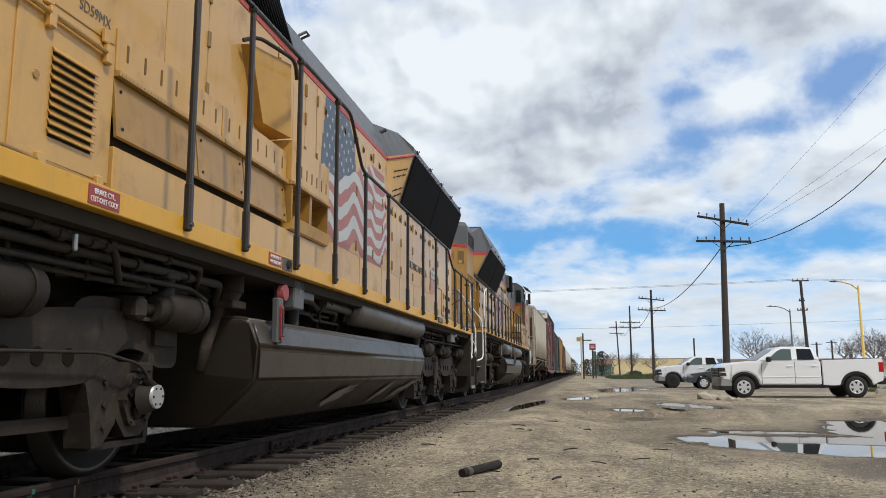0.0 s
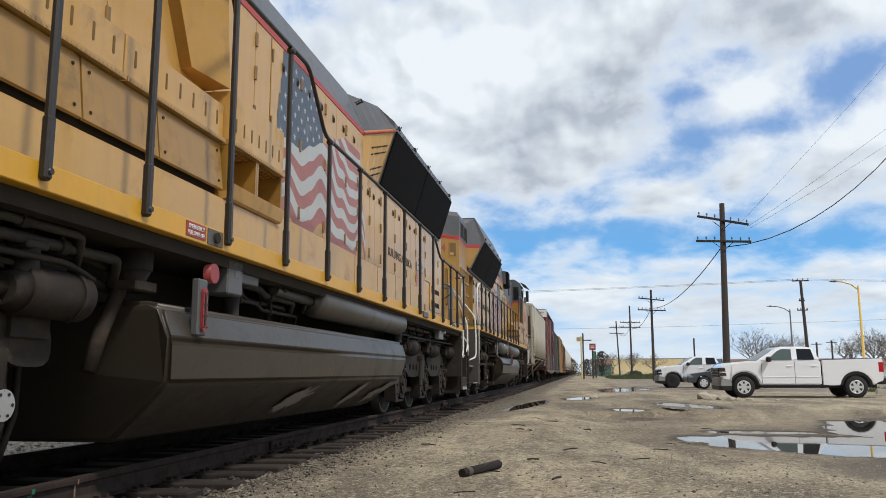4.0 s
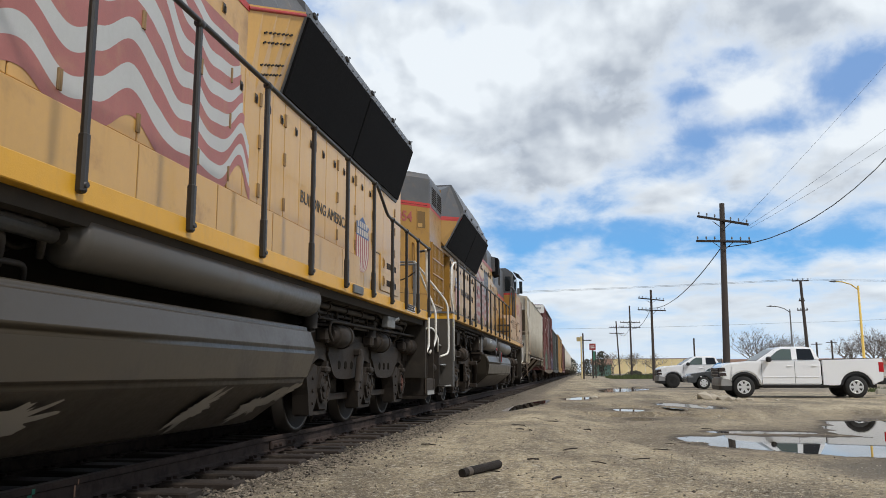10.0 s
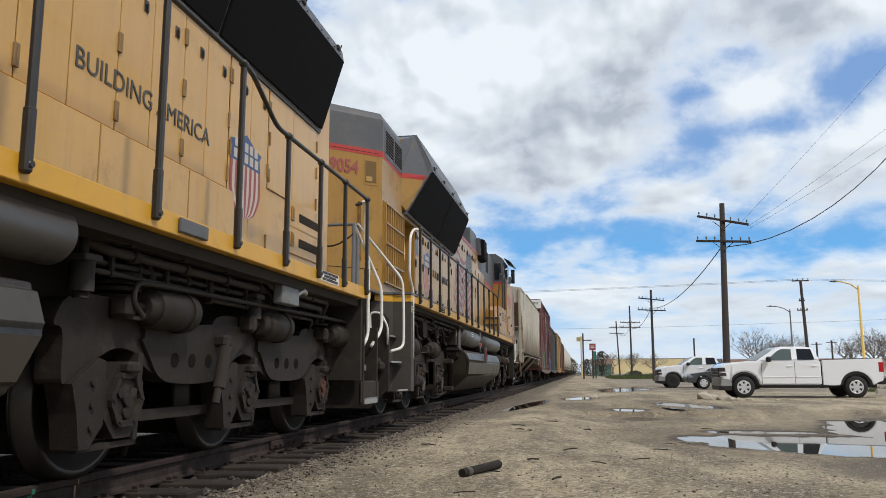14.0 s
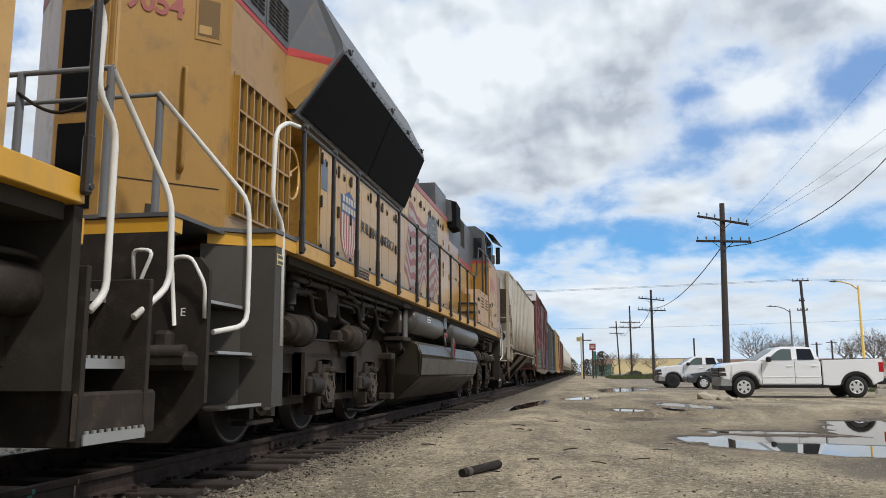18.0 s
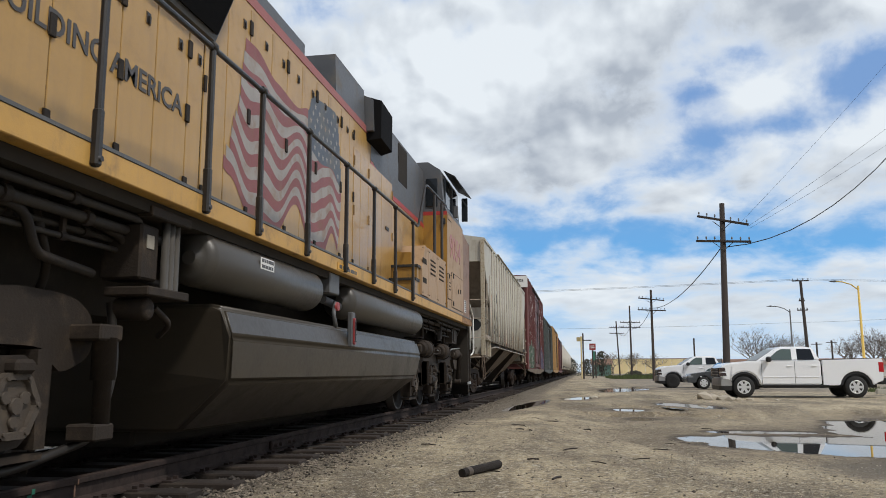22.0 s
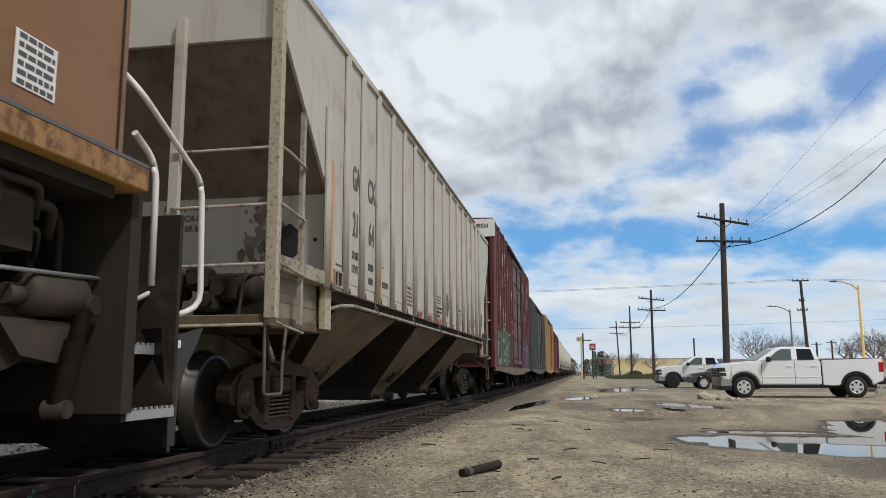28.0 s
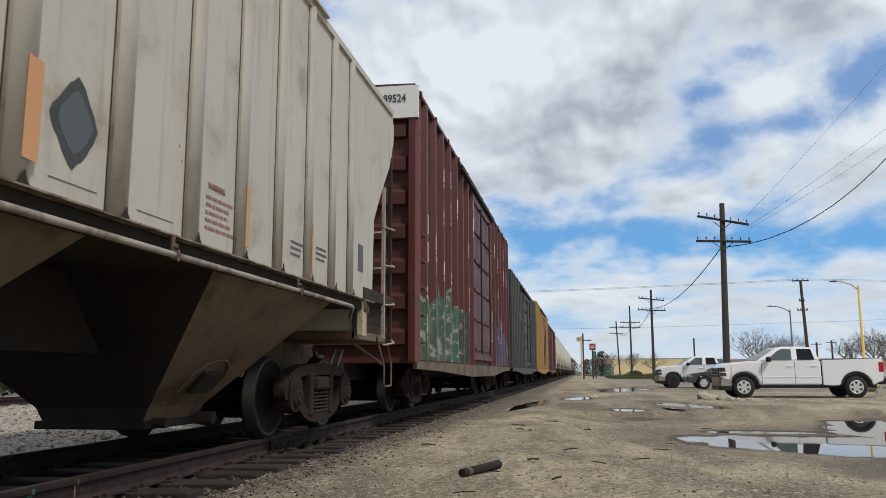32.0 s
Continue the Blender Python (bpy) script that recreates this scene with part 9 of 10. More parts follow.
def hopper_details(car):
    X = 1.5935
    for nm, body, size, y, z, m_, sq, bold in (
            ("reporting_mark", "GA", 0.40, 46.69, 2.96, LETTER, 0.54, 0.008), ("reporting_mark", "CX", 0.40, 47.36, 2.96, LETTER, 0.60, 0.008),
            ("car_number", "21", 0.40, 46.71, 2.41, LETTER, 0.62, 0.008), ("car_number", "64", 0.40, 47.41, 2.41, LETTER, 0.68, 0.008),
            ("load_letters", "LD LMT", 0.13, 46.70, 2.14, LETTER, 0.56, 0.002), ("load_letters", "LT WT", 0.13, 46.70, 1.98, LETTER, 0.62, 0.002),
            ("load_letters", "202200", 0.12, 47.40, 2.09, LETTER, 0.68, 0.002), ("load_letters", "60800", 0.12, 47.42, 1.92, LETTER, 0.68, 0.002),
            ("shop_letters", "LDR12979", 0.11, 48.02, 1.95, LETTER, 0.84, 0.002),
            ("warning_letters", "DO NOT", 0.142, 50.40, 1.722, REDTXT, 0.72, 0.002), ("warning_letters", "HAMMER", 0.142, 51.255, 1.718, REDTXT, 0.80, 0.002),
            ("warning_letters", "ON CAR", 0.142, 52.165, 1.712, REDTXT, 0.84, 0.002), ("warning_letters", "WARNING", 0.075, 49.66, 2.09, FADERED, 0.80, 0.001),
            ("small_print", "APPLY VIBRATOR", 0.050, 49.66, 2.025, FADERED, 0.80, 0.0), ("small_print", "PART OF CAR BODY", 0.050, 49.66, 1.965, FADERED, 0.74, 0.0),
            ("small_print", "VIBRATOR BRACKETS", 0.050, 49.66, 1.905, FADERED, 0.70, 0.0), ("small_print", "LOADED CAR ONLY", 0.050, 49.66, 1.845, FADERED, 0.76, 0.0),
            ("notice_letters", "OWNER BEFORE REPAIRING", 0.062, 52.19, 1.985, LETTER, 0.60, 0.0), ("notice_letters", "THIS CAR. DO NOT WELD", 0.062, 52.19, 1.915, LETTER, 0.60, 0.0), ("notice_letters", "ON THIS CAR.", 0.062, 52.19, 1.845, LETTER, 0.60, 0.0),
            ("warning_letters", "WARNING", 0.07, 54.78, 2.13, FADERED, 0.80, 0.0)):
        lettering(nm, body, size, car, (X, y, z), m_, bold=bold, squeeze=sq)
    for y, z, n, wd, m_ in ((52.18, 2.20, 3, 0.44, LETTER), (54.76, 2.06, 5, 0.38, FADERED), (56.42, 2.01, 3, 0.3, LETTER), (57.12, 2.06, 3, 0.26, LETTER), (46.1, 1.98, 1, 0.28, LETTER), (48.12, 2.2, 1, 0.08, LETTER)):
        bm = B()
        rg = random.Random(int(y * 10))
        for k in range(n):
            yy = y
            while yy < y + wd * (0.7 + 0.3 * rg.random()):
                e = yy + rg.uniform(0.03, 0.10)
                box(bm, X - 0.003, X + 0.002, yy, e, z - k * 0.055, z - k * 0.055 + 0.021)
                yy = e + 0.02
        part("small_print", bm, m_, car, "rows of small faded print")
    bm = B()
    box(bm, X - 0.003, X + 0.002, 58.62, 58.82, 2.03, 2.35)
    part("stencil_panel", bm, LETTER, car, "black stencil panel")
    # thin strips lying on the far flank of a rib
    for y, z0, z1, wd in ((45.90, 1.74, 3.05, 0.13), (47.88, 1.75, 2.27, 0.13), (50.16, 1.80, 2.30, 0.12), (52.90, 1.83, 2.33, 0.13), (55.4, 1.80, 2.28, 0.10), (56.95, 1.78, 2.26, 0.08)):
        rib = min((44.45 + q + 0.135 for q in SEAMS), key=lambda c: abs(c - y))
        bm = B()
        loft(bm, [[(X + d, rib - 0.035, z), (X + d + 0.004, rib - 0.033, z), (X + d - 0.012, rib - 0.035 + wd, z), (X + d - 0.016, rib - 0.037 + wd, z)] for z, d in ((z0, 0.045), (z1, 0.045))])
        part("reflector_strip", fix(bm), ORANGEREF, car, "faded orange reflector strip")
    # painted-over diamond with a paler folded middle
    rg = random.Random(4)
    for e, hy, hz, m_ in ((0.0, 0.20, 0.245, mat("dark_diamond_rim", (0.05, 0.05, 0.052), 0.6, var=0.4, scale=8.0)), (0.0015, 0.15, 0.175, mat("blue_grey_blot", (0.085, 0.10, 0.115), 0.6, var=0.25))):
        bm = B()
        ring = []
        for i in range(32):
            t = math.tau * i / 32
            r = (abs(math.cos(t)) ** 1.25 + abs(math.sin(t)) ** 1.25) ** -0.8 * (1 + rg.uniform(-0.05, 0.05))
            ring.append(bm.verts.new((X + e, 53.28 + hy * r * math.cos(t), 2.13 + hz * r * math.sin(t))))
        bm.faces.new(ring)
        fix(bm)
        for f in bm.faces:
            if f.normal.x < 0:
                f.normal_flip()
        part("paint_blot", bm, m_, car, "dark blue-grey painted-over diamond")
    # thin ruled lines round the warnings, and rust flecks
    for y, w_, z0, z1 in ((50.33, 0.62, 1.712, 1.845), (51.23, 0.6, 1.708, 1.84), (52.14, 0.58, 1.70, 1.83), (46.60, 0.36, 1.72, 1.83), (47.22, 0.5, 1.72, 1.84), (47.95, 0.48, 1.72, 1.85), (48.75, 0.5, 1.72, 1.83), (49.64, 0.46, 1.82, 2.19), (53.1, 0.4, 1.80, 1.803), (53.9, 0.42, 1.79, 1.793)):
        bm = B()
        box(bm, X - 0.002, X + 0.001, y, y + w_, z1, z1 + 0.004)
        box(bm, X - 0.002, X + 0.001, y + w_ - 0.004, y + w_, z0, z1)
        part("ruled_line", bm, mat("faint_ruled_line", (0.16, 0.14, 0.12), 0.7, var=0.3, scale=9.0), car)
    rg = random.Random(21)
    for cy, cz, n in ((51.55, 2.35, 16), (51.65, 2.15, 12), (49.9, 2.75, 9), (51.5, 1.75, 10), (52.3, 1.78, 8), (54.5, 2.3, 8), (50.9, 2.6, 6)):
        bm = B()
        for _ in range(n):
            y, z, q = cy + rg.gauss(0, 0.10), cz + rg.gauss(0, 0.10), rg.uniform(0.004, 0.013)
            bm.faces.new([bm.verts.new((X - 0.0012, y + q * rg.uniform(0.5, 1.2) * math.cos(t), z + q * rg.uniform(0.5, 1.6) * math.sin(t))) for t in [math.tau * i / 7 for i in range(7)]])
        part("rust_flecks", fix(bm), mat("rust_fleck_brown", (0.15, 0.085, 0.045), 0.8, var=0.4), car, "small rust flecks in the paint")
    for k, tx in enumerate(("1W STL WHLS", "G D-5/7-OC/6-IC", "NO 18 BR BM")):
        lettering("end_letters", tx, 0.095, car, (0.37 - (0.66, 0.78, 0.66)[k], 45.845, 2.572 - k * 0.112), LETTER, axis="end", squeeze=0.86, bold=0.001)
    bm = B()
    rg = random.Random(9)
    ring = []
    for k in range(40):
        t = math.tau * k / 40
        r = 1.0 + 0.16 * noise.noise((2.2 * math.cos(t), 2.2 * math.sin(t), 3.0)) + 0.05 * rg.uniform(-1, 1) + 0.35 * max(0.0, math.cos(t - 3.3)) ** 4
        ring.append(bm.verts.new((1.12 + 0.20 * r * math.cos(t), 45.842, 2.205 + 0.18 * r * math.sin(t))))
    bm.faces.new(ring)
    part("soot_patch", fix(bm), mat("blue_black_soot", (0.016, 0.017, 0.02), 0.7, var=0.2), car, "black sooty patch on the bulkhead")
    bm = B()
    cyl(bm, (1.445, 45.846, 2.216), (1.445, 45.838, 2.216), 0.022, 14)
    part("drain_hole", bm, UNDER, car, "black round hole in the bulkhead")
    # soot running down the bulkhead beside the post
    rg = random.Random(12)
    for k in range(110):
        bm = B()
        yy, zz, sz = 0.86 + rg.gauss(0, 0.10), rg.uniform(1.4, 2.68), rg.uniform(0.015, 0.06)
        bm.faces.new([bm.verts.new((yy + sz * rg.uniform(0.5, 1.1) * math.cos(t), 45.8395 - 0.00005 * k, zz + 1.6 * sz * rg.uniform(0.5, 1.1) * math.sin(t))) for t in [math.tau * i / 9 for i in range(9)]])
        part("soot_patch", fix(bm), mat("brown_soot", (0.20, 0.165, 0.128), 0.85, var=0.4, scale=6.0, rand=0.35), car)
    for a, b in (((0.95, 44.6, 1.24), (1.45, 44.95, 0.9)), ((1.5, 44.4, 1.24), (1.42, 44.72, 0.88)), ((1.5, 45.3, 1.24), (1.42, 44.98, 0.88))):
        bm = B()
        tube(bm, [a, b], 0.028, 6)
        part("step_brace", bm, CASTING, car, "rusty brace to the step")
    bm = B()
    for x_, y_, z_, a_ in ((0.35, 45.0, 1.66, 0.13), (0.62, 44.98, 1.72, 0.11), (0.85, 45.02, 1.62, 0.12), (0.2, 45.05, 1.5, 0.12), (0.75, 44.95, 1.5, 0.1)):
        box(bm, x_ - a_, x_ + a_, y_ - a_, y_ + a_, z_ - a_, z_ + a_, 0, 0.03)
        cyl(bm, (x_, y_ - a_ - 0.05, z_), (x_, y_ - a_, z_), a_ * 0.6, 10)
    part("brake_valve", bm, UNDER, car, "black brake valve cluster")
    # brake gear on the end platform
    bm = B()
    drum(bm, (0.55, 45.2, 1.62), (1.15, 45.2, 1.62), 0.16, 16)
    box(bm, 0.5, 1.2, 45.1, 45.3, 1.34, 1.5)
    part("brake_cylinder", bm, RUNGEAR, car, "grimy brake cylinder on the end platform")
    bm = B()
    drum(bm, (-0.9, 45.3, 1.58), (0.2, 45.3, 1.58), 0.2, 16)
    part("air_reservoir", bm, RUNGEAR, car)
    for k in range(4):
        bm = B()
        tube(bm, rounded([(0.4 + 0.2 * k, 45.0, 1.36), (0.45 + 0.2 * k, 45.0, 1.75), (0.7 + 0.15 * k, 45.3, 1.8), (0.7 + 0.15 * k, 45.6, 1.5)], 0.06), 0.018, 6)
        part("brake_pipe", bm, RUNGEAR, car)
    bm = B()
    box(bm, 1.59, 1.60, 46.04, 46.30, 1.76, 1.91)
    ch = part("card_holder", bm, UNDER, car, "small dark card holder in a pale frame")
    for q in ((46.02, 46.045, 1.75, 1.92), (46.295, 46.32, 1.75, 1.92), (46.02, 46.32, 1.745, 1.765), (46.02, 46.32, 1.905, 1.925), (46.13, 46.15, 1.76, 1.91)):
        bm = B()
        box(bm, 1.592, 1.612, *q)
        part("holder_frame", bm, SHADEGRIME, ch)


hopper_details(HOPPER)


# darker red for panels between posts and the end, shade in its colour
BOXSHADE = mat("shaded_oxide_red_panel", (0.085, 0.022, 0.018), 0.65, var=0.3, scale=1.2, dirt=(0.05, 0.024, 0.018), dirt_at=(0.45, 0.75), streak=0.5)


def build_boxcar(y0, L, zt, matl, label, spin, detail):
    y1 = y0 + L
    zb, peak = 1.0, 0.02 if detail else 0.12
    car = vehicle("boxcar", y0 + L / 2, label, "freight car", "boxcars")
    bm = B()
    box(bm, -1.5, 1.5, y0 + 0.12, y1 - 0.12, zb, zt - 0.03)
    part("car_body", bm, BOXSHADE if detail else matl, car, "plain steel car body", at=(0, (y0 + y1) / 2, zb))
    bm = B()
    prism(bm, [(1.58, zt - 0.06), (1.58, zt), (0.8, zt + peak), (-0.8, zt + peak), (-1.58, zt), (-1.58, zt - 0.06)], y0 + 0.02, y1 - 0.02)
    rf = part("roof", fix(bm), matl, car)
    for k in range(12):
        bm = B()
        y = y0 + 0.5 + (L - 1) * k / 11
        prism(bm, [(1.6, zt - 0.1), (1.6, zt + 0.02), (0.8, zt + peak + 0.03), (-0.8, zt + peak + 0.03), (-1.6, zt + 0.02), (-1.6, zt - 0.1)], y - 0.04, y + 0.04)
        part("roof_rib", fix(bm), matl, rf)
    dy0, dy1 = y0 + L * 0.42, y0 + L * 0.66
    for s in (1, -1):
        posts = [y0 + 0.1 + (dy0 - y0 - 0.1) * k / 8 for k in range(9)] + [dy1 + (y1 - 0.1 - dy1) * k / 6 for k in range(7)]
        for y in posts:
            bm = B()
            loft(bm, [[(s * 1.498, y - 0.09, zb), (s * 1.6, y - 0.05, zb), (s * 1.6, y + 0.05, zb), (s * 1.498, y + 0.09, zb)],
                      [(s * 1.498, y - 0.09, zt - 0.06), (s * 1.6, y - 0.05, zt - 0.06), (s * 1.6, y + 0.05, zt - 0.06), (s * 1.498, y + 0.09, zt - 0.06)]])
            part("side_post", fix(bm), matl, car)
        for a, b in ((dy0 + 0.1, (dy0 + dy1) / 2 - 0.02), ((dy0 + dy1) / 2 + 0.02, dy1 - 0.1)):
            bm = B()
            box(bm, s * 1.54 - 0.05, s * 1.54 + 0.05, a, b, zb + 0.15, zt - 0.3)
            d = part("sliding_door", bm, matl, car, "ribbed sliding door", at=(s * 1.54, (a + b) / 2, zb))
            for k in range(6):
                z = zb + 0.4 + k * (zt - zb - 0.9) / 5
                bm = B()
                box(bm, s * 1.6 - 0.03, s * 1.6 + 0.03, a + 0.04, b - 0.04, z - 0.03, z + 0.03)
                part("door_rib", bm, matl, d)
            bm = B()
            box(bm, s * 1.66 - 0.02, s * 1.66 + 0.02, (a + b) / 2 - 0.03, (a + b) / 2 + 0.03, zb + 0.3, zt - 0.5)
            part("lock_rod", bm, RUNGEAR, d)
        bm = B()
        box(bm, s * 1.62 - 0.05, s * 1.62 + 0.05, dy0 - 2.2, dy1 + 0.3, zt - 0.24, zt - 0.14)
        part("door_track", bm, RUNGEAR, car)
        bm = B()
        slab(bm, [(y0 + 0.1, zb + 0.02), (y1 - 0.1, zb + 0.02), (y1 - 0.1, zb - 0.1), (y1 - 2.4, zb - 0.14), (dy1 + 0.4, zb - 0.26), (dy0 - 0.4, zb - 0.26), (y0 + 2.4, zb - 0.14), (y0 + 0.1, zb - 0.1)], s * 1.54, s * 1.6)
        part("side_sill", fix(bm), HOPTAN if detail else matl, car, "pale worn side sill")
        ladder(car, y0 + 0.15, s * 1.62, y0 + 0.6, zb + 0.1, zb + 2.3, 5, matl)
    # corrugated ends
    for ye, sg in ((y0, 1), (y1, -1)):
        for k in range(7):
            z = zb + 0.45 + k * (zt - zb - 1.17) / 6
            bm = B()
            slab(bm, [(ye + sg * 0.125, z - 0.20), (ye + sg * 0.03, z - 0.17), (ye + sg * 0.02, z + 0.02), (ye + sg * 0.125, z + 0.10)], -1.42, 1.42)
            part("end_rib", fix(bm), BOXSHADE if detail else matl, car)
        for s in (1, -1):
            bm = B()
            box(bm, s * 1.53 - 0.06, s * 1.53 + 0.06, ye + min(0, sg * 0.16), ye + max(0, sg * 0.16), zb, zt - 0.04, 0, 0.01)
            part("corner_post", bm, matl, car)
        coupler(car, ye, -sg, RUNGEAR2)
    bm = B()
    box(bm, -0.4, 0.4, y0, y1, 0.72, zb)
    box(bm, -1.3, 1.3, y0 + 2.0, y0 + 2.4, 0.8, zb)
    part("centre_sill", bm, UNDER, car)
    freight_truck(car, y0 + 2.45, spin)
    freight_truck(car, y1 - 2.45, spin)
    return car


REDBOX = build_boxcar(61.9, 16.6, 5.56, BOXRED, "oxide red high boxcar with a white top end and graffiti", True, True)


def boxcar_details(car):
    y0 = 61.9
    d0, d1 = y0 + 16.6 * 0.42, y0 + 16.6 * 0.66
    POSTS = [y0 + 0.1 + (d0 - y0 - 0.1) * k / 8 for k in range(9)] + [d1 + (y0 + 16.5 - d1) * k / 6 for k in range(7)]
    bm = B()
    box(bm, -1.60, 1.64, y0 - 0.02, y0 + 0.04, 4.97, 5.52)
    cb = B()
    cyl(cb, (1.57, y0 + 0.09, 1.0), (1.57, y0 + 0.09, 5.3), 0.085, 14)
    part("corner_column", cb, BOXRED, car, "rounded corner column with worn red paint", smooth=True)
    wb = part("end_header", bm, WHITE, car, "white painted header panel on the end")
    lettering("car_number", "389524", 0.19, wb, (0.97, y0 - 0.026, 5.24), LETTER, axis="end", bold=0.003, squeeze=0.82)
    bm = B()
    rg = random.Random(2)
    for y, z, w_ in ((63.2, 3.35, 0.28), (63.2, 2.85, 0.28), (64.05, 3.2, 0.28), (64.05, 2.75, 0.28), (64.9, 2.75, 0.26), (68.0, 4.3, 0.5), (69.6, 4.4, 0.5)):
        for k in range(2):
            box(bm, 1.5, 1.505, y + k * 0.16, y + k * 0.16 + 0.1, z, z + 0.3)
        box(bm, 1.5, 1.504, y, y + w_, z - 0.05, z)
    part("side_markings", bm, WHITE, car, "worn white stencil blocks")
    for k in range(34):
        p = POSTS[rg.randrange(len(POSTS))]
        z = rg.choice((rg.uniform(1.3, 3.4), rg.uniform(3.6, 5.0)))
        bm = B()
        h = rg.uniform(0.08, 0.4)
        box(bm, 1.6, 1.604, p - 0.045, p + rg.uniform(-0.02, 0.045), z, z + h)
        box(bm, 1.6, 1.604, p - 0.04, p + 0.0, z - 0.12, z - 0.04)
        part("stencil_mark", bm, WHITE, car, "worn white stencil mark")
    GRAF = mat("graffiti_green", (0.05, 0.10, 0.068), 0.6, var=0.6, scale=3.0, dirt=(0.30, 0.29, 0.27), dirt_at=(0.52, 0.60), streak=0.8, rand=0.3)
    GRAF2 = mat("graffiti_violet", (0.075, 0.07, 0.13), 0.6, var=0.5, scale=2.5, dirt=(0.2, 0.16, 0.12), dirt_at=(0.55, 0.65), streak=0.5)
    for k, (a, b, m_) in enumerate(((62.7, 64.6, GRAF), (64.7, 66.6, GRAF), (66.7, 68.3, GRAF), (74.6, 77.6, GRAF2))):
        bm = B()
        cols = []
        n = int((b - a) / 0.025)
        for i in range(n + 1):
            y = a + (b - a) * i / n
            d = min(abs(y - q) for q in POSTS)
            x = 1.604 if d < 0.05 else (1.604 - (d - 0.05) / 0.04 * 0.1 if d < 0.09 else 1.504)
            top = 2.20 + 0.5 * noise.noise((y * 1.7, k, 0.0)) + 0.45 * noise.noise((y * 5.5, k, 3.0)) + 0.25 * noise.noise((y * 14.0, k, 6.0))
            cols.append([bm.verts.new((x, y, 1.05 + (top - 1.05) * j / 6)) for j in range(7)])
        for p, q in zip(cols, cols[1:]):
            for j in range(6):
                bm.faces.new((p[j], q[j], q[j + 1], p[j + 1]))
        fix(bm)
        for f in bm.faces:
            if f.normal.x < -0.2:
                f.normal_flip()
        part("graffiti", bm, m_, car, "green and white graffiti along the side" if m_ is GRAF else "violet graffiti patch")


boxcar_details(REDBOX)
GREENBOX = build_boxcar(79.8, 16.0, 4.75, BOXGREEN, "grey-green boxcar with ribbed sides", False, False)
YELBOX = build_boxcar(97.1, 16.0, 5.05, BOXYEL, "brown-yellow boxcar with ribbed sides", False, False)
BROWNBOX = build_boxcar(114.4, 16.0, 4.7, BOXRED, "dull red-brown boxcar with ribbed sides", False, False)
FAR_HOPPER = build_hopper(131.9, False, HOPWHITE, HOPTAN, "cream covered hopper car far down the train", False)
for k in range(1, 17):
    y = 131.9 + 15.9 / 2 + k * 17.0
    ob = copy_thing(FAR_HOPPER, pose(XC, y, 0))
    MOVERS.append((ob, XC, y))


# ---------------------------------------------------------------- parked vehicles
def car_wheel(car, u, v, r, rim, outward, width=0.26, steel=False):
    bm = B()
    st = [(0.0, r * 0.64), (0.0, r * 0.92), (0.04, r), (width - 0.04, r), (width, r * 0.92), (width, r * 0.64)]
    seg = 28
    rings = [[(u + q * math.cos(math.tau * k / seg), v + outward * (width / 2 - w_), r + q * math.sin(math.tau * k / seg)) for k in range(seg)] for w_, q in st]
    loft(bm, rings, 0, True, True)
    ty = part("tyre", fix(bm), RUBBER, car, "black rubber tyre", at=(u, v, r))
    bm = B()
    o = v + outward * (width / 2)
    cyl(bm, (u, o - outward * 0.06, r), (u, o - outward * 0.02, r), r * 0.64, 24)
    n = 6 if not steel else 8
    seg = 30
    ring = lambda q, d: [(u + q * math.cos(math.tau * k / seg), o + outward * d, r + q * math.sin(math.tau * k / seg)) for k in range(seg)]
    loft(bm, [ring(r * 0.64, -0.01), ring(r * 0.62, 0.006), ring(r * 0.52, 0.004), ring(r * 0.50, -0.03)], 1, False, True)
    for k in range(n):
        t = math.tau * k / n
        a, b = Vector((math.cos(t), 0, math.sin(t))), Vector((-math.sin(t), 0, math.cos(t)))
        c = Vector((u, o, r))
        rg_ = lambda d: [c + a * q + b * w_ + Vector((0, d * outward, 0)) for q, w_ in ((0.04, -0.045), (r * 0.54, -0.05), (r * 0.54, 0.05), (0.04, 0.045))]
        loft(bm, [rg_(-0.04), rg_(0.004)], 1)
    cyl(bm, (u, o - outward * 0.02, r), (u, o + outward * 0.015, r), 0.06, 14, 1)
    part("rim", fix(bm), [BLACKPL, rim], ty, "bright spoked alloy rim")
    return ty


def arch(c, r, z0, n=9):
    """Wheel arch cut from right to left, from z0 up and down again."""
    a0 = math.asin(max(-1, min(1, (z0 - 0.40) / r)))
    return [(c + r * math.cos(t), 0.40 + r * math.sin(t)) for t in [a0 + (math.pi - 2 * a0) * k / n for k in range(n + 1)]]


def uz(bm, outline, v0, v1, mi=0, bev=0.0):
    loft(bm, [[(u, v0, z) for u, z in outline], [(u, v1, z) for u, z in outline]], mi)
    fix(bm)
    if bev:
        es = [e for e in bm.edges if len(e.link_faces) == 2 and e.calc_face_angle(0) > 0.7]
        bmesh.ops.bevel(bm, geom=es, offset=bev, segments=2, affect="EDGES")


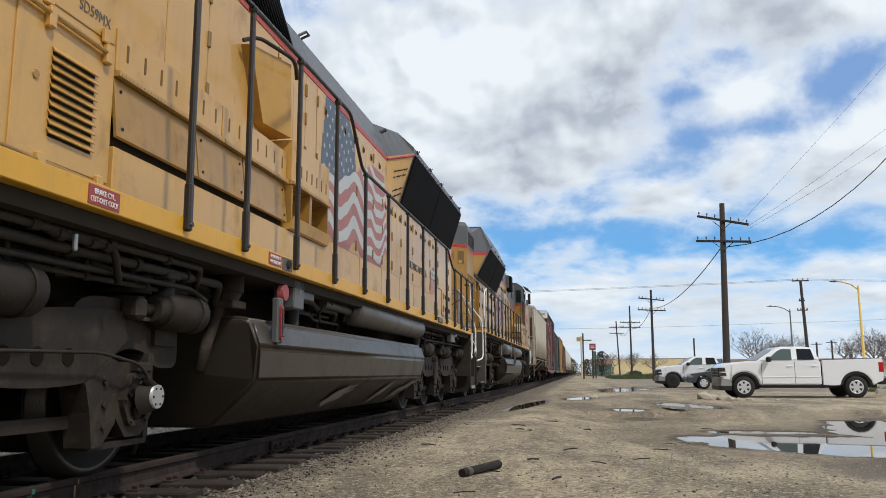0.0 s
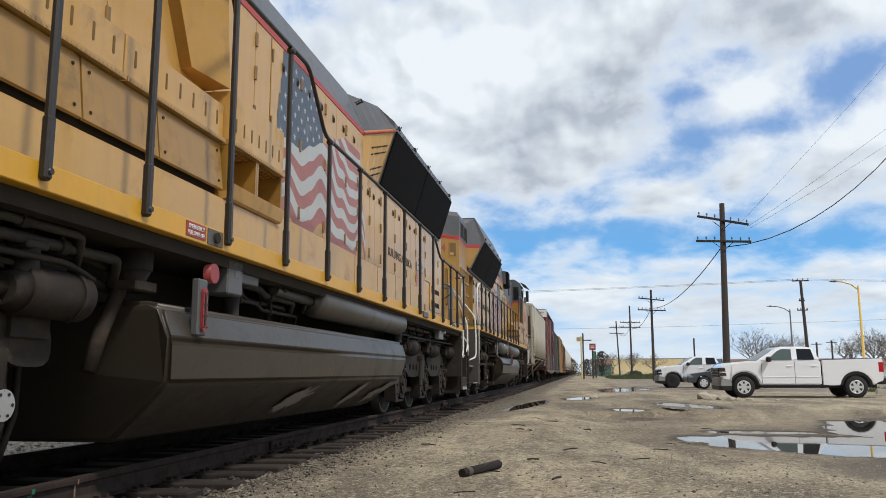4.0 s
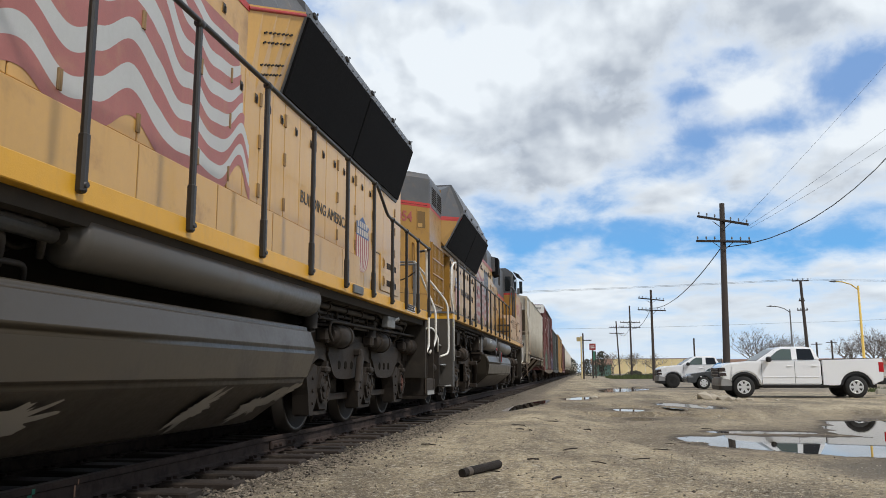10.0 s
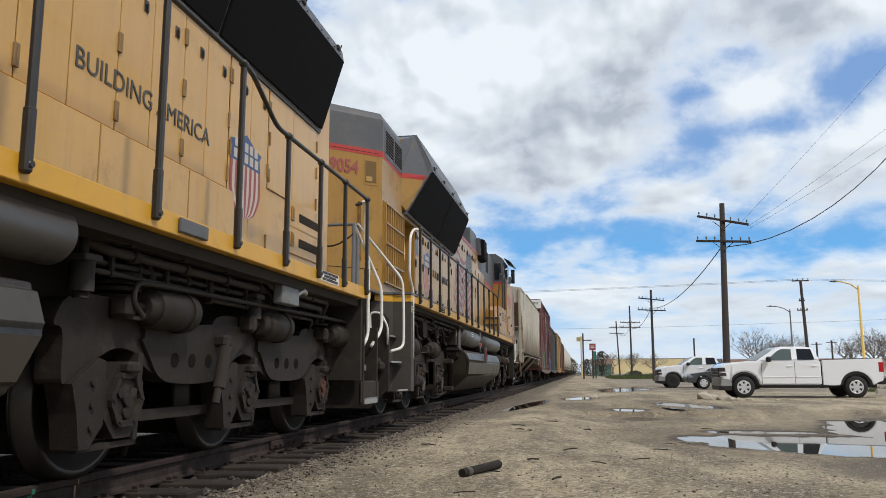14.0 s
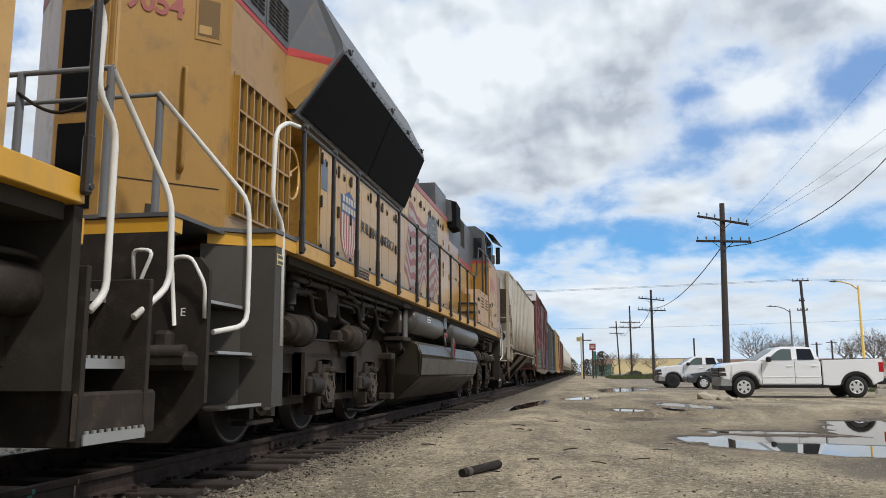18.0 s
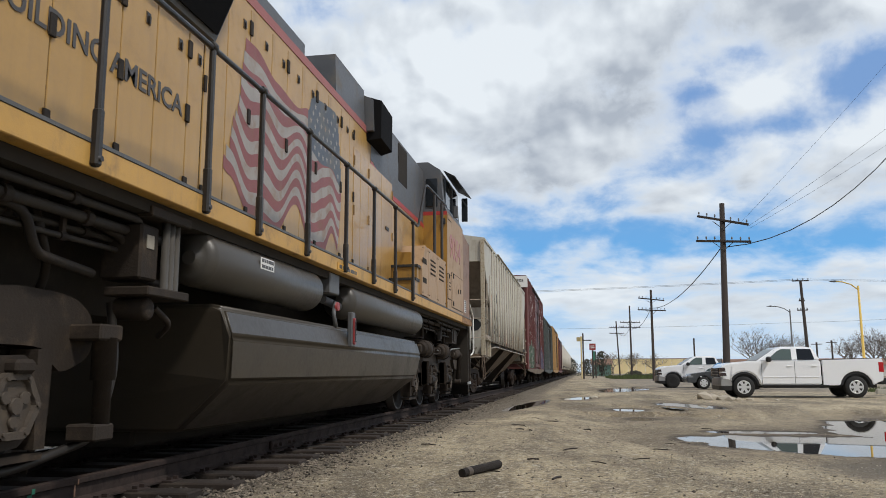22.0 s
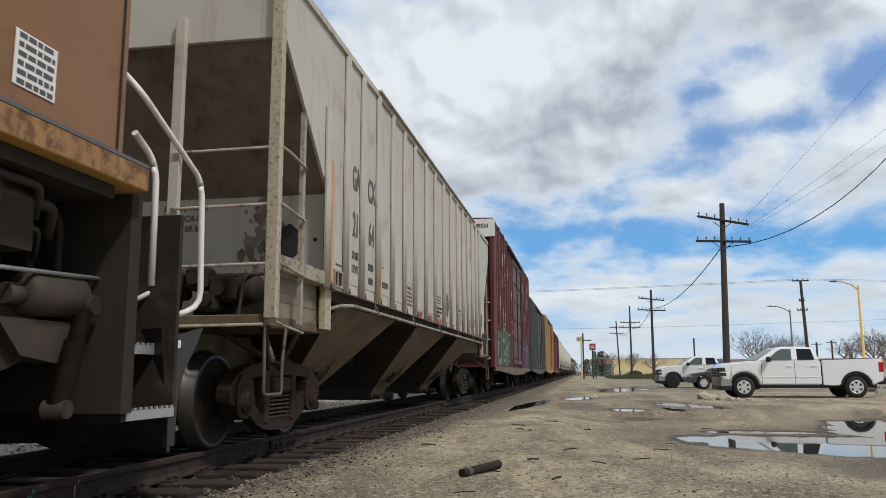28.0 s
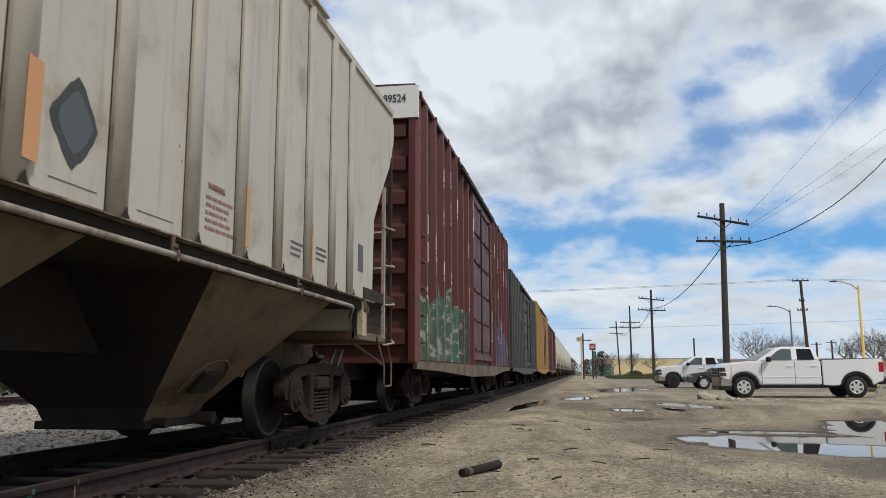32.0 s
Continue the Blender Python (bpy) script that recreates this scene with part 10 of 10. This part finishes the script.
def pickup(at, turn, label, wb=3.88, W=2.0, bed=True, rim=None, steel=False, r=0.39):
    """A full-size pickup, drawn from its front axle (u = 0) backwards, z up."""
    car = thing("pickup_truck", at, label, "pickup truck", "parked vehicles")
    car.rotation_euler = (0, 0, radians(turn))
    tuck = lambda z: 0.0
    nose = lambda u: u if u > -0.42 else -0.42 + (u + 0.42) * 0.74

    def skin(name, out, v0, v1, label_="", bev=0.03, matl=TRUCKWHITE, parent=None):
        bm = B()
        loft(bm, [[(u, v0 + (tuck(z) if v0 < W / 2 else 0), z) for u, z in out], [(u, v1 - (tuck(z) if v1 > W / 2 else 0), z) for u, z in out]])
        fix(bm)
        es = [e for e in bm.edges if len(e.link_faces) == 2 and e.calc_face_angle(0) > 0.6]
        bmesh.ops.bevel(bm, geom=es, offset=bev, segments=2, affect="EDGES")
        return part(name, bm, matl, parent or car, label_)
    # front clip and cab tub
    out = [(-0.78, 0.66), (-0.90, 0.72), (-0.955, 0.92), (-0.93, 1.10), (-0.85, 1.17), (-0.70, 1.225), (-0.40, 1.285), (0.34, 1.35), (0.80, 1.345), (2.72, 1.375), (2.73, 0.45), (0.60, 0.45)] + arch(0.03, 0.545, 0.46) + [(-0.50, 0.60)]
    skin("cab_body", [(nose(u), z) for u, z in out], 0.0, W, "white painted body and hood", 0.055)
    inset = lambda z: 0.03 + 0.34 * max(0, z - 1.34)

    def side(z, far):
        return W - inset(z) if far else inset(z)
    gh = [(0.48, 1.34), (1.20, 1.80), (1.44, 1.865), (2.20, 1.87), (2.50, 1.82), (2.72, 1.36)]
    bm = B()
    loft(bm, [[(u, side(z, False), z) for u, z in gh], [(u, side(z, True), z) for u, z in gh]])
    fix(bm)
    bmesh.ops.bevel(bm, geom=[e for e in bm.edges if e.calc_face_angle(0) > 0.3], offset=0.04, segments=2, affect="EDGES")
    part("cab_roof", bm, TRUCKWHITE, car, "white cab roof and pillars")
    for far in (False, True):
        sg = 1 if far else -1
        for pts, nm in (([(0.86, 1.37), (1.73, 1.38), (1.75, 1.77), (1.42, 1.78), (1.24, 1.69)], "front_side_window"), ([(1.93, 1.38), (2.52, 1.38), (2.44, 1.77), (1.94, 1.78)], "rear_side_window")):
            bm = B()
            loft(bm, [[(u, side(z, far) + sg * d, z) for u, z in pts] for d in (-0.01, 0.008)])
            part(nm, fix(bm), TINT if nm[0] == "r" else GLASS, car, "dark tinted side window")
        # door gaps, door skins, handles, mirror
        v = W - 0.004 if far else -0.004
        for a, b in ((0.66, 1.80), (1.815, 2.66)):
            bm = B()
            loft(bm, [[(u, (W - tuck(z) if far else tuck(z)) + sg * d, z) for u, z in ((a, 0.52), (b, 0.52), (b, 1.34), (a, 1.34))] for d in (-0.004, 0.006)])
            d = part("door", fix(bm), TRUCKWHITE, car, at=((a + b) / 2, v, 0.52))
            bm = B()
            box(bm, b - 0.27, b - 0.07, v - 0.035 if not far else v + 0.01, v if not far else v + 0.04, 1.145, 1.185, 0, 0.012)
            part("door_handle", bm, TRUCKWHITE, d)
            bm = B()
            box(bm, a + 0.03, b - 0.03, min(v, v + sg * 0.016), max(v, v + sg * 0.016), 0.735, 0.77, 0, 0.005)
            part("door_moulding", bm, TRUCKWHITE, d)
            bm = B()
            box(bm, a - 0.012, a - 0.003, min(v, v + sg * 0.007), max(v, v + sg * 0.007), 0.5, 1.34)
            part("door_gap", bm, BLACKPL, d)
        bm = B()
        vv = -0.24 if not far else W + 0.03
        box(bm, 0.80, 0.98, vv, vv + 0.21, 1.30, 1.50, 0, 0.05)
        part("wing_mirror", bm, BLACKPL, car, "black wing mirror")
        # dark lip inside the wheel arches
        for c in (0.03, wb + 0.02):
            bm = B()
            o, n = (arch(c, 0.55, 0.46), arch(c, 0.47, 0.46))
            for (p, q), (p2, q2) in zip(zip(o, o[1:]), zip(n, n[1:])):
                vs = (W - 0.03 if far else 0.03)
                bm.faces.new([bm.verts.new((*k[:1], vs, k[1])) for k in (p, q, q2, p2)])
            part("arch_lip", bm, BLACKPL, car)
        bm = B()
        box(bm, 0.62, 2.95, min(v, v - sg * 0.05) + sg * 0.0, max(v, v - sg * 0.05), 0.41, 0.475, 0, 0.01)
        part("rocker_panel", bm, BLACKPL, car)
    bm = B()
    loft(bm, [[(0.55 - d, 0.14, 1.385), (0.55 - d, W - 0.14, 1.385), (1.19 - d, W - 0.26, 1.79), (1.19 - d, 0.26, 1.79)] for d in (0.0, 0.03)])
    part("windscreen", fix(bm), plain("windscreen_glass", (0.26, 0.285, 0.29), 0.35), car, "raked windscreen")
    # front
    bm = B()
    loft(bm, [[(-0.42, -0.005, 0.27), (-0.90, 0.03, 0.27), (-0.99, 0.25, 0.29), (-1.02, 0.6, 0.29), (-1.02, W - 0.6, 0.29), (-0.99, W - 0.25, 0.29), (-0.90, W - 0.03, 0.27), (-0.42, W + 0.005, 0.27)],
              [(-0.42, -0.008, 0.44), (-0.93, 0.02, 0.44), (-1.03, 0.24, 0.44), (-1.06, 0.6, 0.44), (-1.06, W - 0.6, 0.44), (-1.03, W - 0.24, 0.44), (-0.93, W - 0.02, 0.44), (-0.42, W + 0.008, 0.44)],
              [(-0.45, -0.005, 0.665), (-0.90, 0.03, 0.70), (-0.99, 0.25, 0.71), (-1.02, 0.6, 0.71), (-1.02, W - 0.6, 0.71), (-0.99, W - 0.25, 0.71), (-0.90, W - 0.03, 0.70), (-0.45, W + 0.005, 0.665)]])
    fix(bm)
    for v in bm.verts:
        v.co.x = nose(v.co.x)
    for f in bm.faces:
        if f.calc_center_median().z < 0.4:
            f.material_index = 1
    part("front_bumper", bm, [CHROME, BLACKPL], car, "chromed front bumper with a dark lower lip")
    bm = B()
    box(bm, nose(-0.985), nose(-0.88), 0.32, W - 0.32, 0.76, 1.10, 0, 0.02)
    for z in (0.84, 0.95, 1.05):
        box(bm, nose(-1.0), nose(-0.97), 0.33, W - 0.33, z - 0.014, z + 0.014, 1)
    part("grille", bm, [BLACKPL, CHROME], car, "dark grille with chrome bars")
    for v in (-0.006, W - 0.344):
        for z0, z1, b in ((0.96, 1.10, -0.70), (0.80, 0.91, -0.66)):
            bm = B()
            loft(bm, [[(-0.97, v + (-0.008 if v < 0.5 else 0.358), z0), (b, v + (-0.008 if v < 0.5 else 0.358), z0), (b, v + 0.34 if v < 0.5 else v + 0.01, z0), (-0.965, v + 0.34 if v < 0.5 else v + 0.01, z0)],
                      [(-0.95, v + (-0.008 if v < 0.5 else 0.358), z1), (b - 0.02, v + (-0.008 if v < 0.5 else 0.358), z1), (b - 0.02, v + 0.34 if v < 0.5 else v + 0.01, z1), (-0.945, v + 0.34 if v < 0.5 else v + 0.01, z1)]])
            for q in bm.verts:
                q.co.x = nose(q.co.x)
            part("headlight", fix(bm), mat("smoky_lens", (0.045, 0.03, 0.03), 0.12, var=0.1), car, "smoky headlight")
    if bed:
        e = 4.81
        for v0, v1 in ((0.0, 0.08), (W - 0.08, W)):
            out = [(2.76, 1.365), (e - 0.02, 1.415), (e + 0.03, 1.3), (e, 0.62), (4.62, 0.55)] + arch(wb + 0.02, 0.56, 0.46) + [(3.25, 0.45), (2.76, 0.45)]
            skin("bed_side", out, v0, v1, "white cargo bed side", 0.02)
        bm = B()
        box(bm, 2.78, e, 0.08, W - 0.08, 0.78, 0.84)
        box(bm, 2.78, 2.83, 0.08, W - 0.08, 0.84, 1.36)
        part("bed_floor", bm, BLACKPL, car)
        bm = B()
        box(bm, e - 0.06, e, 0.09, W - 0.09, 0.66, 1.40, 0, 0.015)
        part("tailgate", bm, TRUCKWHITE, car)
        for v in (-0.008, W - 0.10):
            bm = B()
            box(bm, e - 0.15, e + 0.035, v, v + 0.108, 0.92, 1.29, 0, 0.02)
            part("tail_light", bm, TAILRED, car, "red tail light")
        bm = B()
        box(bm, e - 0.12, e + 0.12, 0.02, W - 0.02, 0.49, 0.72, 0, 0.03)
        part("rear_bumper", bm, BLACKPL, car)
        bm = B()
        slab_ = [(2.77, 1.362), (e - 0.05, 1.412), (e - 0.05, 1.435), (2.77, 1.385)]
        loft(bm, [[(u, 0.02, z) for u, z in slab_], [(u, 0.1, z) for u, z in slab_]])
        part("bed_cap", fix(bm), BLACKPL, car)
    bm = B()
    box(bm, -0.6, wb + (0.8 if bed else 1.2), 0.35, W - 0.35, 0.36, 0.62)
    box(bm, 0.75, 2.9, 0.14, W - 0.14, 0.36, 0.5)
    part("chassis", bm, BLACKPL, car)
    for u in (0.0, wb):
        bm = B()
        box(bm, u - 0.52, u + 0.52, 0.16, W - 0.16, 0.45, 1.02)
        part("wheel_well", bm, BLACKPL, car)
        car_wheel(car, u, 0.14, r, rim or ALLOY, -1, steel=steel)
        car_wheel(car, u, W - 0.14, r, rim or ALLOY, 1, steel=steel)
    return car


PICKUP = pickup((5.52, 29.2, height(7.2, 29.5) - 0.002), 0.5, "white extended-cab pickup truck parked on the dirt")
PICKUP.scale = (0.94, 0.94, 0.94)
FORD = pickup((5.25, 48.8, -0.125), 1.0, "white crew-cab work truck parked behind another pickup", wb=4.0, bed=False, rim=RUBBER, steel=True, r=0.42)
bm = B()
box(bm, 2.8, 5.2, 0.1, 1.9, 0.7, 0.85)
box(bm, 2.8, 2.86, 0.1, 1.9, 0.85, 1.72)
box(bm, 2.86, 5.2, 0.1, 0.16, 0.85, 1.25)
part("flat_bed", bm, GREYPAINT, FORD, "grey work bed with a headboard")


def sedan(at, turn):
    car = thing("sedan_car", at, "small dark grey car parked between two pickups", "car", "parked vehicles")
    car.rotation_euler = (0, 0, radians(turn))
    DG = mat("dark_grey_car_paint", (0.05, 0.055, 0.06), 0.3, var=0.05, coat=0.5, bump=0.0)
    W = 1.75
    bm = B()
    out = [(-0.85, 0.35), (-0.88, 0.62), (-0.6, 0.80), (0.4, 0.93), (3.4, 0.95), (3.5, 0.6), (3.45, 0.32), (2.62 + 0.42, 0.3)] + [(2.62 + 0.38 * math.cos(t), 0.32 + 0.38 * math.sin(t)) for t in [math.pi * k / 8 for k in range(9)]]
    out += [(0.38 * math.cos(t), 0.32 + 0.38 * math.sin(t)) for t in [math.pi * k / 8 for k in range(9)]]
    uz(bm, out, 0, W, 0, 0.05)
    part("car_body", bm, DG, car, "dark grey car body")
    bm = B()
    gh = [(0.35, 0.92), (1.0, 1.38), (2.3, 1.42), (3.2, 0.95)]
    loft(bm, [[(u, 0.06 + 0.3 * (z - 0.92), z) for u, z in gh], [(u, W - 0.06 - 0.3 * (z - 0.92), z) for u, z in gh]])
    part("cabin", fix(bm), TINT, car, "dark glass cabin")
    bm = B()
    box(bm, -0.84, -0.5, -0.01, 0.3, 0.58, 0.74, 0, 0.04)
    part("headlight", bm, LAMPLENS, car)
    for u in (0.0, 2.62):
        car_wheel(car, u, 0.1, 0.32, ALLOY, -1, 0.2)
        car_wheel(car, u, W - 0.1, 0.32, ALLOY, 1, 0.2)


sedan((6.3, 43.9, -0.075), 1.0)


# ---------------------------------------------------------------- distance
def bare_tree(x, y, h, spread_, seed, label="bare winter tree with fine grey-brown twigs"):
    rg = random.Random(seed)
    t = thing("tree", (x, y, 0), label, "tree", "bare trees")
    bark = mat("grey_bark", (0.20, 0.165, 0.14), 0.9, var=0.2)
    bm, tw = B(), B()

    def grow(p, d, L, r, depth):
        q = p + d * L
        r = max(r, 0.011)
        cyl(bm if depth < 3 else tw, p, q, r, 5 if depth < 3 else 3, 0, max(0.010, r * 0.7), caps=False)
        if depth >= 7:
            return
        for k in range(5 if depth == 0 else (3 if depth < 3 else 2)):
            side = Vector((rg.uniform(-1, 1), rg.uniform(-1, 1), rg.uniform(-0.15, 0.55)))
            nd = (d * 0.75 + side * (spread_ if depth < 2 else 0.75)).normalized()
            grow(p.lerp(q, rg.uniform(0.6, 1.0)), nd, L * rg.uniform(0.66, 0.9), r * 0.58, depth + 1)
    grow(Vector((0, 0, -0.1)), Vector((rg.uniform(-0.1, 0.1), 0, 1)), h * 0.22, h * 0.022, 0)
    part("trunk", bm, bark, t)
    part("crown", tw, bark, t, "crown of thin bare twigs")


def shrub(x, y, w_, h, seed, col=(0.045, 0.06, 0.03), label="dense dark shrub"):
    rg = random.Random(seed)
    t = thing("shrub", (x, y, 0), label, "shrub", "shrubs")
    leaf = mat("shrub_leaf_%d" % int(col[0] * 1000), col, 0.8, var=0.4, scale=1.5, rand=0.4, island=True)
    bm = B()
    for k in range(900):
        a, b = rg.uniform(0, math.tau), rg.random() ** 0.5
        z = h * rg.random() ** 0.8
        k_ = math.sqrt(max(0, 1 - (z / h) ** 2)) * (0.8 + 0.3 * math.sin(a * 3 + seed))
        c = Vector((w_ * b * k_ * math.cos(a), w_ * b * k_ * math.sin(a), z))
        s = rg.uniform(0.08, 0.22)
        d1 = Vector((rg.uniform(-1, 1), rg.uniform(-1, 1), rg.uniform(-1, 1))).normalized()
        d2 = d1.orthogonal().normalized()
        bm.faces.new([bm.verts.new(c + d1 * s), bm.verts.new(c + d2 * s * 0.6), bm.verts.new(c - d1 * s), bm.verts.new(c - d2 * s * 0.6)])
    part("crown", bm, leaf, t)
    bm = B()
    for k in range(5):
        cyl(bm, (0, 0, -0.1), (rg.uniform(-0.5, 0.5) * w_, rg.uniform(-0.5, 0.5) * w_, h * 0.6), 0.05, 5)
    part("trunk", bm, POLEWOOD, t)


for k, (x, y, h, s) in enumerate(((29.6, 140, 11.5, 1.1), (32.5, 142, 10.6, 1.1), (34.8, 141, 9.6, 1.1), (42.8, 140, 9.4, 1.1), (46.0, 138, 10.5, 1.1), (49.0, 139, 10.5, 1.1), (9.0, 240, 9.4, 0.9), (14.5, 242, 9.2, 0.9), (21, 245, 8.8, 0.9))):
    bare_tree(x, y, h, s, 11 + k)
for k, (x, y, w_, h) in enumerate(((3.6, 150, 2.2, 4.6), (1.0, 165, 2.0, 3.4), (-2.5, 190, 3.0, 4.0), (9.5, 148, 2.0, 1.0), (13, 149, 3.0, 0.5), (8.0, 135, 2.4, 0.4))):
    shrub(x, y, w_, h, 40 + k, (0.05, 0.052, 0.035) if k < 4 else (0.06, 0.075, 0.03), "dense dark winter shrub beside the yard" if k < 4 else "low green weeds along the yard edge")
for k, (x, y, w_, h) in enumerate(((-21, 16, 1.6, 0.9), (-22, 20, 2.0, 1.2), (-24, 25, 2.0, 1.3), (-22, 12, 1.6, 0.9), (-27, 33, 2.6, 1.5))):
    shrub(x, y, w_, h, 60 + k, (0.05, 0.065, 0.03), "low green weeds beyond the second track")

CREAM = mat("cream_yellow_wall", (0.82, 0.68, 0.38), 0.8, var=0.08, scale=0.2, dirt=(0.66, 0.53, 0.29), streak=0.2)
BRICKY = mat("brown_roof", (0.22, 0.13, 0.09), 0.8, var=0.2)


def long_wall():
    t = thing("warehouse", (14.1, 400, 0), "long low cream-yellow panelled warehouse wall", "warehouse")
    for k in range(12):
        bm = B()
        box(bm, k * 4.1, k * 4.1 + 4.0, 0, 0.6, -0.2, 7.0, 0, 0.04)
        part("panel", bm, CREAM, t)
        bm = B()
        box(bm, k * 4.1 + 0.6, k * 4.1 + 3.4, -0.05, 0.1, 4.6, 5.6)
        part("panel_band", bm, CREAM, t)
    bm = B()
    box(bm, -0.2, 49.4, -0.1, 20, 7.0, 7.25)
    part("roof", bm, BRICKY, t)


long_wall()


def far_building(x, y, w_, d, h, m_, label, wins=0):
    t = thing("house", (x, y, 0), label, "house", "far houses")
    bm = B()
    box(bm, 0, w_, 0, d, 0, h)
    part("wall", bm, m_, t)
    bm = B()
    slab_pts = [(-0.4, h), (d + 0.4, h), (d / 2, h + d * 0.22)]
    loft(bm, [[(-0.3, yy, z) for yy, z in slab_pts], [(w_ + 0.3, yy, z) for yy, z in slab_pts]])
    part("roof", fix(bm), BRICKY, t)
    for k in range(wins):
        bm = B()
        u = w_ * (k + 0.5) / wins
        box(bm, u - 0.5, u + 0.5, -0.03, 0.03, 0.9, 2.0)
        part("window", bm, TINT, t)


far_building(21, 168, 14, 6, 2.0, mat("pale_stucco", (0.5, 0.45, 0.38), 0.8, var=0.1), "low pale stucco house under a brown roof", 4)
far_building(40, 150, 20, 5, 2.0, mat("white_siding", (0.6, 0.6, 0.58), 0.8, var=0.1), "low white house behind the trees", 5)
far_building(2.2, 175, 4.0, 6, 2.4, mat("faded_green_wall", (0.12, 0.22, 0.19), 0.8, var=0.1), "small faded green shed", 1)
far_building(66, 160, 18, 8, 3.0, mat("tan_wall", (0.42, 0.33, 0.24), 0.8, var=0.1), "low tan house at the edge of town", 4)

# a pale kerb with a strip of grass beyond the parked pickup
bm = B()
box(bm, 11.6, 30, 34.6, 34.8, -0.1, 0.14, 0, 0.02)
tagged(part("kerb", bm, mat("pale_concrete", (0.45, 0.42, 0.36), 0.85, var=0.15), None, "pale concrete kerb beside the dirt lot"), category="kerb", kind="structure")
rg = random.Random(12)
bm = B()
for k in range(5000):
    if k < 2500:
        x, y = rg.uniform(11.7, 28), rg.uniform(34.9, 39)
    else:
        x, y = rg.uniform(3.5, 13), rg.uniform(100, 128)
    h = rg.uniform(0.08, 0.22) * (1 if k < 2500 else 2.2)
    c = Vector((x, y, -0.02))
    d = Vector((rg.uniform(-0.05, 0.05), rg.uniform(-0.05, 0.05), h))
    wv = Vector((0.02 + (0.05 if k >= 2500 else 0), 0, 0))
    bm.faces.new([bm.verts.new(c - wv), bm.verts.new(c + wv), bm.verts.new(c + d)])
tagged(part("grass", bm, mat("dull_winter_grass", (0.07, 0.095, 0.03), 0.85, var=0.3, rand=0.4, island=True), None, "patchy dull green winter grass"), category="grass", kind="stuff")


# ---------------------------------------------------------------- loose things on the dirt
def log():
    t = thing("cut_log", (-0.865, 6.85, height(-0.865, 6.85) + 0.034), "dark round cut pipe-like log lying on the dirt", "log")
    bm = B()
    a, b = Vector((-0.118, -0.30, 0)), Vector((0.118, 0.30, 0.008))
    seg = 14
    d = (b - a).normalized()
    e1 = Vector((d.y, -d.x, 0))
    e2 = Vector((0, 0, 1))
    rg = random.Random(3)
    rings = []
    for k in range(9):
        p = a.lerp(b, k / 8)
        q = 0.036 * (1 + 0.06 * rg.uniform(-1, 1))
        rings.append([p + (e1 * math.cos(math.tau * j / seg) + e2 * math.sin(math.tau * j / seg)) * q * (1 + 0.05 * rg.uniform(-1, 1)) for j in range(seg)])
    loft(bm, rings)
    part("log_bark", fix(bm), mat("dark_wet_bark", (0.016, 0.0115, 0.0085), 0.9, var=0.4, scale=8, bump=0.5, bump_scale=50), t)
    bm = B()
    p, q = a.lerp(b, 0.1), a.lerp(b, 0.2)
    cyl(bm, p, q, 0.0385, 14)
    part("pale_band", bm, mat("rubbed_pale_wood", (0.10, 0.075, 0.055), 0.7), t)


log()
rg = random.Random(21)
for k, (x, y, s) in enumerate(((3.75, 26.0, 0.30), (4.05, 26.6, 0.22), (4.3, 25.9, 0.24), (4.55, 26.3, 0.20), (4.75, 26.1, 0.13), (5.15, 26.5, 0.14), (0.35, 26.4, 0.12), (5.9, 26.3, 0.06))):
    bm = B()
    r_ = bmesh.ops.create_icosphere(bm, subdivisions=1, radius=1.0)
    sx, sy, sz = s * rg.uniform(0.8, 1.3), s * rg.uniform(0.5, 0.9), s * rg.uniform(0.36, 0.62)
    for v in bm.verts:
        n_ = 1 + 0.5 * noise.noise(v.co * 1.4 + Vector((k * 3.1, 0, 0)))
        v.co = Vector((v.co.x * sx, v.co.y * sy, v.co.z * sz)) * n_
    tagged(part("rock", bm, mat("broken_concrete", (0.46, 0.41, 0.33), 0.9, var=0.25, scale=5, bump=0.4, bump_scale=30), None, "broken concrete lump lying on the dirt"), category="rock", group="rubble by the pickup").location = (x, y, height(x, y) + sz * 0.5)
for k in range(26):
    x, y = rg.uniform(-1.9, 2.2), 3.6 + 12 * rg.random() ** 1.4
    L = rg.uniform(0.04, 0.14)
    t = rg.uniform(0, math.pi)
    bm = B()
    tube(bm, [(-L * math.cos(t), -L * math.sin(t), 0), (0, 0, 0.006), (L * math.cos(t), L * math.sin(t), 0)], rg.uniform(0.004, 0.009), 5)
    tagged(part("twig", bm, POLEWOOD, None, "small dark twig lying on the dirt"), category="twig", group="twigs on the dirt").location = (x, y, height(x, y) + 0.006)


# ---------------------------------------------------------------- what moves
def motions():
    times = [k * 0.25 for k in range(129)]
    for ob, x, y in MOVERS:
        walk(ob, [(t, pose(x, y - rolled(t), 0)) for t in times])
    turn_times = [k * 0.2 for k in range(161)]
    for ob, place, r in SPINNERS:
        walk(ob, [(t, Matrix.Translation(place) @ Matrix.Rotation(rolled(t) / r, 4, "X")) for t in turn_times])
    walk(SKY, [(0.0, pose(0, 0, 0.84, 0, 0, 0.75)), (16.0, pose(0, 0, 0.84, 0, 0, 0.0)), (32.0, pose(0, 0, 0.84, 0, 0, -0.75))])


motions()
